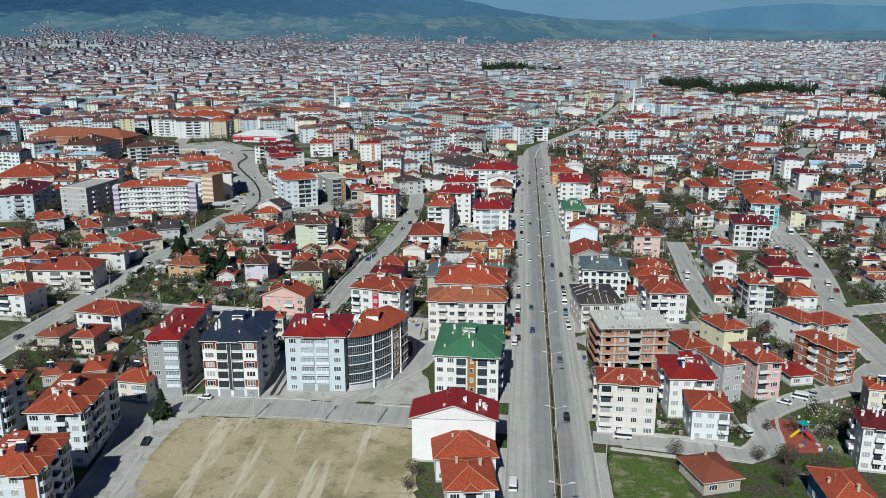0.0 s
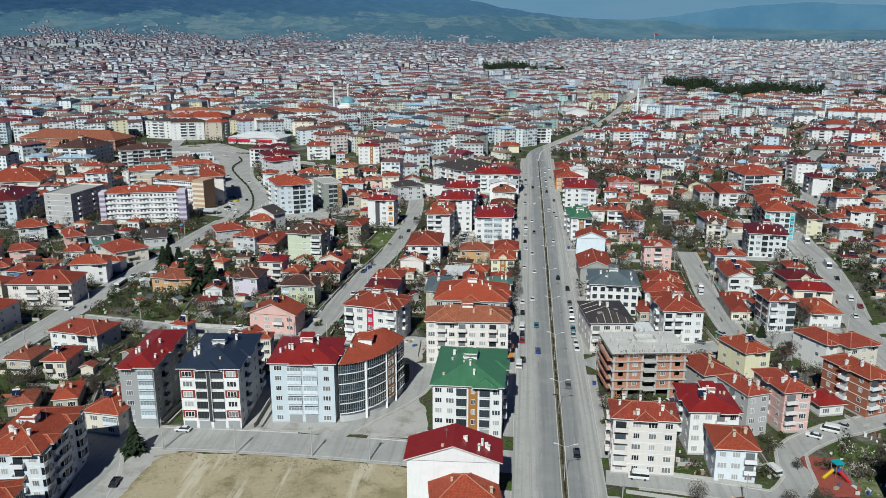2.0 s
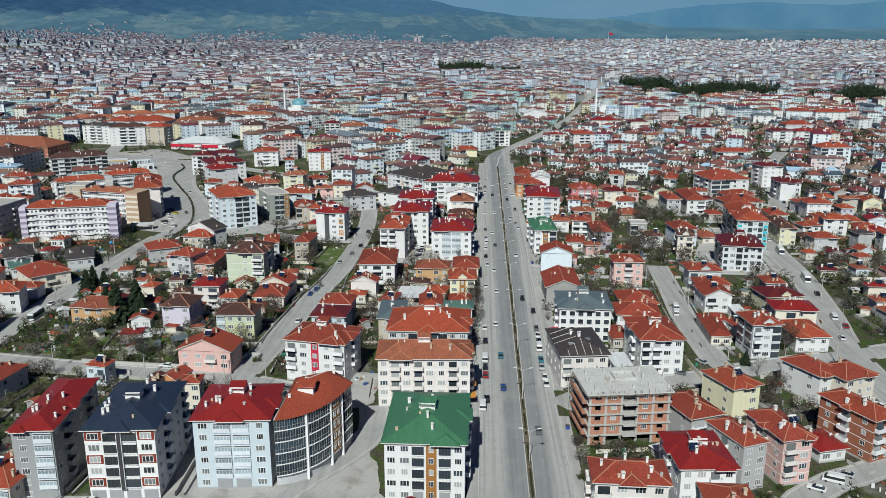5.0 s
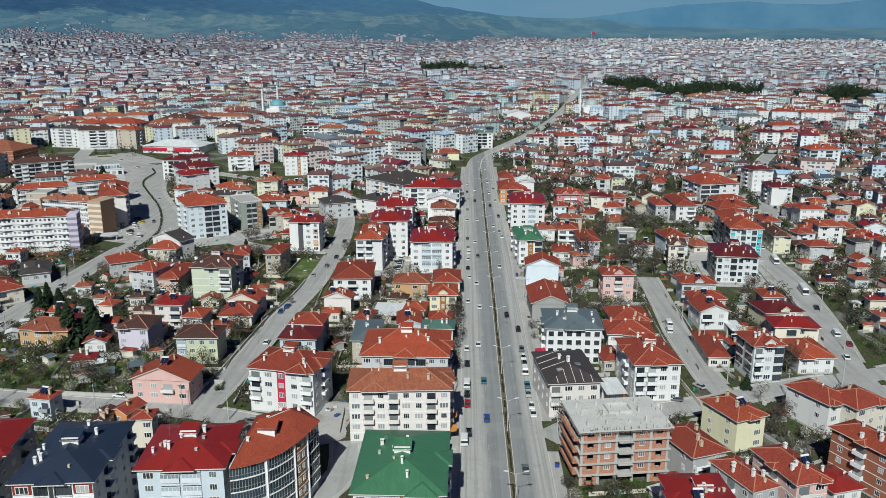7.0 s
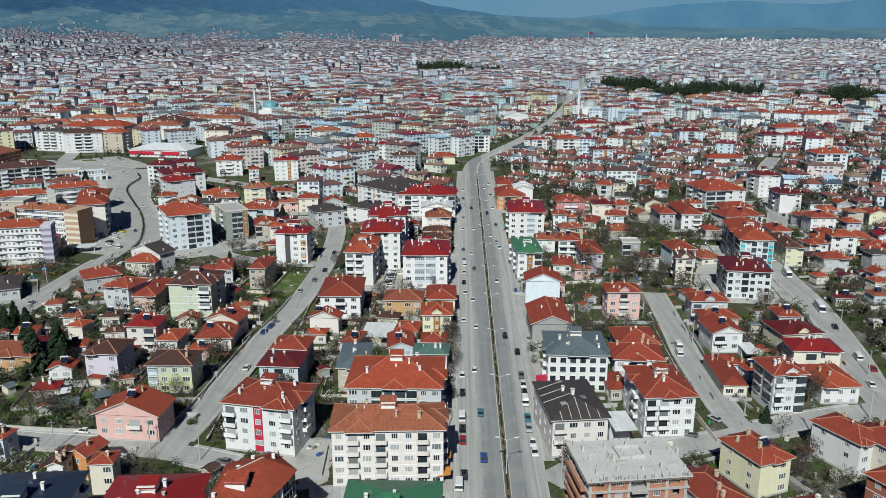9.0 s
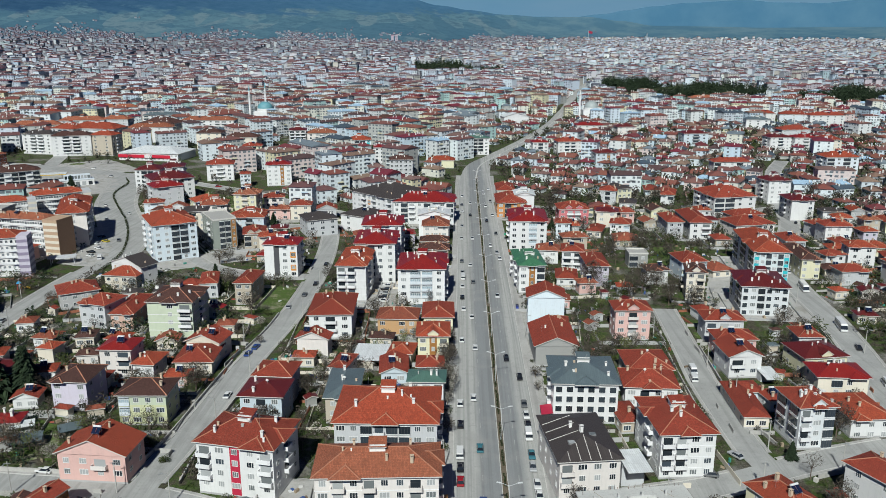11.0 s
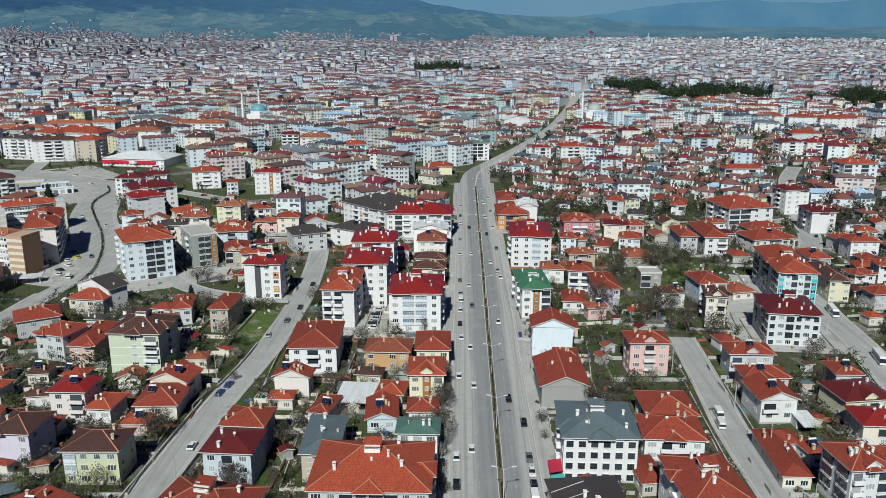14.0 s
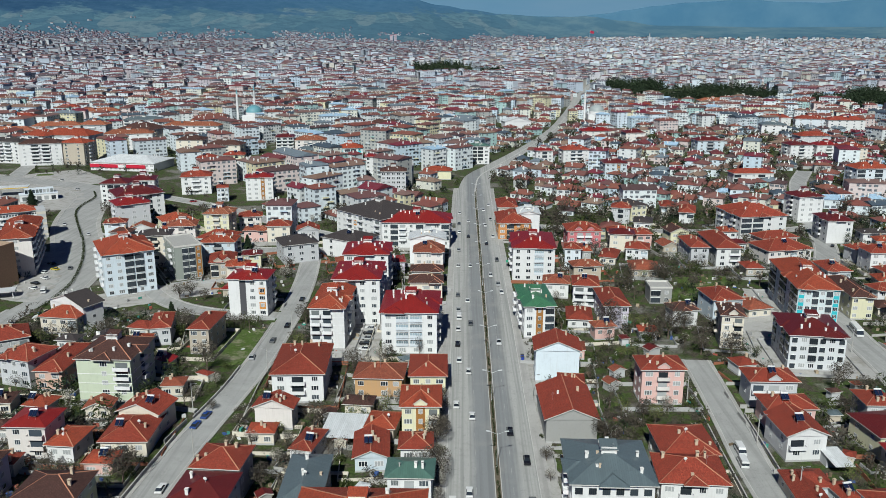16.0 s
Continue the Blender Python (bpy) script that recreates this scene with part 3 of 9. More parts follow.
# lane marks of the avenue
g = Geo()
for off in (-7.4, -3.9, 4.9, 8.3):
    y = 60.0
    while y < 660:
        if off in (-3.9, 4.9):
            g.box(8.6 + off - 0.07, 8.6 + off + 0.07, y, y + 3.0, 0.09, 0.104)
        y += 9.0
setting("trim", g.mesh("lane_marks", plain("worn_road_paint", (0.42, 0.42, 0.41), 0.8, spread=0.4)), "worn white broken lane lines", "road marking")

# bare building plot
def rough_patch(name, outline, mat, z, seed, label, category):
    """An uneven patch of ground with a ragged edge."""
    rnd = random.Random(seed)
    dense = []
    for (ax, ay), (bx, by) in zip(outline, outline[1:] + outline[:1]):
        k = max(2, int(math.hypot(bx - ax, by - ay) / 2.5))
        dense += [(ax + (bx - ax) * i / k + rnd.uniform(-0.7, 0.7), ay + (by - ay) * i / k + rnd.uniform(-0.7, 0.7)) for i in range(k)]
    bm = bmesh.new()
    face = bm.faces.new([bm.verts.new((x, y, z)) for x, y in dense])
    bmesh.ops.triangulate(bm, faces=[face])
    bmesh.ops.subdivide_edges(bm, edges=[e for e in bm.edges if e.calc_length() > 5], cuts=4, use_grid_fill=True)
    for v in bm.verts:
        v.co.z = z + (0.0 if v.is_boundary else 0.25 * max(0.0, noise.noise(v.co * 0.22) + 0.35))
    me = bpy.data.meshes.new(name)
    bm.to_mesh(me)
    bm.free()
    me.materials.append(mat)
    return setting(name, me, label, category)


n = Nodes("bare_soil")
v = n.coords()
soil = n.mix(n.noise(v, 1.3, 8, 0.75), (0.27, 0.232, 0.146), (0.54, 0.47, 0.325))
tracks = n.noise(n.coords(scale=(1.0, 0.10, 1.0)), 0.11, 5, 0.7)
soil = n.mix(n.span(n.noise(v, 0.055, 7, 0.7), 0.46, 0.58, 0, 0.75), soil, (0.215, 0.190, 0.100))
soil = n.mix(n.span(n.noise(v, 0.22, 8, 0.75), 0.55, 0.66, 0, 0.6), soil, (0.17, 0.145, 0.085))
soil = n.mix(n.span(tracks, 0.54, 0.60, 0, 0.75), soil, (0.56, 0.51, 0.40))
soil = n.mix(n.span(n.noise(v, 0.6, 8, 0.8), 0.60, 0.70, 0, 0.5), soil, (0.50, 0.46, 0.37))
n.bump(n.noise(v, 0.30, 5, 0.6), 0.35, 0.5)
SOIL = n.finish(soil, 0.95, 0.0, 0.2)
n = Nodes("rough_grass")
v = n.coords()
grass = n.mix(n.noise(v, 3.0, 4), (0.045, 0.085, 0.014), (0.12, 0.185, 0.04))
grass = n.mix(n.span(n.noise(v, 0.9, 8, 0.75), 0.42, 0.66, 0, 0.75), grass, (0.05, 0.06, 0.022))
grass = n.mix(n.span(n.noise(v, 0.14, 9, 0.78), 0.50, 0.62, 0, 0.85), grass, (0.27, 0.25, 0.18))
n.bump(n.noise(v, 6, 3), 0.6, 0.15)
GRASS = n.finish(grass, 0.95, 0.0, 0.2)
n = Nodes("yard_concrete")
v = n.coords()
yard = n.mix(n.noise(v, 1.8, 5), (0.33, 0.32, 0.305), (0.50, 0.49, 0.47))
YARD = n.finish(n.mix(n.span(n.noise(v, 0.2, 5), 0.5, 0.66, 0, 0.6), yard, (0.22, 0.20, 0.17)), 0.9, 0.0, 0.25)
rough_patch("ground", [(-87, 60), (-89, 155), (-92.5, 180), (-92.5, 196), (-88, 198.2), (-60, 198.8), (-32, 197.6), (-26, 195), (-23, 165), (-21, 60)], SOIL, 0.10, 3, "bare trampled building plot of pale soil", "bare ground")
rough_patch("ground", [(24, 189), (38, 186), (41, 170), (38, 150), (24, 150), (23, 175)], GRASS, 0.07, 4, "rough grass plot beside the avenue", "grass")
rough_patch("ground", [(83, 222), (92, 214), (93, 198), (80, 194), (78, 212)], GRASS, 0.07, 5, "rough grass plot beside a playground", "grass")
rough_patch("ground", [(-150, 312), (-118, 314), (-96, 306), (-100, 292), (-150, 296)], GRASS, 0.05, 6, "weedy grass garden with small sheds", "grass")
rough_patch("ground", [(-160, 600), (-120, 604), (-108, 588), (-150, 572)], GRASS, 0.06, 7, "green grass lot between houses", "grass")
rough_patch("ground", [(-88, 436), (-70, 437), (-70, 405), (-84, 402)], GRASS, 0.06, 8, "green grass verge beside a street", "grass")
rough_patch("ground", [(84, 505), (118, 508), (112, 470), (86, 466)], GRASS, 0.05, 9, "overgrown green garden", "grass")
for px, py in ((84, 394), (85, 383.5), (86, 371)):
    rough_patch("ground", [(px - 2.5, py - 3), (px + 3.5, py - 3), (px + 3.5, py + 3), (px - 2.5, py + 3)], GRASS, 0.09, int(px * py), "small green lawn beside a street", "grass")
rough_patch("ground", [(-46, 258), (-34, 262), (-33, 285), (-47, 285)], YARD, 0.05, 10, "bare concrete yard between apartment blocks", "yard")
rough_patch("ground", [(-42, 408), (-27, 408), (-27, 446), (-42, 446)], YARD, 0.05, 11, "concrete car park between apartment blocks", "yard")
rough_patch("ground", [(95, 400), (134, 398), (138, 440), (148, 480), (120, 490), (100, 430)], YARD, 0.045, 12, "pale concrete yard round apartment blocks", "yard")
rough_patch("ground", [(-160, 470), (-106, 500), (-100, 478), (-150, 450)], YARD, 0.045, 13, "pale concrete yard round apartment blocks", "yard")
rough_patch("ground", [(-330, 730), (-262, 706), (-244, 672), (-236, 640), (-256, 632), (-300, 650), (-360, 690), (-366, 735)], YARD, 0.05, 15, "open asphalt forecourt of a filling station", "yard")
rough_patch("ground", [(-300, 786), (-244, 726), (-262, 722), (-340, 752)], YARD, 0.055, 16, "open asphalt forecourt before a store", "yard")
rough_patch("ground", [(-196, 640), (-186, 652), (-150, 628), (-140, 604), (-158, 602)], GRASS, 0.06, 17, "green grass field beside houses", "grass")
rough_patch("ground", [(-190, 470), (-166, 462), (-176, 500), (-196, 545), (-206, 540)], YARD, 0.055, 18, "grey parking bay before apartment blocks", "yard")
rough_patch("ground", [(-93, 60), (-95, 120), (-97, 155), (-101, 182), (-97, 199), (-88, 199), (-84, 150), (-82, 60)], YARD, 0.04, 22, "gravelly street edge beside the bare plot", "yard")
rough_patch("ground", [(-92, 211.5), (-50, 211.5), (-43, 226), (-38, 238), (-62, 250), (-92, 246)], YARD, 0.04, 19, "stepped concrete yards between apartment blocks", "yard")
rough_patch("ground", [(21, 300), (25, 300), (25, 430), (21, 430)], YARD, 0.06, 20, "worn concrete strip before shops", "yard")
rough_patch("ground", [(-9, 268), (-3, 268), (-3, 470), (-9, 470)], YARD, 0.06, 21, "worn concrete strip before shops", "yard")
rough_patch("ground", [(-48, 212), (-30, 236), (-24, 212)], YARD, 0.045, 14, "concrete forecourt", "yard")

# ---------------------------------------------------------------- building parts, shared between houses
def window_mesh():
    """A white casement of 1 x 1 m, facing -y, its panes set back in the frame."""
    g = Geo()
    xs, zs = (-0.5, -0.45, -0.20, -0.15, 0.15, 0.20, 0.45, 0.5), (0.0, 0.07, 0.92, 1.0)
    for i in range(7):
        for j in range(3):
            x0, x1, z0, z1 = xs[i], xs[i + 1], zs[j], zs[j + 1]
            if i in (1, 3, 5) and j == 1:
                f = [(x0, z0), (x1, z0), (x1, z1), (x0, z1)]
                g.poly([(x, -0.015, z) for x, z in f], 1)
                for (ax, az), (bx, bz) in zip(f, f[1:] + f[:1]):
                    g.poly([(ax, -0.06, az), (bx, -0.06, bz), (bx, -0.015, bz), (ax, -0.015, az)], 0)
            else:
                g.poly([(x0, -0.06, z0), (x1, -0.06, z0), (x1, -0.06, z1), (x0, -0.06, z1)], 0)
    rim = [(x, 0.0) for x in xs] + [(0.5, z) for z in zs[1:]] + [(x, 1.0) for x in xs[::-1][1:]] + [(-0.5, z) for z in zs[::-1][1:-1]]
    for (ax, az), (bx, bz) in zip(rim, rim[1:] + rim[:1]):
        g.poly([(bx, -0.06, bz), (ax, -0.06, az), (ax, 0.02, az), (bx, 0.02, bz)], 0)
    return g.weld().mesh("window", WHITE, GLASS)


def glazing_mesh(pane, bar):
    """A glazed balcony front of 1 x 1 m with thin bars."""
    g = Geo()
    g.box(-0.5, 0.5, -0.25, 0.02, 0.0, 1.0, 1)
    for k in range(5):
        x = -0.5 + k * 0.25
        g.box(x - 0.012, x + 0.012, -0.28, -0.25, 0.0, 1.0, 0)
    g.box(-0.52, 0.52, -0.34, 0.02, -0.10, 0.0, 2)
    g.box(-0.52, 0.52, -0.34, 0.02, 0.98, 1.06, 2)
    return g.mesh("glazing", bar, pane, WHITE)


def parapet_glazing_mesh(pane):
    """A balcony of 1 x 1 m closed with sliding panes over a solid parapet; the shaded gap under the slab above is
    painted dark.
    """
    g = Geo()
    g.box(-0.5, 0.5, -0.34, 0.02, -0.08, 0.0, 0)
    g.box(-0.49, 0.49, -0.32, -0.26, 0.0, 0.40, 0)
    g.box(-0.49, 0.49, -0.28, 0.02, 0.0, 0.84, 1)
    # dark-painted strip for the shade in the gap under the slab
    g.box(-0.46, 0.46, -0.10, 0.02, 0.84, 1.0, 2)
    for k in range(6):
        x = -0.485 + k * 0.194
        g.box(x - 0.010, x + 0.010, -0.31, -0.28, 0.40, 0.84, 3)
    g.box(-0.5, 0.5, -0.33, -0.27, 0.82, 0.86, 3)
    g.box(-0.5, 0.5, -0.34, 0.02, 1.0, 1.06, 0)
    return g.mesh("glazing", WALL_MATS["palewhite"], pane, DARK, WHITE)


def balcony_mesh(mat):
    """An open balcony of 1 m width: slab, parapet and a dark glazed door behind."""
    g = Geo()
    g.box(-0.5, 0.5, -1.15, 0.0, -0.18, 0.0, 0)
    g.prism([(-0.5, 0), (-0.5, -1.15), (0.5, -1.15), (0.5, 0), (0.46, 0), (0.46, -1.03), (-0.46, -1.03), (-0.46, 0)], 0.0, 0.9, 0)
    g.poly([(-0.38, 0, 0), (0.38, 0, 0), (0.38, 0, 2.15), (-0.38, 0, 2.15)], 1)
    return g.weld().mesh("balcony", mat, GLASS)


def round_balcony_mesh():
    """A bowed balcony of 1 m width with a white parapet and dark glazing up to the slab above."""
    g = Geo()
    bow = [(-0.5 * math.cos(math.pi * k / 8), -1.15 * math.sin(math.pi * k / 8) ** 0.45) for k in range(9)]
    g.prism(bow, -0.2, 0.72, 0)
    g.prism([(0.93 * x, 0.88 * y) for x, y in bow], 0.72, 2.55, 1)
    g.prism(bow, 2.55, 2.7, 0)
    for x, y in bow[1:-1:2]:
        g.bar((0.95 * x, 0.92 * y, 0.72), (0.95 * x, 0.92 * y, 2.55), 0.03, 0)
    return g.mesh("balcony", WALL_MATS["palewhite"], glass("bowed_glass", (0.010, 0.014, 0.020)))


def chimney_mesh(mat, cap):
    g = Geo()
    g.box(-0.32, 0.32, -0.32, 0.32, -0.8, 1.15, 0)
    g.box(-0.38, 0.38, -0.38, 0.38, 1.05, 1.14, 1)
    lid = Geo()
    lid.box(-0.26, 0.26, -0.26, 0.26, 1.15, 1.36, 1)
    lid.box(-0.40, 0.40, -0.40, 0.40, 1.36, 1.44, 0)
    return g.mesh("chimney", mat, cap), lid.mesh("cap", cap, DARK)


def heater_mesh():
    """A solar water heater: two dark panels on a frame and a white tank."""
    g = Geo()
    for x in (-1.0, 0.06):
        g.poly([(x, -0.8, 0.35), (x + 0.94, -0.8, 0.35), (x + 0.94, 0.7, 1.35), (x, 0.7, 1.35)], 1)
        g.poly([(x, 0.7, 1.30), (x + 0.94, 0.7, 1.30), (x + 0.94, -0.8, 0.30), (x, -0.8, 0.30)], 0)
        g.bar((x, -0.8, 0.33), (x + 0.94, -0.8, 0.33), 0.04)
    tank = Geo()
    tank.bar((-1.0, 0.85, 1.5), (1.0, 0.85, 1.5), 0.26, 0, sides=8)
    for x in (-0.9, 0.9):
        g.bar((x, 0.85, -0.6), (x, 0.85, 1.4), 0.03)
        g.bar((x, -0.8, -0.6), (x, -0.8, 0.33), 0.03)
    return g.mesh("solar_heater", STEEL, PANEL_BLUE), tank.mesh("tank", WHITE)


def dish_mesh():
    g = Geo()
    rings = [[(0.42 * k * math.cos(a), -0.10 - 0.12 * (1 - k * k), 0.7 + 0.42 * k * math.sin(a)) for a in [2 * math.pi * i / 10 for i in range(10)]] for k in (0.35, 1.0)]
    for i in range(10):
        g.poly([rings[0][i], rings[0][(i + 1) % 10], rings[1][(i + 1) % 10], rings[1][i]])
    g.poly(rings[0])
    g.bar((0, 0.0, -0.4), (0, 0.0, 0.7), 0.04)
    return g.mesh("satellite_dish", plain("dish_paint", (0.72, 0.72, 0.70), 0.5))


g = Geo()
g.box(-0.5, 0.5, -0.06, 0.02, 0, 1, 0)
for x0, x1 in ((-0.43, -0.04), (0.04, 0.43)):
    g.poly([(x0, -0.066, 0.07), (x1, -0.066, 0.07), (x1, -0.066, 0.92), (x0, -0.066, 0.92)], 1)
FAR_WINDOW = g.mesh("window", WHITE, GLASS)
WINDOW, GLAZING, PALE_GLAZING = window_mesh(), glazing_mesh(glass("dark_balcony_glass"), DARK), parapet_glazing_mesh(glass("curtained_glass", (0.20, 0.25, 0.28)))
(STACK_CREAM, CREAM_LID), (STACK_WHITE, WHITE_LID) = chimney_mesh(CREAM_STACK, CREAM_STACK), chimney_mesh(WHITE_STACK, WHITE_STACK)
(HEATER, TANK), DISH, ROUND_BALCONY = heater_mesh(), dish_mesh(), round_balcony_mesh()
g = Geo()
g.box(-0.5, 0.5, -0.08, 0.02, 0, 1)
SHUTTER = g.mesh("shutter", plain("grey_shutter", (0.34, 0.35, 0.36), 0.5))
BALCONIES = {key: balcony_mesh(mat) for key, mat in (("white", WALL_MATS["blank"]), ("grey", WALL_MATS["grey"]), ("pink", WALL_MATS["pinkwhite"]), ("cream", WALL_MATS["cream"]))}
PANEL_MESHES = {}


def panel_mesh(key):
    if key not in PANEL_MESHES:
        g = Geo()
        g.box(-0.5, 0.5, -0.07, 0.02, 0.0, 1.0)
        PANEL_MESHES[key] = g.mesh("panel", PANELS[key])
    return PANEL_MESHES[key]


FLOOR = 2.9
FOOTPRINTS = []
ROOFTOPS = []


def roof_geo(w, d, h, slope, form, eave=0.22):
    """A roof over the rectangle (-w/2..w/2, 0..d) at height h. Materials: 0 covering, 1 ridge caps, 2 fascia, 3 gable wall. Returns it and its height at (x, y)."""
    g = Geo()
    x = w / 2
    if form == "flat":
        g.box(-x, x, 0, d, h - 0.1, h + 0.12, 0)
        g.box(-x, x, 0, 0.25, h + 0.12, h + 0.75, 2)
        g.box(-x, x, d - 0.25, d, h + 0.12, h + 0.75, 2)
        g.box(-x, -x + 0.25, 0.25, d - 0.25, h + 0.12, h + 0.75, 2)
        g.box(x - 0.25, x, 0.25, d - 0.25, h + 0.12, h + 0.75, 2)
        return g, lambda px, py: h + 0.12
    z0 = h + eave
    a, b, c, e = (-x, 0, z0), (x, 0, z0), (x, d, z0), (-x, d, z0)
    if form == "gable":
        top = z0 + slope * x
        r, s = (0, 0, top), (0, d, top)
        g.poly([a, r, s, e], 0)
        g.poly([b, c, s, r], 0)
        g.poly([(-x, 0.5, h), (x, 0.5, h), (0, 0.5, top - eave)], 3)
        g.poly([(x, d - 0.5, h), (-x, d - 0.5, h), (0, d - 0.5, top - eave)], 3)
        g.poly([(-x, 0, z0 - 0.25), (0, 0, top - 0.25), r, a], 2)
        g.poly([(0, 0, top - 0.25), (x, 0, z0 - 0.25), b, r], 2)
        ridges = [(r, s)]
        under = [(-x, 0, z0 - 0.25), (0, 0, top - 0.25), (0, d, top - 0.25), (-x, d, z0 - 0.25)]
        g.poly(under[::-1], 2)
        g.poly([(0, 0, top - 0.25), (x, 0, z0 - 0.25), (x, d, z0 - 0.25), (0, d, top - 0.25)][::-1], 2)
        height = lambda px, py: z0 + slope * (x - abs(px))
    else:
        if w >= d:
            q, top = d / 2, z0 + slope * d / 2
            r, s = (-x + q, d / 2, top), (x - q, d / 2, top)
            if w - d < 0.3:
                r = s = (0, d / 2, top)
            front, right, back, left = [a, b, s, r], [b, c, s], [c, e, r, s], [e, a, r]
            hips = [(a, r), (b, s), (c, s), (e, r)]
        else:
            q, top = w / 2, z0 + slope * w / 2
            r, s = (0, q, top), (0, d - q, top)
            front, right, back, left = [a, b, r], [b, c, s, r], [c, e, s], [e, a, r, s]
            hips = [(a, r), (b, r), (c, s), (e, s)]
        for f in (front, right, back, left):
            seen = []
            for p in f:
                if p not in seen:
                    seen.append(p)
            g.poly(seen, 0)
        ridges = hips + ([(r, s)] if r != s else [])
        g.poly([(e[0], e[1], h), (c[0], c[1], h), (b[0], b[1], h), (a[0], a[1], h)], 2)
        height = lambda px, py: z0 + slope * max(0.0, min(x - abs(px), py, d - py))
    for p, q in ((a, b), (b, c), (c, e), (e, a)):
        if form == "gable" and p[1] == q[1]:
            continue
        g.poly([(p[0], p[1], h), (q[0], q[1], h), q, p], 2)
    g.ridges = ridges
    return g, height


def wing_geo(w, z0, slope, side, mid, half, out=0.75):
    """A small hipped wing that breaks forward from one slope of a roof; returns it with its hip and ridge lines."""
    def at(s, t, z):
        if side == "front":
            return (mid + s, t, z)
        return (w / 2 - t, mid + s, z) if side == "right" else (-w / 2 + t, mid - s, z)

    g = Geo()
    top = z0 + slope * half + 0.05
    a, b, c, e = at(-half, -out, z0), at(half, -out, z0), at(half, 0.25, z0 + 0.05), at(-half, 0.25, z0 + 0.05)
    r, s = at(0, half - out, top), at(0, half + 0.2, top)
    g.poly([a, b, r], 0)
    g.poly([b, c, s, r], 0)
    g.poly([e, a, r, s], 0)
    low = [at(-half, -out, z0 - 0.22), at(half, -out, z0 - 0.22), at(half, 0.25, z0 - 0.22), at(-half, 0.25, z0 - 0.22)]
    g.poly([low[0], low[1], b, a], 1)
    g.poly([low[1], low[2], c, b], 1)
    g.poly([low[3], low[0], a, e], 1)
    g.poly(low[::-1], 1)
    return g.weld(), [(a, r), (b, r), (r, s)]


def merged(pieces):
    """One Geo from copies of meshes at given poses; and the materials in order."""
    g, mats = Geo(), []
    for mesh, m in pieces:
        index = []
        for mat in mesh.materials:
            if mat not in mats:
                mats.append(mat)
            index.append(mats.index(mat))
        k = len(g.v)
        g.v += [tuple(m @ v.co) for v in mesh.vertices]
        for p in mesh.polygons:
            g.f.append(tuple(k + i for i in p.vertices))
            g.m.append(index[p.material_index])
    return g, mats


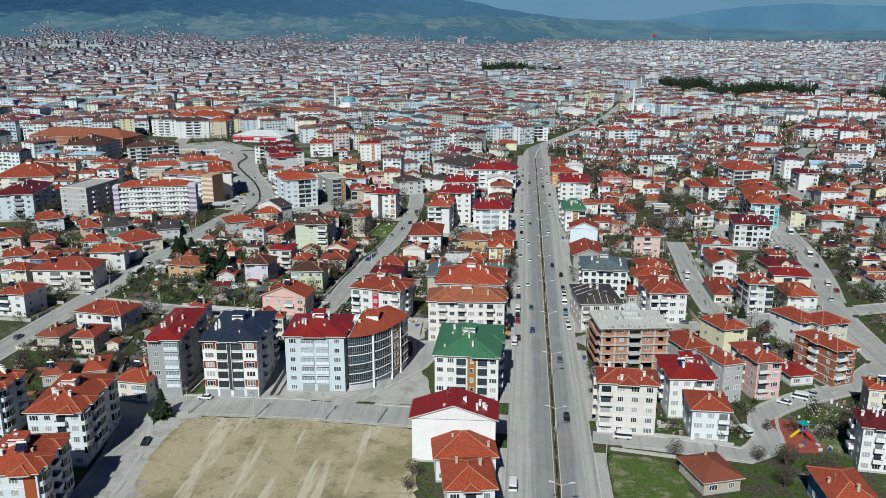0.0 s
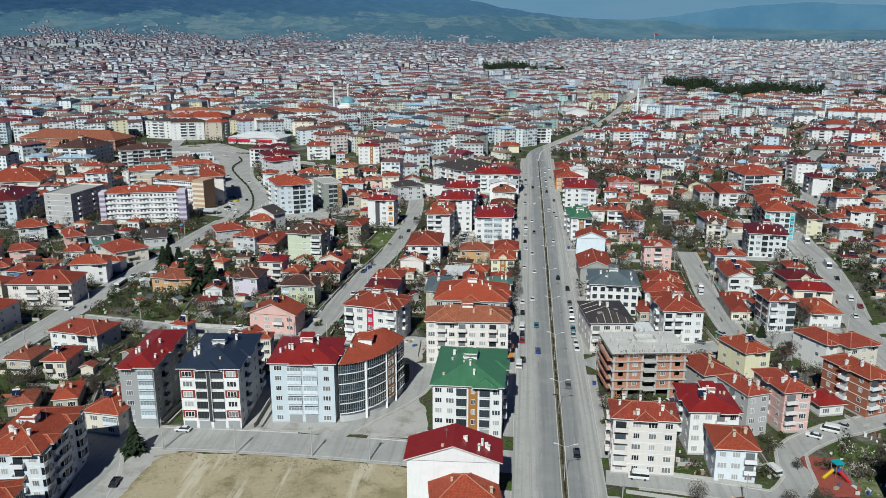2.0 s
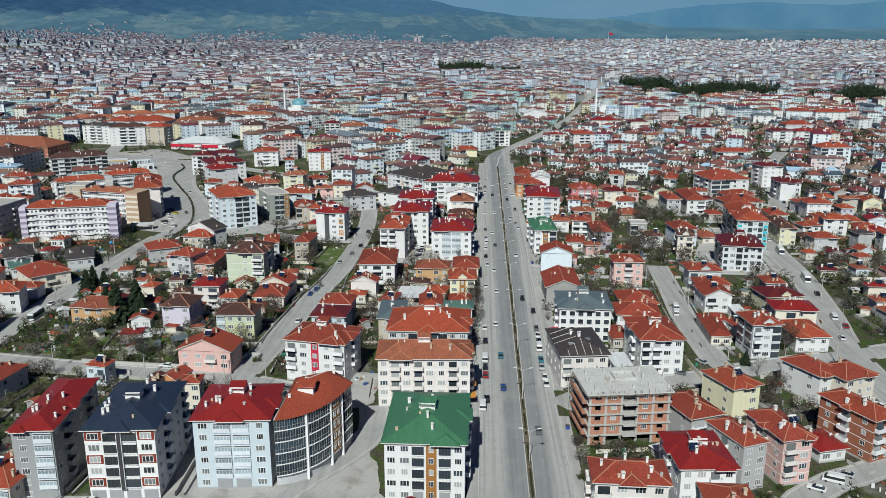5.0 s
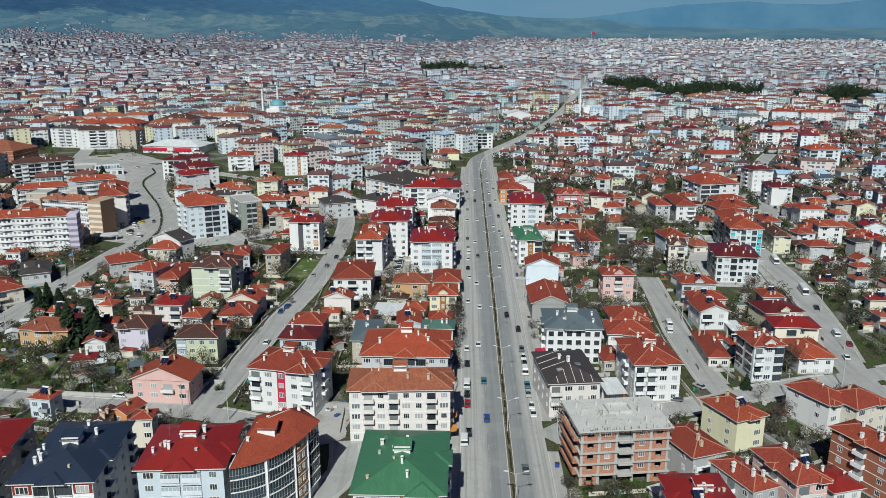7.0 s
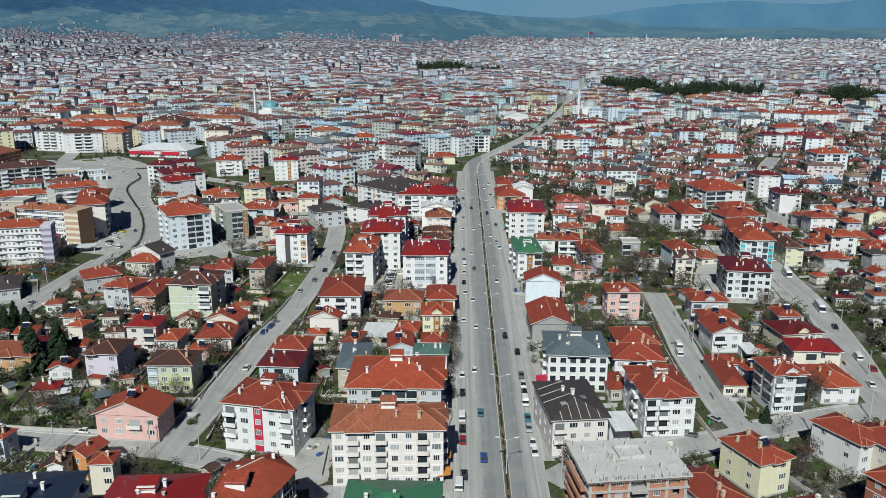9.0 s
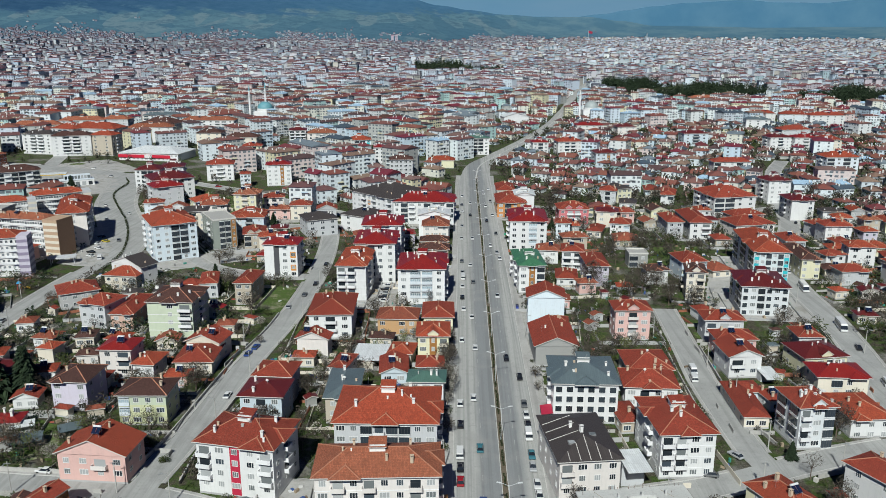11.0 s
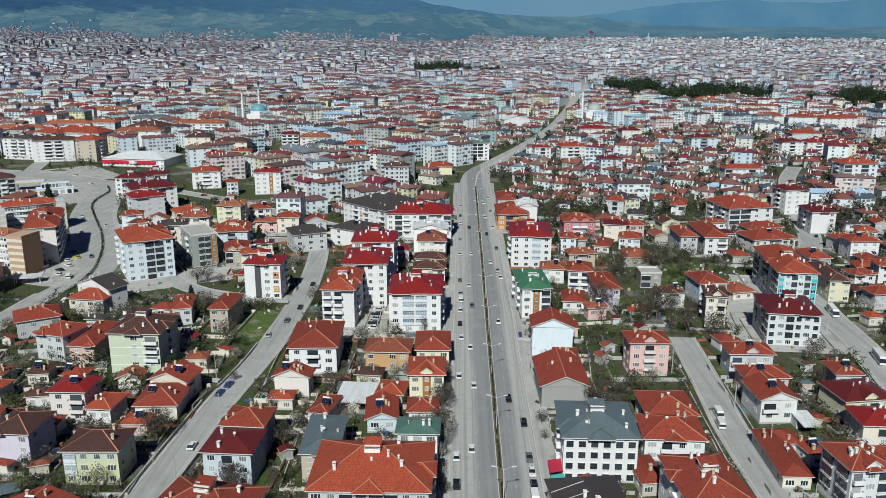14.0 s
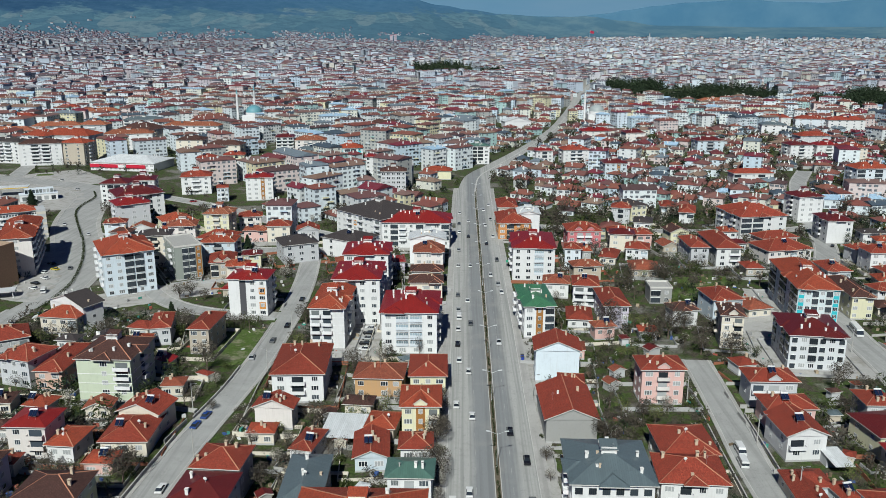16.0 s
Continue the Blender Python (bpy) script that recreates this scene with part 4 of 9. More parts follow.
def building(x, y, turn, w, d, n, roof, wall, form="hip", bays="", seed=None, detail=2, dormer=0):
    """A house or apartment block. (x, y): the middle of its front eave; turn: its front's bearing; w, d: size over the eaves; n: storeys.
    bays, from left to right: w window, b balcony, k dark glazing, c / r / o coloured panel with window, _ blank."""
    rnd = random.Random(int(x * 7 + y * 13) if seed is None else seed)
    if y > 490:
        detail = 0
    mat, slope, words = ROOFS[roof]
    if roof == "flat":
        form = "flat"
    h = n * FLOOR + (0.3 if n >= 3 else 0.5)
    over = 0.15 if form == "flat" else (0.75 if w > 8 else 0.45)
    tall = n >= 4
    name = "apartment_building" if tall else ("shed" if n <= 1 and w < 7.5 else "house")
    storeys = {1: "one-storey", 2: "two-storey", 3: "three-storey", 4: "four-storey", 5: "five-storey", 6: "six-storey"}[max(1, min(6, int(round(n))))]
    label = f"{WALL_WORDS[wall]} {storeys} {'apartment building' if tall else 'house'} with {words} roof"
    home = thing(name, x, y, 0, turn, label, "building" if tall else "house", "apartment buildings of the town" if tall else "houses of the town")
    c, s = math.cos(radians(turn)), math.sin(radians(turn))
    FOOTPRINTS.append((x - s * d / 2, y + c * d / 2, c, s, w / 2, d / 2))
    wx0, wx1, wy0, wy1 = -w / 2 + over, w / 2 - over, over, d - over
    bands = wall in ("stripe", "brick") or tall and rnd.random() < 0.4
    shell = [(0.0, 0.05, 1), (0.5, 0.05, 1), (0.5, 0.0, 1)]
    if bands:
        for k in range(1, int(n)):
            shell += [(k * FLOOR - 0.12, 0.0, 0), (k * FLOOR - 0.12, 0.05, 2), (k * FLOOR + 0.06, 0.05, 2), (k * FLOOR + 0.06, 0.0, 2)]
    elif wall == "yellowgreen":
        shell += [(h - FLOOR, 0.0, 0)]
    shell += [(h, 0.0, 3 if wall == "yellowgreen" else 0)]
    g = Geo()
    for z, o, _ in shell:
        g.v += [(wx0 - o, wy0 - o, z), (wx1 + o, wy0 - o, z), (wx1 + o, wy1 + o, z), (wx0 - o, wy1 + o, z)]
    for k in range(len(shell) - 1):
        g.f += [(4 * k + i, 4 * k + (i + 1) % 4, 4 * k + 4 + (i + 1) % 4, 4 * k + 4 + i) for i in range(4)]
        g.m += [shell[k + 1][2]] * 4
    g.f += [(3, 2, 1, 0), tuple(4 * (len(shell) - 1) + i for i in range(4))]
    g.m += [1, 0]
    part("wall", g.mesh("wall", WALL_MATS[wall], WALL_MATS["greyplain"], WALL_MATS["blank"], WALL_MATS["palegreen"]), home)
    g, height = roof_geo(w, d, h, slope, form)
    metal = roof in ("red", "dkred", "navy", "green", "dgreen", "slate", "dark", "white")
    for face in [f for f, m in zip(g.f, g.m) if m == 3]:
        end = Geo()
        end.poly([g.v[i] for i in face])
        part("gable", end.mesh("gable", WALL_MATS[wall]), home)
    if form == "gable":
        keep = [(f, m) for f, m in zip(g.f, g.m) if m != 3]
        g.f, g.m = [f for f, _ in keep], [m for _, m in keep]
    near_caps = y < 290 or tall and y < 330
    lines = list(g.ridges) if form != "flat" and not metal and n > 1 else []
    wings = []
    if form == "hip" and n > 1.5 and w > 9 and d > 7 and y < 640:
        half = min(w * 0.17, d * 0.30, 3.4)
        if tall or rnd.random() < 0.5:
            wings.append(("front", rnd.choice((-0.24, 0.24, 0.0)) * w, half))
        if y < 185 and x < -90:
            wings = [("front", 0.22 * w, half), ("right", 0.30 * d, half), ("right", 0.72 * d, half)]
        elif tall and d > 14:
            wings.append(("right" if x < 0 else "left", rnd.uniform(0.35, 0.6) * d, half))
    for side, mid, half in wings:
        wing, tops = wing_geo(w, h + 0.22, slope, side, mid, half)
        part("roof_wing", wing.mesh("roof_wing", mat, FASCIA), home)
        lines += tops if not metal and n > 1 else []
    if lines and not near_caps and y < 620:
        for p, q in lines:
            g.bar(p, q, 0.13, 1, sides=3)
    part("roof", g.tidy().weld().mesh("roof", mat, CAP, FASCIA), home)
    if lines and near_caps:
        cap = Geo()
        for p, q in lines:
            cap.bar(p, q, 0.14)
        part("ridge_cap", cap.mesh("ridge_cap", CAP), home)

    # long waved balcony bands across a whole front
    if wall == "stripe":
        run = [wx0 + i * (wx1 - wx0) / 40 for i in range(41)]
        wave = lambda px: wy0 - 0.75 - 0.45 * math.sin((px - wx0) / 9.0 * 2 * math.pi)
        g = Geo()
        g.prism([(px, wave(px)) for px in run] + [(wx1, wy0), (wx0, wy0)], 0.0, 0.16)
        g.prism([(px, wave(px)) for px in run] + [(px, wave(px) + 0.14) for px in reversed(run)], 0.16, 1.15)
        band = g.mesh("balcony_band", WALL_MATS["blank"])
        g = Geo()
        for i in range(1, 40, 2):
            g.box(run[i] - 0.50, run[i] + 0.50, wy0 - 0.06, wy0, 0.2, 2.1, i // 2 % 3 == 0)
        doors = g.mesh("glazing", glass("balcony_door_glass", (0.13, 0.14, 0.15)), GLASS)
        for fl in range(1, int(n)):
            part("balcony_band", band, home, Matrix.Translation((0, 0, fl * FLOOR)))
            tagged(part("glazing", doors, home, Matrix.Translation((0, 0, fl * FLOOR))), kind="stuff")
        tower = (wx1 + 3.9, 4.0, 9.6) if roof == "terra" else (wx1 + 1.6, 2.2, 7.0)
        for px, half, back in ((wx0 - 1.2, 1.6, 7.0) if y < 455 else (wx0 - 0.3, 0.3, 1.5), tower):
            g = Geo()
            g.box(px - half, px + half, wy0 - 1.5, wy0 + back, 0, h + 0.9)
            for fl in range(int(n) if half > 1 else 0):
                z = fl * FLOOR + 1.2
                g.box(px - half - 0.03, px + half + 0.03, wy0 - 1.56, wy0 + (back if roof != "terra" else -1.46), z, z + FLOOR * 0.45, 1)
            if roof == "terra":
                g.box(px + half, px + half + 0.06, wy0 - 1.44, wy0 + back, 0, h + 0.88, 2)
            part("pier", g.mesh("pier", STRIPE_TAN if roof == "terra" else WALL_MATS["lavender" if y < 455 else "palegrey"], WALL_MATS["cream"] if y > 455 else STRIPE_VIOLET, STRIPE_BROWN), home)
    pieces = {}

    def opening(kind, mesh, parent, m):
        if detail:
            return part(kind, mesh, parent, m)
        else:
            pieces.setdefault(kind, []).append((FAR_WINDOW if mesh is WINDOW else mesh, m))

    if roof == "navy":
        for dx, wide, mat2 in ((0.0, 0.9, DARK), (-0.5, 0.14, WHITE), (0.5, 0.14, WHITE)):
            g = Geo()
            g.box(dx - wide / 2, dx + wide / 2, wy0 - 0.75, wy0, FLOOR, h - 0.1)
            part("pilaster", g.mesh("pilaster", mat2), home)
    inner = wx1 - wx0
    if wall == "stripe":
        bays = "_"
    elif not bays:
        count = max(1, int(round(inner / 3.9)))
        bays = "w" * count
        if n >= 2 and count >= 2 and rnd.random() < 0.7:
            at = rnd.randrange(count)
            bays = bays[:at] + rnd.choice("bbek") + bays[at + 1:]
    step = inner / len(bays)
    floors = max(1, int(n + 0.3))
    trim = {"grey": "grey", "paleblue": "grey", "pink": "pink", "pinkwhite": "pink", "cream": "cream", "yellow": "cream"}.get(wall, "white")
    for k, bay in enumerate(bays):
        bx = wx0 + (k + 0.5) * step
        if bay == "o":
            for fl in range(1, floors, 2):
                part("panel", panel_mesh(bay), home, Matrix.LocRotScale((bx, wy0, fl * FLOOR + 0.2), None, (min(step * 0.8, 2.4), 1, FLOOR - 0.2)))
        elif bay in "crdth":
            part("panel", panel_mesh(bay), home, Matrix.LocRotScale((bx, wy0, 0.6), None, (min(step * 0.8, 2.4), 1, h - 0.7)))
        for fl in range(floors):
            z = fl * FLOOR + (n - floors) * FLOOR * 0.9 + 0.15
            if bay in "_dh" or detail == 1 and fl == 0 and n > 1.2:
                continue
            if fl == 0 and tall and bay in "ekq" and y < 300:
                opening("shutter", SHUTTER, home, Matrix.LocRotScale((bx, wy0, 0.25), None, (step * 0.8, 1, 2.3)))
            elif bay == "q":
                if fl % 2:
                    part("panel", panel_mesh("m"), home, Matrix.LocRotScale((bx, wy0, z + 0.45), None, (step * 0.94, 1.2, 2.2)))
                opening("window", WINDOW, home, Matrix.LocRotScale((bx, wy0 - (0.14 if fl % 2 else 0), z + 0.7), None, (step * 0.66, 1, 1.65)))
            elif bay == "b" and fl > 0:
                opening("balcony", BALCONIES[trim], home, Matrix.LocRotScale((bx, wy0 - 0.02, z + 0.05), None, (step * 0.88, 1, 1)))
            elif bay == "e" and fl > 0:
                opening("glazing", PALE_GLAZING, home, Matrix.LocRotScale((bx, wy0, z + 0.1), None, (step * 0.9, 1, 2.2)))
            elif bay == "n":
                opening("glazing", GLAZING, home, Matrix.LocRotScale((bx, wy0, z + 0.55), None, (step * 0.56, 0.5, 1.65)))
            elif bay == "k" and (fl > 0 or rnd.random() < 0.5):
                opening("glazing", GLAZING, home, Matrix.LocRotScale((bx, wy0, z + 0.25), None, (step * 0.86, 1, 2.15)))
            else:
                ww = min(step * 0.72, rnd.choice((1.5, 1.8, 2.2)) if bay != "c" else 1.1)
                opening("window", WINDOW, home, Matrix.LocRotScale((bx, wy0 - (0.06 if bay in "crodt" else 0), z + 0.85), None, (ww, 1, 1.5)))
    # openings of the flanks
    if detail != 1 and wall not in ("blank", "concrete"):
        for side in (-1, 1):
            if side * (c * (0 - x) + s * (90 - y)) < 0 or y > 520 and detail:
                continue
            cols = max(1, int((wy1 - wy0) / (4.4 if tall else 4.8)))
            for k in range(cols):
                py = wy0 + (k + 0.5) * (wy1 - wy0) / cols
                deep = tall and k % 3 == 1
                for fl in range(floors):
                    z = fl * FLOOR + (n - floors) * FLOOR * 0.9 + 0.15
                    m = Matrix.Translation((wx1 if side > 0 else wx0, py, 0)) @ pose(0, 0, 0, 0, 0, 90 * side)
                    if y < 185 and x < -90 and k % 2 == 0 and fl > 0:
                        opening("balcony", ROUND_BALCONY, home, m @ Matrix.LocRotScale((0, -0.02, z - 0.1), None, (4.6, 1, 1)))
                    elif wall in ("cyan", "whitegrey") and k % 3 != 2 and fl > 0:
                        opening("glazing", GLAZING, home, m @ Matrix.LocRotScale((0, 0, z + 0.2), None, (3.8, 1, 2.3)))
                    elif deep and fl > 0:
                        opening("balcony", BALCONIES[trim], home, m @ Matrix.LocRotScale((0, -0.02, z + 0.05), None, (3.0, 1, 1)))
                    else:
                        opening("window", WINDOW, home, m @ Matrix.LocRotScale((0, 0, z + 0.95), None, (1.4, 1, 1.35)))
    # chimneys, heaters, dishes
    if form != "flat" and n >= 1:
        for k in range(rnd.choice((4, 5, 6)) if tall else 2 if detail < 2 else rnd.choice((1, 2, 2, 3))):
            px, py = rnd.uniform(-0.36, 0.36) * w, rnd.uniform(0.14, 0.78) * d
            m = Matrix.Translation((px, py, height(px, py))) @ Matrix.Diagonal((*[rnd.uniform(0.7, 1.1)] * 2, rnd.uniform(0.8, 1.2), 1))
            pale = metal or tall and roof != "terra"
            stack = opening("chimney", STACK_WHITE if pale else STACK_CREAM, home, m)
            if stack and y < 330:
                part("cap", WHITE_LID if pale else CREAM_LID, stack)
        if not tall and rnd.random() < 0.3 or tall and rnd.random() < 0.2:
            px, py = rnd.uniform(-0.2, 0.2) * w, 0.3 * d
            part("tank", TANK, part("solar_heater", HEATER, home, Matrix.Translation((px, py, height(px, py) + 0.3)), "solar water heater with dark panels"), label="white water tank")
        if rnd.random() < 0.25 and detail > 1:
            px, py = rnd.uniform(-0.25, 0.25) * w, 0.4 * d
            part("satellite_dish", DISH, home, Matrix.Translation((px, py, height(px, py) + 0.3)))
        for k in range(dormer):
            g = Geo()
            dx, half, foot, peak = (k + 1) * w / (dormer + 1) - w / 2, min(1.7, w * 0.16), h + 0.25, h + 2.5
            back = peak / slope * 0.45 + 1.2
            g.poly([(dx - half, 0.45, foot), (dx + half, 0.45, foot), (dx + half, 0.45, foot + 0.9), (dx, 0.45, peak - 0.2), (dx - half, 0.45, foot + 0.9)], 1)
            g.poly([(dx - half, 0.45, foot), (dx - half, 0.45, foot + 0.9), (dx - half, 3.5, foot + 0.9), (dx - half, 3.5, foot)], 1)
            g.poly([(dx + half, 0.45, foot), (dx + half, 3.5, foot), (dx + half, 3.5, foot + 0.9), (dx + half, 0.45, foot + 0.9)], 1)
            for sx in (-1, 1):
                e = dx + sx * (half + 0.3)
                f = [(e, 0.1, foot + 0.75), (dx, 0.1, peak), (dx, 6.0, peak), (e, 3.4, foot + 0.75)]
                g.poly(f if sx < 0 else f[::-1], 0)
                g.poly([(e, 0.1, foot + 0.55), (e, 0.1, foot + 0.75), (dx, 0.1, peak), (dx, 0.1, peak - 0.2)], 2)
            part("dormer", g.weld().mesh("dormer", mat, WALL_MATS[wall], FASCIA), home)
        if tall and d > 12 and w > 12:
            g = Geo()
            top = height(0, d / 2)
            g.box(-1.7, 1.7, d * 0.42, d * 0.42 + 3.0, top - 2.6, top + 0.9, 1)
            g.poly([(-2.0, d * 0.42 - 0.4, top + 0.7), (2.0, d * 0.42 - 0.4, top + 0.7), (2.0, d * 0.42 + 3.3, top + 1.5), (-2.0, d * 0.42 + 3.3, top + 1.5)], 0)
            g.poly([(-2.0, d * 0.42 + 3.3, top + 0.95), (2.0, d * 0.42 + 3.3, top + 0.95), (2.0, d * 0.42 - 0.4, top + 0.55), (-2.0, d * 0.42 - 0.4, top + 0.55)], 1)
            part("stair_head", g.mesh("stair_head", mat, WHITE_STACK), home)
    if form != "flat" and n >= 1.5 and y < 640:
        ROOFTOPS.append((x, y, c, s, w, d, height, tall))
    for kind, some in pieces.items():
        g, mats = merged(some)
        many = {"balcony": "balconies", "glazing": "glazings"}.get(kind, kind + "s")
        tagged(part(many, g.mesh(many, *mats), home), kind="stuff")
    return home


# ---------------------------------------------------------------- the buildings (x, y, bearing, width, depth, storeys, roof, wall)
building(-105.6, 139.4, 10.3, 14.5, 18.3, 5, "orange", "palewhite", bays="wwwh")
building(-111.6, 167.5, 7.0, 14.4, 23.6, 5, "orange", "palewhite", bays="wwbw")
building(-137.0, 177.2, 3.5, 10.0, 14.0, 5, "orange", "palewhite", bays="wbw")
building(-111.4, 204.5, -6.4, 11.2, 17.2, 2, "orange", "cream")
building(-129.1, 217.5, 19.3, 7.3, 12.8, 1, "orange", "beige")
building(-143.6, 236.6, 2.8, 8.6, 12.9, 2, "tile", "cream")
building(-160.2, 243.2, -0.7, 9.6, 12.0, 1, "old", "beige")
building(-139.8, 213.1, 18.4, 7.6, 10.5, 1, "old", "beige")
building(-151.0, 259.9, -8.9, 20.0, 13.7, 2, "tile", "white")
building(-102.7, 209.0, 5.7, 10.6, 28.9, 6, "red", "grey", bays="we")
building(-83.3, 210.3, 4.9, 17.2, 26.5, 6, "navy", "white", bays="qkkq")
building(-59.7, 216.2, 4.3, 18.9, 20.2, 6, "red", "paleblue", bays="weew")
building(-14.8, 212.7, -0.3, 19.7, 27.2, 5, "green", "white", bays="wwkckw")
building(-15.5, 179.4, 1.8, 22.1, 11.0, 4, "red", "blank", form="gable", bays="_")
building(-11.7, 171.0, 9.5, 15.8, 15.2, 2, "orange", "white")
building(-9.6, 157.3, 10.0, 12.2, 14.5, 2, "orange", "white")
building(28.7, 198.1, -1.7, 16.4, 10.8, 5, "tile", "pinkwhite", bays="bwww")
building(47.7, 209.9, 4.0, 13.6, 17.8, 4, "red", "white", bays="wwbw")
building(50.0, 196.6, -0.8, 10.9, 12.8, 3, "orange", "palewhite", bays="wwb")
building(61.5, 221.7, 23.0, 7.5, 14.2, 4, "tile", "greyplain", bays="ww")
building(72.4, 224.4, 15.9, 9.2, 16.5, 4, "tile", "pink", bays="bw")
building(55.9, 241.0, 21.5, 10.6, 15.6, 3, "tile", "greyplain")
building(71.8, 259.5, 23.9, 10.6, 14.6, 3, "orange", "yellow", bays="_w")
building(98.1, 236.3, 26.5, 9.3, 17.9, 4, "orange", "brick", bays="bw")
building(98.7, 269.6, 27.7, 10.2, 15.2, 3, "tile", "white", bays="ww")
building(106.2, 267.8, 25.6, 12.9, 11.8, 3, "tile", "cream")
building(85.9, 235.6, 16.5, 8.9, 10.8, 1, "red", "white")
building(86.8, 184.8, -6.6, 9.2, 10.7, 4, "dkred", "white", bays="wbw")
building(99.2, 214.1, -8.7, 7.4, 8.6, 3, "orange", "cream")
building(48.0, 171.9, 18.7, 10.9, 12.8, 1, "old", "beige")
building(72.7, 160.0, 1.7, 10.9, 15.7, 2, "orange", "blue")
building(-89.0, 281.7, -3.8, 18.4, 11.5, 2.4, "orange", "pink", form="gable", bays="wwbw")
building(-87.9, 311.0, 1.2, 14.6, 12.2, 3, "brown", "yellowgreen", bays="ewww")
building(-112.0, 319.1, -2.7, 11.7, 13.1, 3, "brown", "lavender", bays="w_w")
building(-144.7, 323.5, -4.3, 18.9, 12.5, 2, "old", "tan", bays="www_")
building(-122.7, 304.9, 9.6, 7.9, 7.0, 1, "red", "beige")
building(-96.2, 258.1, 4.5, 4.5, 9.0, 2, "brown", "white", form="gable")
building(-93.6, 263.4, -20.3, 6.5, 8.0, 2, "tile", "orange", form="gable")
building(-83.5, 254.6, 6.0, 6.0, 6.2, 3, "tile", "cream", bays="_w")
building(-118.8, 271.2, -10.6, 7.3, 6.0, 2, "tile", "paleblue")
building(-52.8, 276.1, -11.2, 20.5, 16.0, 4.5, "tile", "white", bays="bwrwb")
building(-55.3, 311.0, -3.2, 13.1, 12.6, 3, "dkred", "paleblue")
building(-55.2, 324.4, -4.3, 12.2, 11.7, 3, "tile", "greyplain")
building(-33.8, 313.4, 1.3, 9.9, 20.5, 2.5, "slate", "beige")
building(-19.3, 290.6, -0.2, 26.9, 22.2, 4, "orange", "palegrey", bays="wwkbkkww")
building(-18.3, 261.1, 3.0, 27.6, 14.8, 5, "terra", "pinkwhite", bays="wbwbwwbw")
building(-10.6, 321.5, -1.0, 11.3, 9.2, 3, "dgreen", "white")
building(33.5, 314.8, -1.2, 19.1, 20.2, 4, "slate", "white", bays="nnnnnn")
barn = building(29.0, 276.5, 7.0, 15.7, 23.8, 3.5, "dark", "pinkwhite", bays="bwww")
for u in (-0.62, -0.3, 0.0, 0.3, 0.62):
    g = Geo()
    g.bar((u * 7.85, 0.3, 10.85), (u * 7.85, 7.6 * (1 - abs(u)) + 0.1, 10.75 + 0.34 * 7.6 * (1 - abs(u))), 0.09, 0, sides=4)
    part("flashing", g.mesh("flashing", FASCIA), barn, label="pale flashing strip")
for v0 in (10.0, 14.0, 18.0):
    g = Geo()
    g.bar((-7.5, v0, 10.85), (-0.6, v0, 13.15), 0.08, 0, sides=4)
    part("flashing", g.mesh("flashing", FASCIA), barn, label="pale flashing strip")
for px, py in ((-3.2, 6.0), (2.6, 9.0)):
    g = Geo()
    z = 10.75 + 0.34 * (7.85 - abs(px))
    g.box(px - 0.8, px + 0.8, py - 0.6, py + 0.6, z - 0.2, z + 0.22, 0, 1)
    part("skylight", g.mesh("skylight", STEEL, GLASS), barn)
building(54.0, 286.8, 4.9, 14.9, 21.4, 4, "tile", "white", bays="bbww")
building(56.7, 337.8, 1.3, 14.5, 16.2, 2, "tile", "cream")
building(53.9, 324.9, -3.4, 16.3, 14.0, 2, "tile", "white")
building(45.6, 309.6, 7.8, 6.8, 13.0, 1, "tile", "beige")
building(91.1, 301.9, 7.5, 11.0, 13.3, 4, "tile", "whitegrey", bays="bwk", dormer=1)
building(108.7, 308.5, 4.0, 12.7, 16.9, 1.7, "orange", "white")
building(112.2, 333.3, -2.1, 16.1, 12.0, 2, "red", "cream", bays="_kw_")
building(113.9, 348.7, 9.0, 15.6, 14.2, 2, "dkred", "yellow", dormer=1)
building(79.9, 313.1, -1.3, 7.6, 23.5, 1, "tile", "cream")
building(89.4, 323.5, 10.9, 5.1, 8.5, 1, "tile", "white")
building(88.0, 346.4, 4.2, 11.6, 14.0, 2.3, "tile", "white", form="gable", bays="bw")
building(-135.3, 385.9, -16.5, 12.5, 13.0, 3, "tile", "palegrey")
building(-123.4, 383.3, 0.1, 9.6, 23.0, 2, "tile", "redcream")
building(-103.0, 376.3, -1.3, 17.5, 18.2, 4.5, "brown", "palegreen", bays="_wb")
building(-108.8, 343.1, -1.0, 11.4, 11.3, 3, "red", "pinkwhite", bays="wb")
building(-99.7, 341.4, -4.4, 8.2, 11.1, 1.5, "orange", "white")
building(-85.7, 356.7, -9.4, 13.0, 10.5, 2, "tile", "cream", form="gable", bays="_")
building(-84.8, 344.3, 2.6, 13.0, 15.8, 1.4, "tile", "cream")
building(-46.6, 376.8, 2.7, 16.4, 24.0, 3, "tile", "white", bays="wbw")
building(-50.2, 360.5, -4.6, 11.9, 6.8, 2, "tile", "pinkwhite", form="gable", bays="_")
building(-39.1, 341.2, -11.9, 6.4, 12.1, 1.4, "tile", "white")
building(-20.6, 354.2, -6.9, 8.8, 10.2, 1.2, "orange", "beige")
building(-21.1, 338.8, 4.6, 9.4, 14.0, 1.2, "tile", "paleblue", form="gable")
building(-10.3, 342.4, 1.3, 9.1, 9.5, 1.4, "tile", "white")
building(-9.8, 356.8, 1.3, 11.5, 14.0, 3, "orange", "yellow", bays="wcb", dormer=1)
building(-8.9, 382.3, 1.3, 11.9, 17.2, 2, "tile", "yellow")
building(-23.5, 380.4, -1.7, 15.4, 12.2, 2, "old", "tan", bays="w_ww")
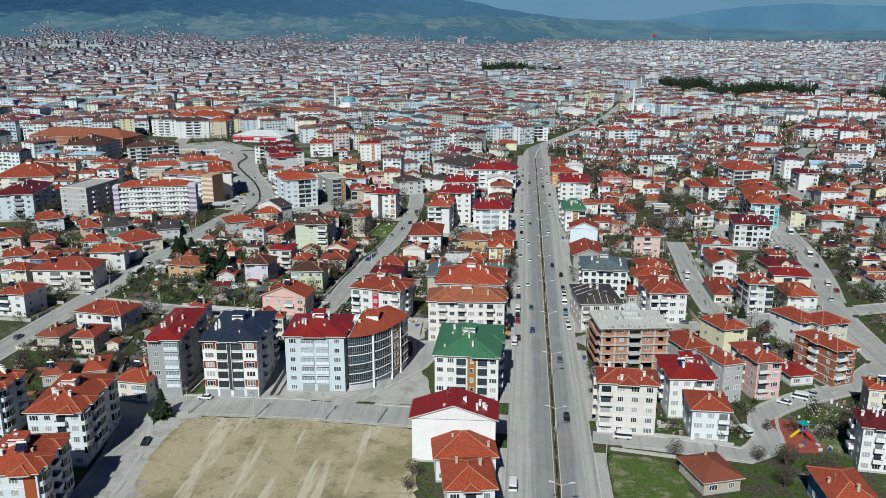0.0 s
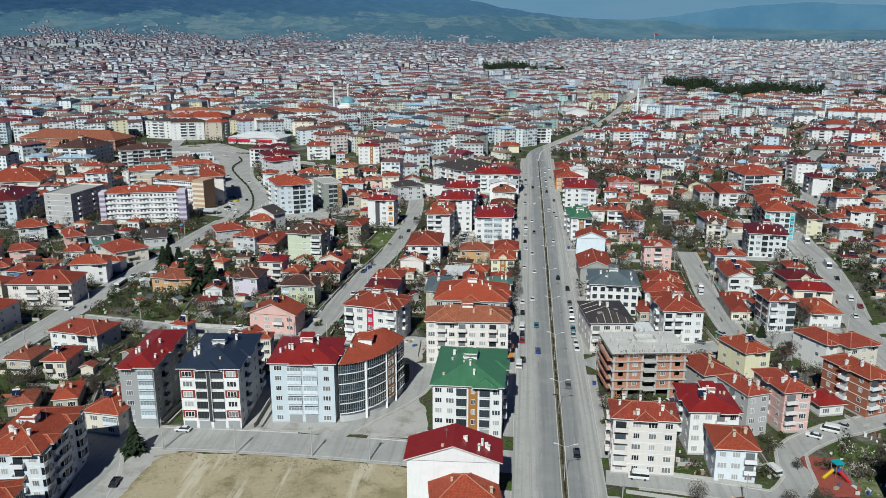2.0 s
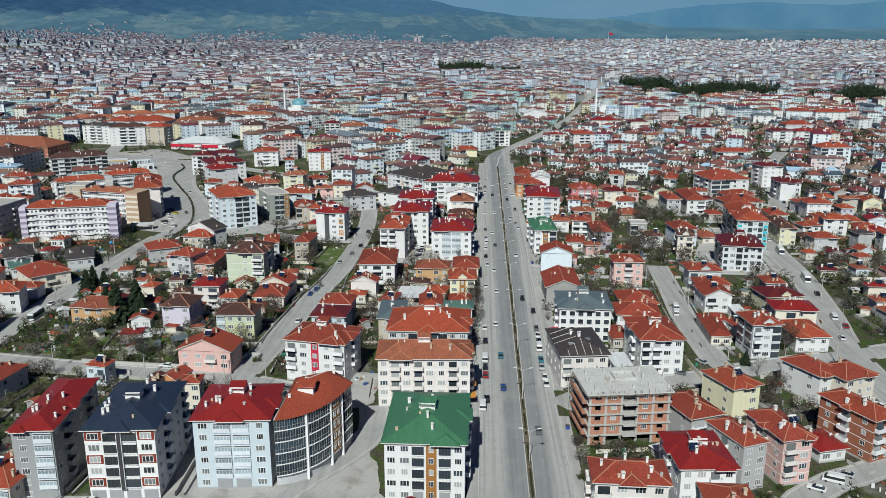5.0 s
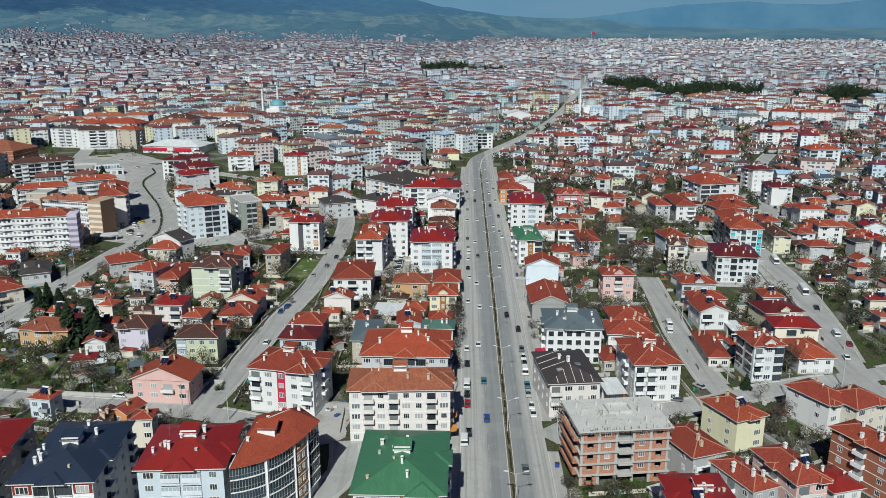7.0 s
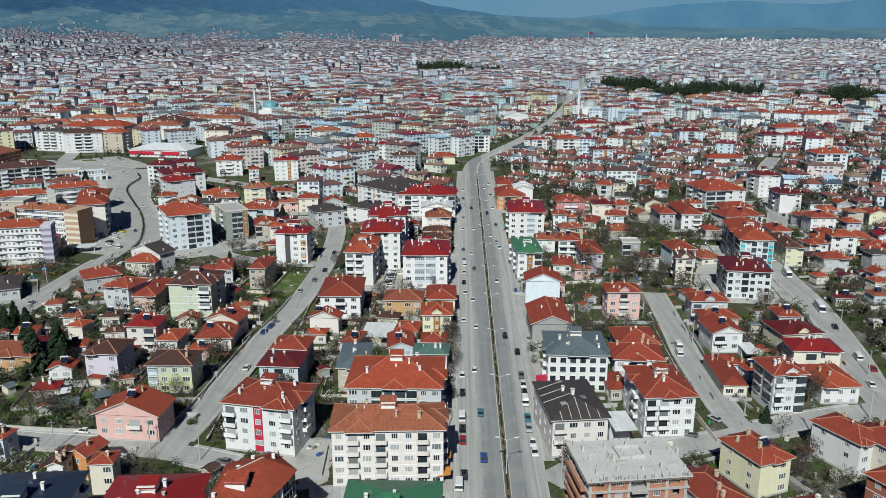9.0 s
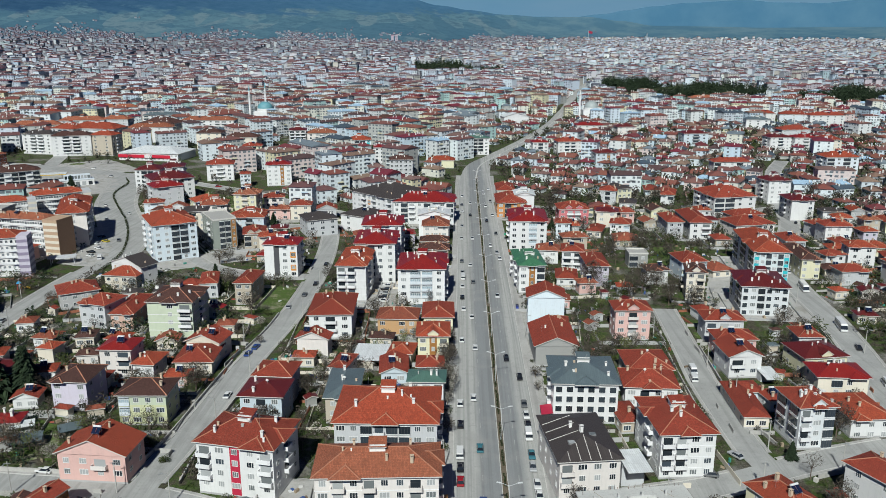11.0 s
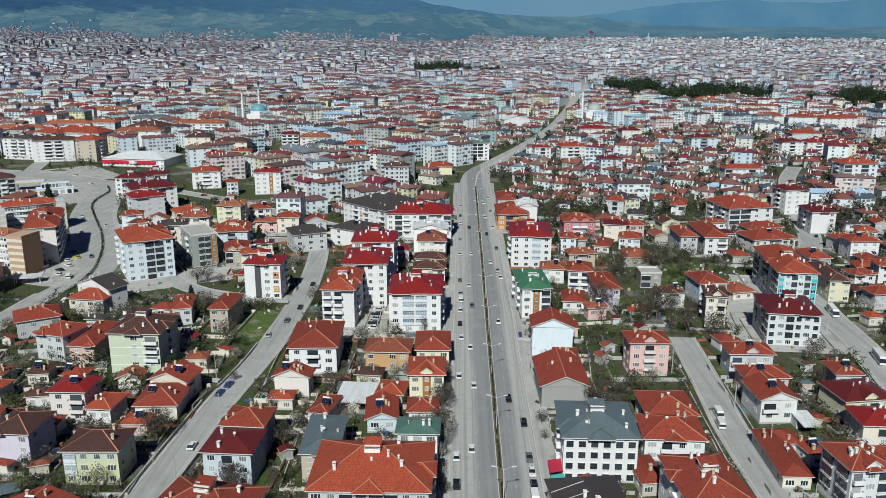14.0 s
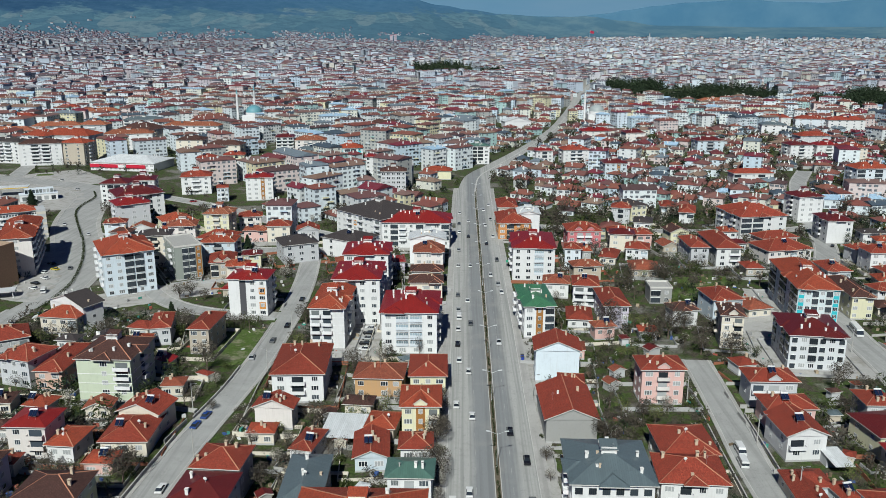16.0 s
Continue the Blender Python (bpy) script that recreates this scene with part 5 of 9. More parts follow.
building(-80.0, 450.1, -1.2, 16.1, 14.0, 5, "red", "white", bays="_dwo")
building(-44.6, 417.9, -1.4, 13.2, 27.6, 5, "orange", "white", bays="bb_")
building(-37.5, 441.7, 1.2, 18.5, 24.0, 6, "red", "white", bays="wkww")
building(-37.8, 475.4, 1.2, 19.4, 20.5, 6, "red", "white", bays="wkww")
building(-16.5, 414.0, -0.3, 20.0, 24.5, 5, "red", "white", bays="weew")
building(-52.7, 562.1, -44.2, 36.7, 33.5, 5, "dark", "white", bays="wwbobwwb")
building(-22.1, 550.4, -0.8, 35.3, 23.0, 4.5, "red", "white", bays="wkbwkbwk")
building(-15.0, 523.1, 1.2, 17.8, 14.0, 4, "white", "blank", form="gable", bays="_")
building(-13.9, 511.0, 1.2, 14.5, 17.8, 3, "old", "pinkwhite")
building(-13.8, 490.1, 1.2, 14.6, 9.8, 2, "brown", "cream")
building(-13.3, 469.6, 1.2, 14.5, 10.5, 2.5, "brown", "cream")
building(-73.7, 524.2, 25.0, 17.9, 17.5, 3, "dark", "palegrey", bays="www")
building(-57.8, 533.0, -30.7, 22.4, 18.8, 3, "dark", "white", bays="ww")
building(-134.7, 476.0, 30.4, 21.3, 27.5, 6, "orange", "ltblue", bays="wwkkw")
building(-117.9, 497.9, 31.0, 11.8, 22.1, 5, "flat", "greenglass", bays="_kkc")
building(-176.1, 584.8, 35.0, 18.5, 17.8, 5, "red", "greywhite", bays="www")
building(-150.5, 581.6, 34.2, 17.1, 17.0, 2, "orange", "yellow")
building(-119.2, 533.2, -13.9, 16.7, 16.2, 3, "tile", "cream", bays="kww")
building(-143.7, 437.3, -27.4, 19.7, 10.0, 3, "dark", "white", form="gable", bays="_")
building(-143.3, 430.0, -7.4, 15.6, 12.8, 2, "orange", "cream")
building(-102.8, 420.4, 13.2, 7.6, 16.5, 2, "tile", "palegrey")
building(-113.9, 427.8, -9.8, 8.8, 8.0, 1, "tile", "cream")
building(-86.9, 412.5, -3.3, 8.2, 17.8, 3, "tile", "beige", bays="ww")
building(32.1, 497.8, -1.5, 19.6, 28.8, 5, "red", "white", bays="wwew")
building(28.3, 569.3, 1.2, 18.1, 27.2, 3, "tile", "orange")
building(26.9, 608.0, 1.2, 12.1, 24.0, 3, "tile", "cream")
building(36.3, 577.8, 0.0, 12.9, 16.0, 4, "white", "blank", form="gable", bays="_")
building(28.5, 429.9, 4.0, 12.2, 26.0, 4, "green", "white", bays="wck")
building(30.5, 392.7, -2.2, 14.8, 12.0, 3.5, "tile", "ltblue", form="gable", bays="_")
building(30.1, 354.4, 1.3, 14.9, 22.0, 2.2, "tile", "concrete", form="gable", bays="_")
building(49.4, 463.3, -6.4, 10.9, 13.5, 3, "tile", "white", bays="bb")
building(57.3, 439.4, 1.3, 10.2, 21.5, 3, "tile", "lavender", bays="w_w")
building(62.0, 552.9, 1.2, 18.0, 15.8, 3, "tile", "pinkred", bays="wbbw", dormer=2)
building(44.0, 440.2, -5.8, 9.8, 14.8, 1, "tile", "white")
building(59.2, 377.8, 0.9, 13.6, 11.1, 3.7, "tile", "pink", bays="wbw", dormer=1)
building(83.1, 529.4, -14.0, 11.6, 11.8, 2, "tile", "white")
building(68.6, 524.8, -17.9, 8.8, 15.8, 1, "tile", "cream")
building(81.8, 504.4, -6.2, 13.4, 14.8, 1, "old", "beige")
building(80.4, 469.5, 0.0, 8.9, 9.0, 2, "flat", "concrete")
building(90.1, 607.8, -13.9, 11.5, 12.5, 3, "tile", "palegrey")
building(102.4, 614.9, 23.9, 12.0, 18.0, 3, "dark", "yellow")
building(92.8, 557.4, 1.2, 9.1, 12.2, 2, "tile", "pink")
building(98.9, 589.7, -13.2, 10.7, 14.5, 1.5, "dark", "white")
building(130.5, 442.6, -6.0, 16.0, 40.0, 5, "orange", "cyan", bays="twkwkt")
building(114.0, 403.3, -6.5, 18.6, 22.0, 4, "dkred", "whitegrey", bays="nwknwn")
building(151.4, 451.7, -1.9, 9.4, 26.9, 3, "brown", "yellow", bays="w_w")
building(162.1, 494.7, 1.2, 11.0, 16.2, 2, "tile", "white")
building(158.5, 575.1, 10.5, 27.2, 28.1, 4, "tile", "white", bays="kkww")
building(193.6, 565.5, 1.2, 14.3, 18.8, 4, "dkred", "white", bays="__w")
building(198.6, 613.4, 12.3, 16.7, 16.0, 5, "dkred", "white", bays="www")
building(191.3, 514.5, 1.2, 14.9, 13.0, 3, "tile", "white")
building(93.0, 421.7, -9.8, 8.7, 13.5, 4, "brown", "cream", bays="wb", dormer=1)
building(99.9, 447.3, 7.2, 12.6, 15.5, 3, "tile", "paleblue")
building(123.5, 521.3, 0.1, 12.5, 31.6, 3, "tile", "white", bays="wb")
building(110.7, 522.5, 1.2, 9.6, 21.5, 3, "tile", "palegrey")
building(154.7, 529.0, 13.3, 23.9, 17.5, 2, "tile", "pinkwhite")
building(158.7, 551.9, 14.0, 20.4, 12.2, 2, "tile", "pink")
building(127.5, 609.1, -16.8, 9.5, 20.0, 2, "tile", "white")
building(121.0, 624.8, -8.5, 9.2, 15.8, 2, "tile", "cream")
building(131.2, 508.1, 1.2, 8.8, 11.0, 1, "tile", "beige")
building(114.4, 453.5, 14.9, 10.9, 13.2, 1, "old", "cream")
building(90.8, 376.9, -0.9, 14.7, 10.5, 2.6, "tile", "palegrey", bays="bbw", dormer=1)
building(90.7, 363.1, 1.3, 14.3, 10.0, 2, "tile", "pink", bays="wbw")
building(116.0, 365.9, -0.4, 9.0, 10.6, 2, "tile", "palegrey")
building(82.5, 328.9, 4.0, 10.5, 8.4, 1, "tile", "paleblue")
building(-257.4, 433.3, -5.2, 17.1, 31.6, 6, "flat", "greyplain", bays="w_w")
building(-289.6, 425.7, 15.0, 22.7, 39.8, 5, "dkred", "paleblue", bays="wwbw")
building(-329.8, 497.8, 15.0, 40.2, 35.8, 4, "orange", "cream", bays="wbwb")
building(-251.3, 398.4, 33.8, 14.5, 15.8, 2.5, "orange", "white")
building(-221.6, 387.1, 35.8, 10.1, 19.5, 2, "tile", "pink")
building(-210.3, 390.2, 30.0, 13.0, 22.5, 2, "dark", "palegrey")
building(-181.7, 364.8, 45.6, 17.4, 19.8, 2, "tile", "cream", bays="wbw")
building(-215.7, 309.8, -5.0, 13.8, 9.8, 2, "tile", "cream")
building(-184.6, 331.6, 16.3, 15.8, 12.8, 3, "orange", "white", bays="w_w")
building(-188.7, 302.4, 7.5, 26.0, 16.2, 3, "tile", "pinkwhite", bays="wbwb")
building(-190.6, 269.9, -3.3, 12.8, 14.3, 3, "tile", "white", bays="bw")
building(-149.7, 408.0, 31.2, 15.6, 14.5, 2, "tile", "greyplain")
building(-426.0, 731.0, -7.1, 103.1, 34.0, 3, "terra", "brick", bays="wwwwwwww")
building(-365.1, 631.4, -5.0, 30.8, 38.8, 5, "brown", "white", bays="wbbw")
building(-300.4, 632.0, 33.0, 40.0, 17.0, 5, "brown", "greywhite", bays="kbkkbkkbk")
building(-182.3, 610.9, 33.1, 27.1, 25.0, 5, "dkred", "white", bays="wkkw")
building(-263.1, 777.3, -8.9, 55.2, 32.8, 2, "white", "blank")
building(-370.8, 852.8, -20.8, 28.5, 24.2, 6, "orange", "white", bays="wbbw")
building(-344.9, 855.3, -9.6, 48.4, 24.0, 6, "orange", "palegrey", bays="wbbw")
building(-310.5, 922.8, -15.7, 38.7, 28.5, 5, "brown", "cream", bays="www")
building(-183.8, 394.0, 27.2, 12.4, 21.2, 1.5, "dark", "palegrey")
building(-210.5, 364.7, 16.4, 10.8, 13.5, 1.5, "tile", "white")
building(-202.9, 378.9, 34.6, 8.8, 12.0, 1.5, "dgreen", "white")
building(-213.8, 326.5, 3.7, 10.6, 13.5, 2, "tile", "blue")
building(-103.0, 497.1, 14.1, 12.2, 16.5, 2.5, "tile", "beige", dormer=2)
building(-386.5, 926.2, 14.0, 45.2, 17.0, 6, "terra", "white", bays="wbbw")
building(-356.7, 936.2, 0.5, 28.8, 17.0, 6, "terra", "palegrey", bays="wbw")
building(-302.8, 890.3, 13.5, 43.9, 17.0, 5, "terra", "white", bays="_wwww")
building(-338.3, 801.7, 14.0, 33.7, 16.5, 6, "brown", "white", bays="wbbw")
building(-374.5, 812.9, -10.4, 31.2, 17.0, 6, "dark", "white", bays="wbbw")
building(-314.5, 805.5, -10.5, 22.7, 17.0, 6, "orange", "beige", bays="ww")
building(-335.4, 1010.2, 9.6, 41.1, 17.0, 5, "slate", "white", bays="bwbwbw")
building(-267.4, 956.4, -2.0, 57.3, 17.0, 5, "terra", "white", bays="wbbwwbbw")
building(-233.1, 848.4, 0.6, 24.5, 17.0, 5, "brown", "cream", bays="www")
building(-202.0, 840.1, -2.6, 31.5, 17.0, 4, "brown", "cream", bays="wbww")
building(-425.4, 909.3, 7.1, 48.4, 17.0, 5, "terra", "cream", bays="wbbw")
building(-484.3, 1042.3, 0.5, 30.4, 17.0, 5, "tile", "white", bays="ww")
building(-483.1, 1150.5, 14.0, 27.8, 17.0, 5, "tile", "white", bays="ww")
building(-423.2, 1101.4, 14.0, 47.1, 17.0, 5, "terra", "white", bays="wwww")
building(-175.2, 685.9, 14.0, 20.4, 17.0, 4, "tile", "white", bays="wbw")
building(-181.6, 747.5, 14.0, 23.0, 17.0, 3, "tile", "cream", bays="www")
building(-212.3, 644.0, 4.0, 18.0, 17.0, 5, "dkred", "white", bays="wkkw")
building(-199.5, 655.8, 12.5, 16.6, 17.0, 5, "dkred", "white", bays="wkkw")
building(-91.0, 823.5, 9.5, 21.7, 17.0, 4, "orange", "cyan", bays="tkkt")
building(-66.7, 757.0, 8.8, 9.7, 15.0, 5, "red", "white", bays="ww")
building(-44.7, 692.6, 4.1, 18.1, 13.8, 5, "brown", "palegrey", bays="wwwww")
building(-128.4, 667.4, 10.7, 18.5, 13.8, 5, "red", "white", bays="wwcw")
building(-133.1, 872.6, 8.5, 28.6, 17.0, 4, "terra", "pinkwhite", bays="wbbw")
building(-186.9, 988.9, -2.3, 49.6, 17.0, 3, "dkred", "cream", bays="wwwww")
building(-155.5, 870.8, 7.6, 16.9, 17.0, 5, "dkred", "white", bays="bbb")
building(-115.6, 1000.5, 5.6, 31.6, 17.0, 5, "brown", "cream", bays="wwwww")
building(-77.8, 980.2, -3.7, 34.7, 17.0, 5, "brown", "white", bays="wwwww")
building(-27.4, 876.5, 5.1, 24.2, 17.0, 4, "dkred", "white", bays="wbw")
building(-17.1, 745.6, -2.7, 21.6, 13.5, 2, "orange", "yellow", bays="_")
building(-122.7, 811.5, 5.6, 19.2, 17.0, 4, "slate", "white", bays="www")
building(13.4, 816.4, 5.0, 21.3, 12.5, 5, "dgreen", "white", bays="wkkw")
building(5.5, 947.5, 9.0, 28.8, 17.0, 2, "red", "redcream", bays="www")
building(62.7, 1058.0, 14.0, 31.6, 17.0, 3, "white", "blank", form="gable", bays="_")
building(94.1, 817.4, 8.1, 23.4, 17.0, 4, "tile", "white", bays="wbbw")
building(67.7, 812.1, 6.4, 15.2, 12.5, 4, "red", "white", bays="wkw")
building(135.0, 970.9, 4.9, 30.6, 17.0, 3, "red", "pinkwhite", bays="wwww")
building(170.9, 957.7, 6.5, 21.2, 17.0, 3, "dkred", "pinkwhite", bays="www")
building(113.6, 749.7, 4.7, 17.8, 17.0, 4, "dkred", "paleblue", bays="wwcw")
building(234.1, 1247.8, 5.3, 49.9, 17.0, 3, "orange", "yellow", bays="wwwwwwww")
building(351.4, 1304.4, 6.7, 42.8, 17.0, 4, "terra", "cream", bays="wwwww")
building(434.9, 1312.8, -3.6, 74.3, 17.0, 3, "terra", "orange", bays="wwwwwww")
building(359.9, 1105.6, -4.9, 38.3, 17.0, 3, "tile", "white", bays="wwww")
building(321.9, 1003.6, -6.0, 26.6, 17.0, 4, "slate", "white", bays="www")
building(383.6, 1062.8, -12.3, 33.0, 17.0, 4, "tile", "palewhite", bays="www")
building(417.9, 1051.7, 0.5, 41.4, 17.0, 4, "tile", "white", bays="wwwww")
building(336.8, 936.7, 7.9, 32.1, 17.0, 3, "tile", "palegrey", bays="wwwww")
building(289.2, 851.6, 9.2, 21.6, 16.5, 4, "dkred", "white", bays="wbw")
building(311.5, 850.2, 5.2, 22.4, 15.2, 4, "red", "white", bays="wbw")
building(326.2, 835.1, 0.6, 22.1, 17.0, 4, "tile", "cream", bays="wwww")
building(281.7, 711.8, 5.8, 26.2, 17.0, 5, "orange", "palewhite", bays="kwkw")
building(219.9, 877.6, 5.0, 24.8, 17.0, 4, "dkred", "paleblue", bays="wbw")
building(205.0, 724.8, 2.9, 29.7, 13.0, 3, "tile", "white", bays="kwwkw")
building(-150.9, 662.8, 14.0, 8.0, 11.0, 3, "tile", "palewhite", bays="wbw")
building(-126.1, 584.4, 16.0, 11.0, 11.0, 3, "red", "paleblue", bays="ww")
building(-112.3, 581.0, 12.0, 13.0, 11.0, 3, "tile", "pinkwhite", bays="wbw")
building(-192.9, 767.7, 12.0, 16.0, 12.0, 4, "tile", "cream", bays="wbw")
building(-176.4, 782.7, 10.0, 17.0, 12.0, 4, "tile", "yellow", bays="wbbw")


def waved_sides(home, w, d, n, roof):
    """Scalloped balcony bands and eaves down both long sides of a block."""
    run = [1.2 + i * (d - 2.4) / 72 for i in range(73)]
    for s in (-1, 1):
        x0 = s * (w / 2 - 0.75)
        wave = lambda py: x0 + s * (0.55 + 0.75 * abs(math.sin((py - 1.2) / 7.0 * math.pi)))
        edge = [(wave(py), py) for py in run]
        inner = [(x0, run[-1]), (x0, run[0])]
        lip = [(wave(py) - s * 0.14, py) for py in reversed(run)]
        g = Geo()
        turn = 1 if s > 0 else -1
        g.prism((edge + inner)[::turn], 0.0, 0.16)
        g.prism((edge + lip)[::turn], 0.16, 1.15)
        band = g.mesh("balcony_band", WALL_MATS["palewhite"])
        g = Geo()
        for py in run[2::5]:
            g.box(min(x0, x0 + s * 0.06), max(x0, x0 + s * 0.06), py - 1.1, py + 1.1, 0.2, 2.2)
        doors = g.mesh("glazing", GLASS)
        for fl in range(1, n):
            part("balcony_band", band, home, Matrix.Translation((0, 0, fl * FLOOR)))
            tagged(part("glazing", doors, home, Matrix.Translation((0, 0, fl * FLOOR))), kind="stuff")
        g = Geo()
        g.prism(([(px + s * 0.45, py) for px, py in edge] + inner)[::turn], n * FLOOR + 0.14, n * FLOOR + 0.38)
        part("eave", g.mesh("eave", ROOFS[roof][0]), home)


building(-214.0, 444.1, 14.2, 41.3, 13.0, 6, "orange", "stripe")
building(-214.0, 485.0, -13.7, 30.8, 11.0, 6, "terra", "stripe")
waved_sides(building(-193.8, 498.0, 22.0, 14.2, 44.0, 6, "orange", "pinkwhite", bays="_w_"), 14.2, 44.0, 6, "orange")
building(-251.2, 535.0, 32.3, 29.7, 12.0, 5, "orange", "stripe")
building(-231.9, 561.5, 33.3, 28.5, 12.0, 5, "orange", "stripe")
building(-246.7, 517.7, 1.2, 12.6, 14.0, 5, "flat", "beige", bays="w_")
building(-226.6, 330.6, 27.8, 12.8, 14.0, 2, "tile", "white", bays="ww")
building(-246.4, 351.5, 27.1, 15.2, 16.0, 3, "orange", "cream", bays="wbw")
building(-232.3, 359.7, 26.7, 12.4, 12.2, 2, "tile", "pink", bays="wb")


FOOTPRINTS.extend([(-186.0, 464.0, 1.0, 0.0, 13.0, 12.0), (-285.0, 672.0, 1.0, 0.0, 36.0, 24.0), (-270.0, 640.0, 1.0, 0.0, 26.0, 30.0), (-236.0, 735.0, 1.0, 0.0, 44.0, 34.0)])


def filled(x, y, r):
    for fx, fy, c, s, hw, hd in FOOTPRINTS:
        dx, dy = x - fx, y - fy
        if abs(dx * c + dy * s) < hw + r and abs(-dx * s + dy * c) < hd + r:
            return True
    return False


# ---------------------------------------------------------------- buildings with a shape of their own
def curve_point(u, out=0.0):
    """A place on the bowed front of the corner block, u from 0 to 1, pushed outwards."""
    p = [Vector((-50.0, 218.2)), Vector((-43.5, 220.0)), Vector((-38.6, 225.5)), Vector((-35.6, 239.5))]
    q = (1 - u) ** 3 * p[0] + 3 * u * (1 - u) ** 2 * p[1] + 3 * u * u * (1 - u) * p[2] + u ** 3 * p[3]
    way = 3 * (1 - u) ** 2 * (p[1] - p[0]) + 6 * u * (1 - u) * (p[2] - p[1]) + 3 * u * u * (p[3] - p[2])
    way.normalize()
    return q + Vector((way.y, -way.x)) * out


def bowed_block():
    home = thing("apartment_building", 0, 0, 0, 0, "six-storey corner apartment building with bowed glazed front", "building", "apartment buildings of the town")
    FOOTPRINTS.append((-43, 231, 1, 0, 9, 14))
    us = [i / 28 for i in range(29)]
    back = [(-41.5, 246.0), (-50.0, 241.0)]
    line = lambda out, a=0.0, b=1.0: [tuple(curve_point(u, out)) for u in us if a - 1e-6 <= u <= b + 1e-6]
    h = 6 * FLOOR
    g = Geo()
    g.prism(line(-0.4) + back, 0, h)
    part("wall", g.mesh("wall", WALL_MATS["palegrey"]), home)
    slab, pane = WALL_MATS["blank"], glass("tinted_glass", (0.020, 0.034, 0.048))
    for fl in range(1, 7):
        g = Geo()
        g.prism(line(0.36) + line(-0.35)[::-1], fl * FLOOR - 0.18, fl * FLOOR + 0.02)
        part("floor_band", g.mesh("floor_band", slab), home)
        if fl == 6:
            break
        for a, b in ((0.0, 0.36), (0.40, 0.68), (0.86, 1.0)):
            g = Geo()
            g.prism(line(0.15, a, b) + line(-0.3, a, b)[::-1], fl * FLOOR + 0.02, fl * FLOOR + FLOOR - 0.18)
            part("glazing", g.mesh("glazing", pane), home)
            g = Geo()
            g.prism(line(0.24, a, b) + line(0.18, a, b)[::-1], fl * FLOOR + 0.85, fl * FLOOR + 0.93)
            part("handrail", g.mesh("handrail", STEEL), home)
            g = Geo()
            for k in range(int((b - a) * 34) + 1):
                p = curve_point(a + (b - a) * k / (int((b - a) * 34) + 0.001), 0.20)
                g.bar((p.x, p.y, fl * FLOOR + 0.02), (p.x, p.y, fl * FLOOR + FLOOR - 0.18), 0.05, sides=4)
            part("mullion", g.mesh("mullion", STEEL), home)
        for u in (0.735, 0.79):
            p, q = curve_point(u, 0.32), curve_point(u + 0.02, 0.32)
            turn = math.degrees(math.atan2(q.y - p.y, q.x - p.x))
            part("window", WINDOW, home, pose(p.x, p.y, fl * FLOOR + 0.9, 0, 0, turn) @ Matrix.Diagonal((1.0, 1, 1.4, 1)))
    g = Geo()
    g.prism(line(0.3, 0.71, 0.83) + line(-0.3, 0.71, 0.83)[::-1], FLOOR, h - 0.3)
    part("panel", g.mesh("panel", PANELS["c"]), home)
    for u in (0.375, 0.69, 0.85):
        g = Geo()
        p = curve_point(u, 0.15)
        g.box(p.x - 0.3, p.x + 0.3, p.y - 0.3, p.y + 0.3, 0, h, 0)
        part("pilaster", g.mesh("pilaster", slab), home)
    g = Geo()
    edge = line(0.8) + [(-41.2, 246.7), (-50.2, 241.6)]
    r, s = (-47.5, 231.5, h + 3.3), (-41.5, 238.5, h + 3.3)
    k = len(edge)
    for i in range(k):
        a, b = (*edge[i], h + 0.02), (*edge[(i + 1) % k], h + 0.02)
        mid = i / k
        tip = r if mid < 0.42 or i == k - 1 else s
        g.poly([a, b, tip], 0)
        if i + 1 < k:
            nxt = r if (i + 1) / k < 0.42 or i + 1 == k - 1 else s
            if nxt != tip:
                g.poly([b, nxt, tip], 0)
        else:
            pass
    g.poly([(*p, h) for p in edge[::-1]], 1)
    g.bar(r, s, 0.14, 1)
    part("roof", g.mesh("roof", ROOFS["orange"][0], FASCIA), home)
    g = Geo()
    g.box(-46.6, -42.8, 228.6, 231.8, h + 0.6, h + 3.4, 1)
    g.poly([(-47, 228.2, h + 3.3), (-42.4, 228.2, h + 3.3), (-42.4, 232.2, h + 4.2), (-47, 232.2, h + 4.2)], 0)
    part("stair_head", g.mesh("stair_head", ROOFS["orange"][0], WHITE_STACK), home)
    for px, py in ((-48, 226), (-44, 240), (-40, 241), (-46, 236)):
        part("chimney", STACK_WHITE, home, Matrix.Translation((px, py, h + 1.6)))


bowed_block()


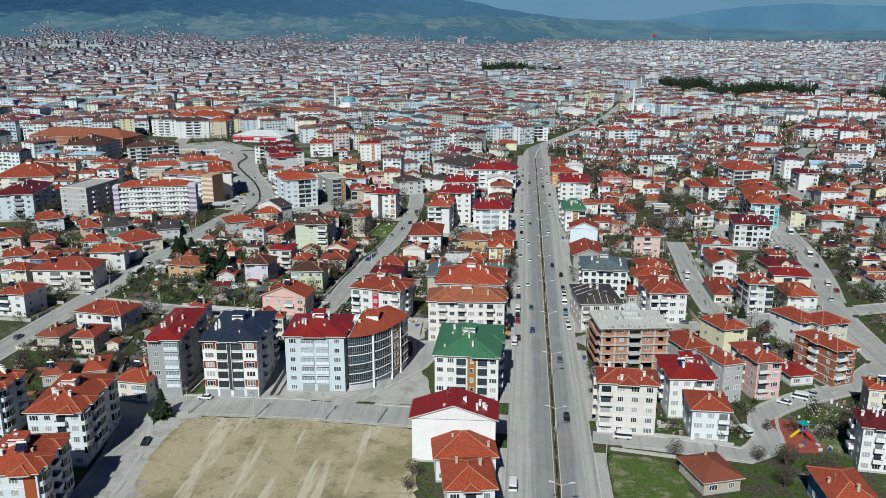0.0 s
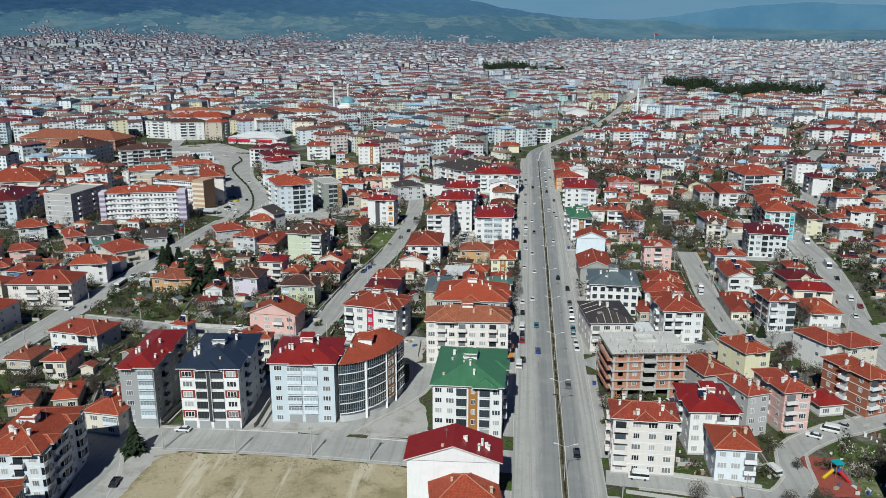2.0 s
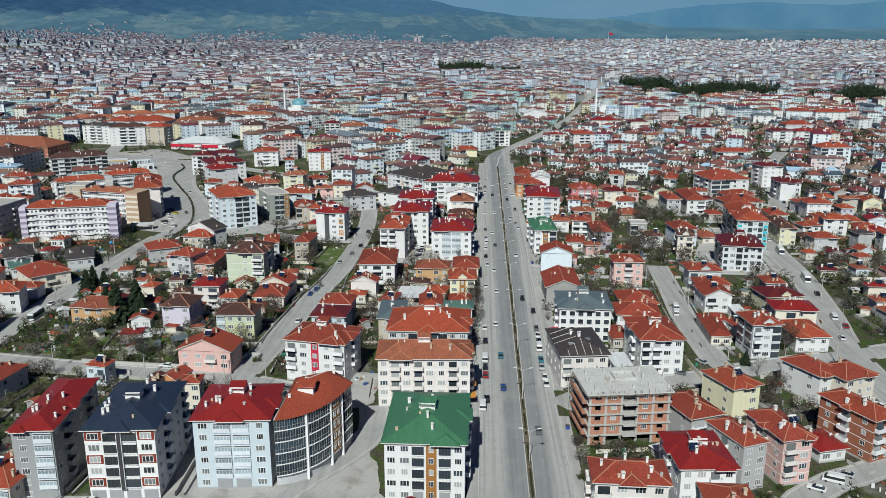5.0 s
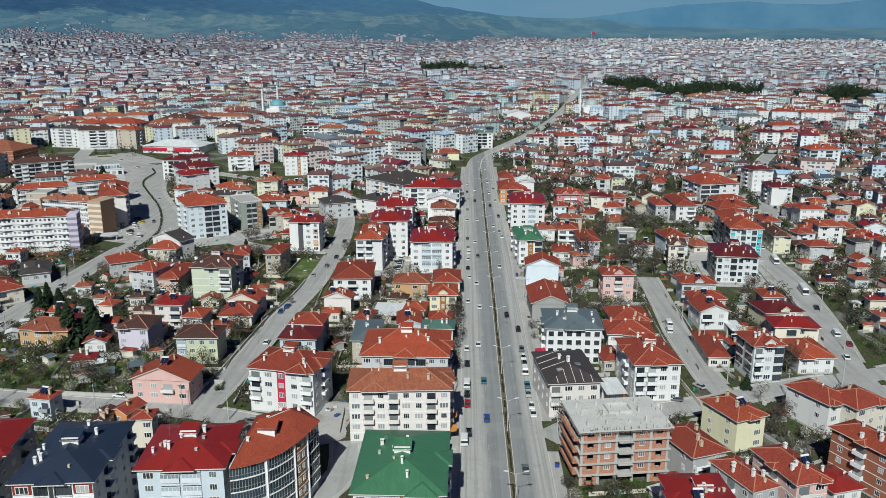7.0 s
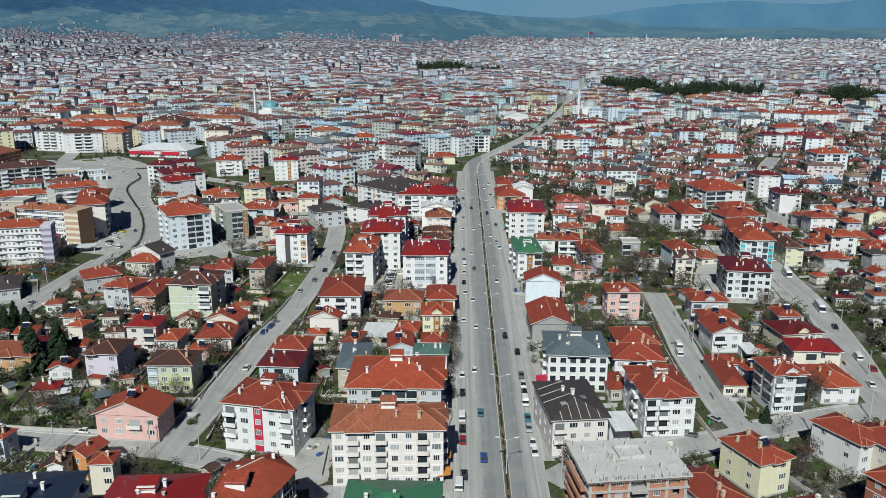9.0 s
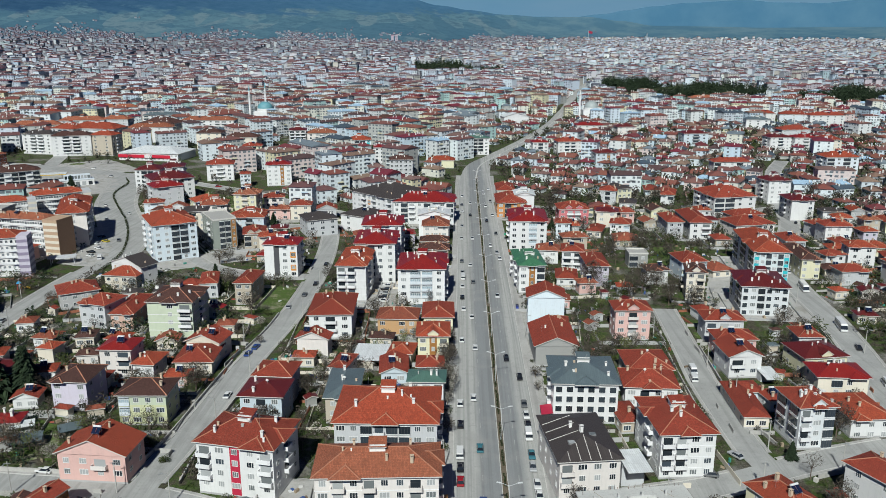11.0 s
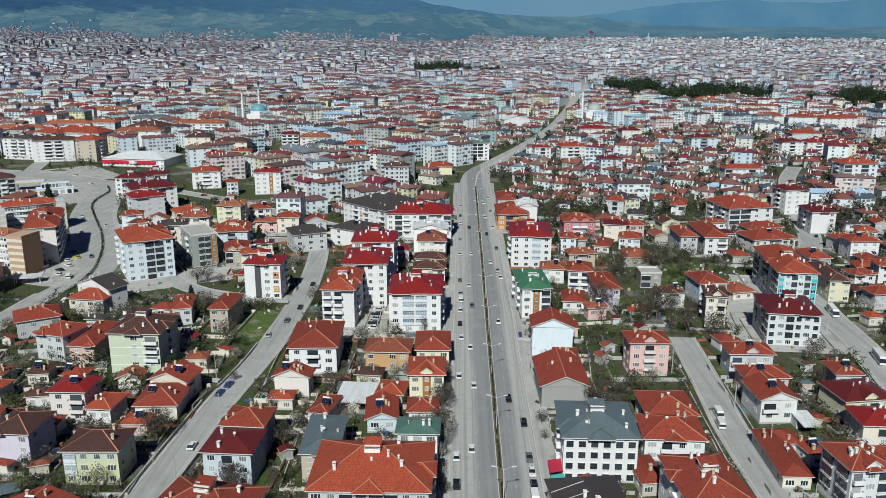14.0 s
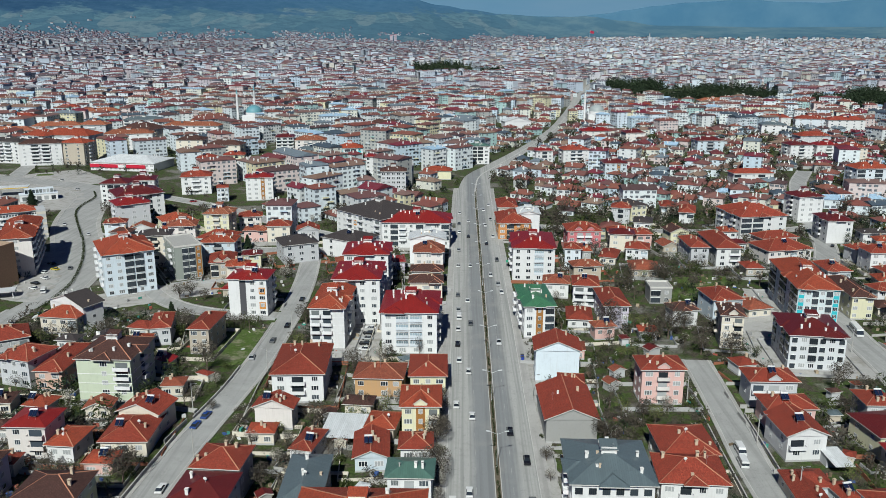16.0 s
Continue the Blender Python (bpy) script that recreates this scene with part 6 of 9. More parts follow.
def shell_block():
    """A block under construction: bare slabs and columns with brick infill."""
    w, d, n = 21.5, 15.5, 5
    home = thing("unfinished_building", 36.2, 243.2, 0, 8, "unfinished five-storey block of concrete slabs and red brick", "building")
    c, s = math.cos(radians(8)), math.sin(radians(8))
    FOOTPRINTS.append((36.2 - s * d / 2, 243.2 + c * d / 2, c, s, w / 2, d / 2))
    PALE = plaster("fresh_concrete", (0.58, 0.58, 0.56), 0.5)
    brick = Nodes("hollow_brick")
    v = brick.coords("UV")
    b = brick.add("ShaderNodeTexBrick", Vector=v, Color1=(0.36, 0.12, 0.065, 1), Color2=(0.50, 0.215, 0.12, 1), Mortar=(0.42, 0.38, 0.33, 1), Scale=1.0)
    for key, value in (("Mortar Size", 0.015), ("Brick Width", 0.3), ("Row Height", 0.2)):
        b.inputs[key].default_value = value
    brick.bump(b.outputs["Fac"], 0.4, 0.02)
    brick_mat = brick.finish(b.outputs["Color"], 0.9, 0.0, 0.2)
    for k in range(1, n + 1):
        g = Geo()
        o = 0.7 if k == n else 0.35
        g.box(-w / 2 - o, w / 2 + o, -o, d + o, k * FLOOR - 0.3, k * FLOOR)
        part("slab", g.mesh("slab", PALE if k == n else CONCRETE), home)
    col = Geo()
    col.box(-0.3, 0.3, -0.3, 0.3, 0, 1)
    post = col.mesh("column", CONCRETE)
    xs, ys = [-w / 2 + 0.35 + i * (w - 0.7) / 5 for i in range(6)], [0.35, d / 2, d - 0.35]
    for x in xs:
        for y in ys:
            part("column", post, home, Matrix.LocRotScale((x, y, 0), None, (1, 1, n * FLOOR - 0.3)))
    for fl in range(n):
        z0, z1 = fl * FLOOR + 0.0, fl * FLOOR + FLOOR - 0.3
        for i in range(5):
            if i == 2 or fl == 0 and i in (1, 3):
                continue
            a, b2 = xs[i] + 0.3, xs[i + 1] - 0.3
            m = (a + b2) / 2
            g = Geo()
            g.box(a, m - 0.75, 0.2, 0.42, z0, z1)
            g.box(m - 0.75, m + 0.75, 0.2, 0.42, z0, z0 + 0.95)
            g.box(m - 0.75, m + 0.75, 0.2, 0.42, z0 + 2.2, z1)
            g.box(m + 0.75, b2, 0.2, 0.42, z0, z1)
            part("brick_infill", g.mesh("brick_infill", brick_mat), home)
            if i in (1, 3) and fl > 0:
                part("window", WINDOW, home, Matrix.LocRotScale((m, 0.26, z0 + 0.95), None, (1.5, 1, 1.25)))
        for side, x in ((-1, xs[0]), (1, xs[-1])):
            for a, b2 in ((0.65, d / 2 - 0.3), (d / 2 + 0.3, d - 0.65)):
                g = Geo()
                if fl % 2:
                    g.box(x - 0.1, x + 0.1, a, b2, z0, z1)
                else:
                    g.box(x - 0.1, x + 0.1, a, a + 1.8, z0, z1)
                    g.box(x - 0.1, x + 0.1, a + 1.8, b2, z0, z0 + 0.9)
                part("brick_infill", g.mesh("brick_infill", brick_mat), home)
        g = Geo()
        if fl:
            g.box(-w / 2 - 1.5, -w / 2 - 0.35, 1, d - 2, z0 - 0.3, z0 - 0.05)
            g.box(-w / 2 - 1.5, -w / 2 - 1.4, 1, d - 2, z0 - 0.05, z0 + 0.75)
            part("balcony", g.mesh("balcony", brick_mat), home)
        if fl:
            g = Geo()
            g.box(xs[2] + 0.3, xs[3] - 0.3, -1.3, 0.3, z0 - 0.3, z0 - 0.1)
            part("balcony_slab", g.mesh("balcony_slab", CONCRETE), home)
    rnd = random.Random(5)
    top = n * FLOOR
    g = Geo()
    for k in range(90):
        x, y = rnd.uniform(-w / 2, w / 2), rnd.choice((-0.7, -0.5, d + 0.5)) if k < 70 else rnd.uniform(0, d)
        g.bar((x, y, top), (x + rnd.uniform(-0.15, 0.15), y, top + rnd.uniform(0.4, 1.1)), 0.035, sides=3)
    tagged(part("reinforcement", g.mesh("reinforcement", plain("rusty_bar", (0.16, 0.09, 0.06), 0.8)), home), "rusty bars standing out of the slab", kind="stuff")
    g = Geo()
    edge = [(-w / 2 - 0.8 + k * 0.42, -0.8, 0, -0.5) for k in range(int((w + 1.6) / 0.42))] + [(-w / 2 - 0.8, k * 0.42, -0.5, 0) for k in range(int(d / 0.42))] + [(w / 2 + 0.8, k * 0.42, 0.5, 0) for k in range(int(d / 0.42))]
    for x, y, ox, oy in edge:
        drop = rnd.uniform(0.7, 1.5)
        g.bar((x, y, top - 0.28), (x - ox * rnd.uniform(0.6, 1.3), y - oy * rnd.uniform(0.6, 1.3), top - 0.3 - drop), 0.07, sides=3)
        if rnd.random() < 0.8:
            g.box(x - 0.22, x + 0.22, y - 0.05 + oy * 0.2, y + 0.05 + oy * 0.2, top - 0.42 - rnd.uniform(0, 0.25), top - 0.28)
    tagged(part("formwork_prop", g.mesh("formwork_prop", plain("grey_timber", (0.20, 0.175, 0.15), 0.9, spread=0.4)), home), "grey timber props under the top slab", kind="stuff")
    for k in range(14):
        g = Geo()
        x, y = -w / 2 + 2 + (k % 5) * 4.9 + rnd.uniform(-0.6, 0.6), 2.5 + (k // 5) * 5.0 + rnd.uniform(-0.8, 0.8)
        g.box(x, x + rnd.uniform(0.3, 0.5), y, y + rnd.uniform(0.3, 0.9), top, top + rnd.uniform(0.7, 1.5))
        part("column_stub", g.mesh("column_stub", PALE), home)
    g = Geo()
    g.prism([(-1.8, 7.5), (4.2, 7.5), (4.2, 7.8), (-1.5, 7.8), (-1.5, 12.2), (4.2, 12.2), (4.2, 12.5), (-1.8, 12.5)], top, top + 0.7)
    part("stair_core", g.mesh("stair_core", PALE), home)
    for k in range(9):
        g = Geo()
        g.box(-1.7, 1.7, -0.06, 0.06, 0, 0.05)
        part("plank", g.mesh("plank", plain("pale_timber", (0.42, 0.38, 0.31), 0.9)), home, pose(rnd.uniform(-10, 10), rnd.uniform(1, 14), top + 0.02, 0, 0, rnd.uniform(0, 180)))
    for x, y, a, b2 in ((-3, 6, 2.4, 0.25), (4, 9, 0.25, 2.6), (-8, 10, 1.6, 0.25), (8, 4, 2.0, 0.25)):
        g = Geo()
        g.box(x, x + a, y, y + b2, top, top + 0.5)
        part("formwork", g.mesh("formwork", CONCRETE), home)


shell_block()


def mosque(x, y, r, dome_mat, minarets, label):
    z = lift(x, y)
    home = thing("mosque", x, y, z, 0, label, "mosque")
    FOOTPRINTS.append((x, y, 1, 0, r * 1.5, r * 1.5))
    g = Geo()
    g.box(-r * 1.25, r * 1.25, -r * 1.25, r * 1.25, 0, r * 1.0)
    part("hall", g.mesh("hall", WALL_MATS["blank"]), home)
    g = Geo()
    g.prism([(r * 1.05 * math.cos(a), r * 1.05 * math.sin(a)) for a in [2 * math.pi * i / 16 for i in range(16)]], r, r * 1.35)
    part("drum", g.mesh("drum", WALL_MATS["white"]), home)
    g = Geo()
    rings, sides = 7, 24
    for j in range(rings):
        e = j / rings * math.pi / 2
        g.v += [(r * math.cos(e) * math.cos(2 * math.pi * i / sides), r * math.cos(e) * math.sin(2 * math.pi * i / sides), r * 1.35 + 0.85 * r * math.sin(e)) for i in range(sides)]
    g.v.append((0, 0, r * 2.2))
    g.f = [(j * sides + i, j * sides + (i + 1) % sides, (j + 1) * sides + (i + 1) % sides, (j + 1) * sides + i) for j in range(rings - 1) for i in range(sides)]
    g.f += [((rings - 1) * sides + i, (rings - 1) * sides + (i + 1) % sides, rings * sides) for i in range(sides)]
    g.m = [0] * len(g.f)
    part("dome", g.mesh("dome", dome_mat, smooth=True), home)
    for mx, my, mh in minarets:
        g = Geo()
        g.bar((mx, my, 0), (mx, my, mh * 0.68), 1.5, sides=10, r2=1.2)
        part("minaret", g.mesh("minaret", WALL_MATS["blank"]), home)
        g = Geo()
        g.bar((mx, my, mh * 0.66), (mx, my, mh * 0.71), 1.3, r2=2.0, sides=10)
        g.bar((mx, my, mh * 0.71), (mx, my, mh * 0.84), 1.0, sides=10)
        part("gallery", g.mesh("gallery", WALL_MATS["white"]), home)
        g = Geo()
        g.bar((mx, my, mh * 0.84), (mx, my, mh), 1.25, r2=0.05, sides=10)
        part("spire", g.mesh("spire", dome_mat), home)


def far_hall(x, y, turn, w, d, h, roof, label):
    """A long hall far out in the town: walls, a low curved roof and a row of doors."""
    home = thing("hall", x, y, lift(x, y) - 0.5, turn, label, "building")
    FOOTPRINTS.append((x, y + d / 2, 1, 0, w / 2, d / 2))
    g = Geo()
    g.box(-w / 2, w / 2, 0, d, 0, h)
    part("wall", g.mesh("wall", FAR_HALL_WALL), home)
    g = Geo()
    arc = [(-w / 2 - 0.8 + (w + 1.6) * k / 10, h + 0.14 * w ** 0.9 * math.sin(math.pi * k / 10) + 0.3) for k in range(11)]
    for (ax, az), (bx, bz) in zip(arc, arc[1:]):
        g.poly([(ax, -0.8, az), (bx, -0.8, bz), (bx, d + 0.8, bz), (ax, d + 0.8, az)], 0)
        g.poly([(ax, -0.5, h), (bx, -0.5, h), (bx, -0.5, bz), (ax, -0.5, az)], 1)
    part("roof", g.mesh("roof", roof, FAR_HALL_WALL), home)
    for k in range(4):
        g = Geo()
        px = (k - 1.5) * w / 4.5
        g.box(px - w / 14, px + w / 14, -0.15, 0.1, 0, h * 0.7)
        part("door", g.mesh("door", DARK), home)


FAR_HALL_WALL = plain("hall_render", (0.50, 0.56, 0.60), 0.8)
FAR_GREEN, FAR_WHITE = plain("hall_green_sheet", (0.045, 0.27, 0.22), 0.6), plain("hall_white_sheet", (0.68, 0.74, 0.78), 0.6)
far_hall(-1560, 2870, 28, 78, 40, 8, FAR_GREEN, "long far market hall with a green sheet roof")
far_hall(-1680, 2850, 28, 66, 40, 8, FAR_GREEN, "long far market hall with a green sheet roof")
far_hall(-445, 3560, 6, 44, 40, 8, FAR_WHITE, "far sports hall with a white arched roof")
far_hall(-372, 3600, 6, 40, 38, 8, FAR_WHITE, "far sports hall with a white arched roof")
far_hall(330, 2240, -8, 34, 40, 9, FAR_WHITE, "far workshop hall with a white arched roof")
far_hall(430, 2330, -8, 38, 36, 9, FAR_WHITE, "far workshop hall with a white arched roof")
far_hall(520, 2190, -12, 30, 36, 8, FAR_WHITE, "far workshop hall with a white arched roof")
far_hall(600, 2500, -12, 40, 36, 9, FAR_WHITE, "far workshop hall with a white arched roof")


def tower_block(bearing, u, w, h, label):
    x, y, z = hill_point(bearing, u)
    home = thing("tower_block", x, y, z - 2, 8, label, "building")
    g = Geo()
    g.box(-w / 2, w / 2, -w / 2, w / 2, 0, h)
    part("wall", g.mesh("wall", plain("rose_render", (0.50, 0.42, 0.50), 0.8)), home)
    for fl in range(int(h / 3.4)):
        g = Geo()
        g.box(-w * 0.42, w * 0.42, -w / 2 - 0.2, -w / 2 + 0.1, fl * 3.4 + 1.2, fl * 3.4 + 2.4)
        part("window_band", g.mesh("window_band", GLASS), home)
    g = Geo()
    g.box(-w / 2 - 0.5, w / 2 + 0.5, -w / 2 - 0.5, w / 2 + 0.5, h, h + 1.2)
    part("roof", g.mesh("roof", plain("rose_roof", (0.42, 0.16, 0.22), 0.8)), home)


tower_block(-4.66, 0.16, 11, 24, "pinkish tower block alone on the far slope")
tower_block(-4.40, 0.16, 11, 28, "pinkish tower block alone on the far slope")

# a great flag on its pole and a slim stack, far off in the centre
fx, fy = 4050 * math.sin(radians(8.3)), 4050 * math.cos(radians(8.3))
flag = thing("flagpole", fx, fy, lift(fx, fy), 0, "very tall white flagpole with a red flag", "flagpole")
g = Geo()
g.bar((0, 0, -1), (0, 0, 50), 0.9, r2=0.5, sides=8)
part("pole", g.mesh("pole", plain("flagpole_paint", (0.6, 0.62, 0.65), 0.5)), flag)
g = Geo()
g.v = [(0.6 + 18 * i / 8, 0.9 * math.sin(i * 1.1) + 0.3 * j, 49 - 11 * j - 0.5 * i) for j in range(2) for i in range(9)]
g.f = [(9 + i, 10 + i, i + 1, i) for i in range(8)] + [(i, i + 1, 10 + i, 9 + i) for i in range(8)]
g.m = [0] * 16
part("cloth", g.mesh("cloth", plain("red_cloth", (0.62, 0.05, 0.12), 0.8)), flag)
sx, sy = 3500 * math.sin(radians(12.0)), 3500 * math.cos(radians(12.0))
stack = thing("factory_chimney", sx, sy, lift(sx, sy), 0, "slim pale factory chimney far off in the town", "chimney")
g = Geo()
g.bar((0, 0, -1), (0, 0, 52), 2.2, r2=1.3, sides=10)
part("shaft", g.mesh("shaft", plain("stack_render", (0.55, 0.60, 0.64), 0.8)), stack)
g = Geo()
g.bar((0, 0, 52), (0, 0, 54), 1.6, sides=10)
part("rim", g.mesh("rim", DARK), stack)

mosque(-245, 1120, 9.5, plain("teal_dome", (0.14, 0.33, 0.38), 0.5), [(-15, -16, 42), (-3, 16, 44)], "white mosque with teal dome and two slender minarets")
mosque(163, 1150, 9, plain("grey_dome", (0.36, 0.40, 0.40), 0.5), [(-15, -4, 40)], "pale mosque with grey dome and one minaret")

# the red band over the store's front
sign = thing("shop_sign", -263.1, 777.3, 0, -8.9, "long red fascia band on a white store", "sign")
g = Geo()
g.box(-27, 20, -0.1, 0.45, 2.6, 5.2)
part("board", g.mesh("board", plain("red_fascia", (0.55, 0.02, 0.05), 0.5)), sign)
g = Geo()
g.box(-3, 4, -0.2, -0.1, 2.8, 5.0)
part("logo", g.mesh("logo", WHITE), sign, label="plain white emblem block")


# ---------------------------------------------------------------- more houses of the inner town
rnd = random.Random(21)
ROOF_PICK = ["tile"] * 9 + ["orange"] * 5 + ["old"] * 5 + ["dkred", "red", "red", "brown", "brown", "dark", "terra"]
WALL_PICK = ["white"] * 5 + ["cream"] * 4 + ["palegrey", "beige", "pinkwhite", "yellow", "paleblue", "greyplain", "pink", "lavender", "palewhite"]
OPEN_LOTS = [(-120, 300, 34, 18), (-78, 418, 16, 20), (100, 488, 18, 24), (-130, 588, 26, 18), (-35, 428, 9, 22), (118, 440, 24, 50), (70, 470, 16, 26), (88, 425, 20, 14), (-55, 190, 45, 60),
             (34, 172, 14, 22), (78, 205, 16, 20), (-130, 470, 34, 24), (-205, 560, 22, 50), (-40, 275, 9, 14), (-320, 740, 60, 50), (-215, 508, 22, 22), (-186, 436, 15, 20), (-186, 482, 14, 14), (-246, 540, 32, 26), (-120, 450, 22, 14), (88, 275, 16, 18), (112, 395, 10, 14)]
made = 0
yy = 322.0
while yy < 575 and made < 165:
    xx = -0.60 * yy - 20 + rnd.uniform(0, 8)
    while xx < 0.52 * yy + 10:
        x, y = xx + rnd.uniform(-3, 3), yy + rnd.uniform(-3, 3)
        small = y < 440
        w, d = (rnd.uniform(6.5, 9), rnd.uniform(6, 8.5)) if small else (rnd.uniform(8.5, 14), rnd.uniform(8, 12))
        r = 0.5 * max(w, d)
        skip = any(abs(x - ox) < ow and abs(y - oy) < oh for ox, oy, ow, oh in OPEN_LOTS)
        if not skip and rnd.random() < (0.85 if small and x < -90 else 0.55 if small else 0.95) and cleared(x, y + d / 2, r * 0.8) and not filled(x, y + d / 2, r * 0.92):
            n = rnd.choice((1, 1, 1.5)) if small else rnd.choice((1, 1.5, 2, 2, 2, 3)) if x > -110 else rnd.choice((2, 2, 3, 3, 4, 5) if y > 500 else (1, 2, 2, 3))
            if n >= 4:
                w, d = w * 1.35, d * 1.3
            building(x, y, rnd.uniform(-10, 14), w, d, n, rnd.choice(ROOF_PICK), rnd.choice(WALL_PICK), form="gable" if rnd.random() < 0.15 else "hip", seed=made, detail=0 if y > 400 else 1,
                     bays="ww" if n < 4 else "wbw")
            made += 1
        xx += 14.5
    yy += 15.0


rnd = random.Random(8)
sheds = 0
for _ in range(1500):
    y = rnd.uniform(215, 440)
    x = rnd.uniform(-0.58 * y, 0.5 * y)
    if sheds >= 58:
        break
    if not cleared(x, y, 3.0) or filled(x, y, 3.2) or any(abs(x - ox) < ow and abs(y - oy) < oh for ox, oy, ow, oh in ((-35, 428, 9, 22), (118, 440, 24, 50), (-130, 470, 34, 24), (-40, 275, 9, 14), (-55, 200, 60, 62), (30, 230, 14, 60), (-78, 418, 14, 24), (74, 372, 9, 30))):
        continue
    building(x, y, rnd.uniform(-30, 30), rnd.uniform(3.2, 5.5), rnd.uniform(2.8, 4.2), 0.7, rnd.choice(("old", "tile", "slate", "white", "dkred", "old", "brown")), rnd.choice(("beige", "greyplain", "palegrey", "concrete", "cream")), form=rnd.choice(("gable", "hip")), bays="_", seed=500 + sheds, detail=1)
    sheds += 1


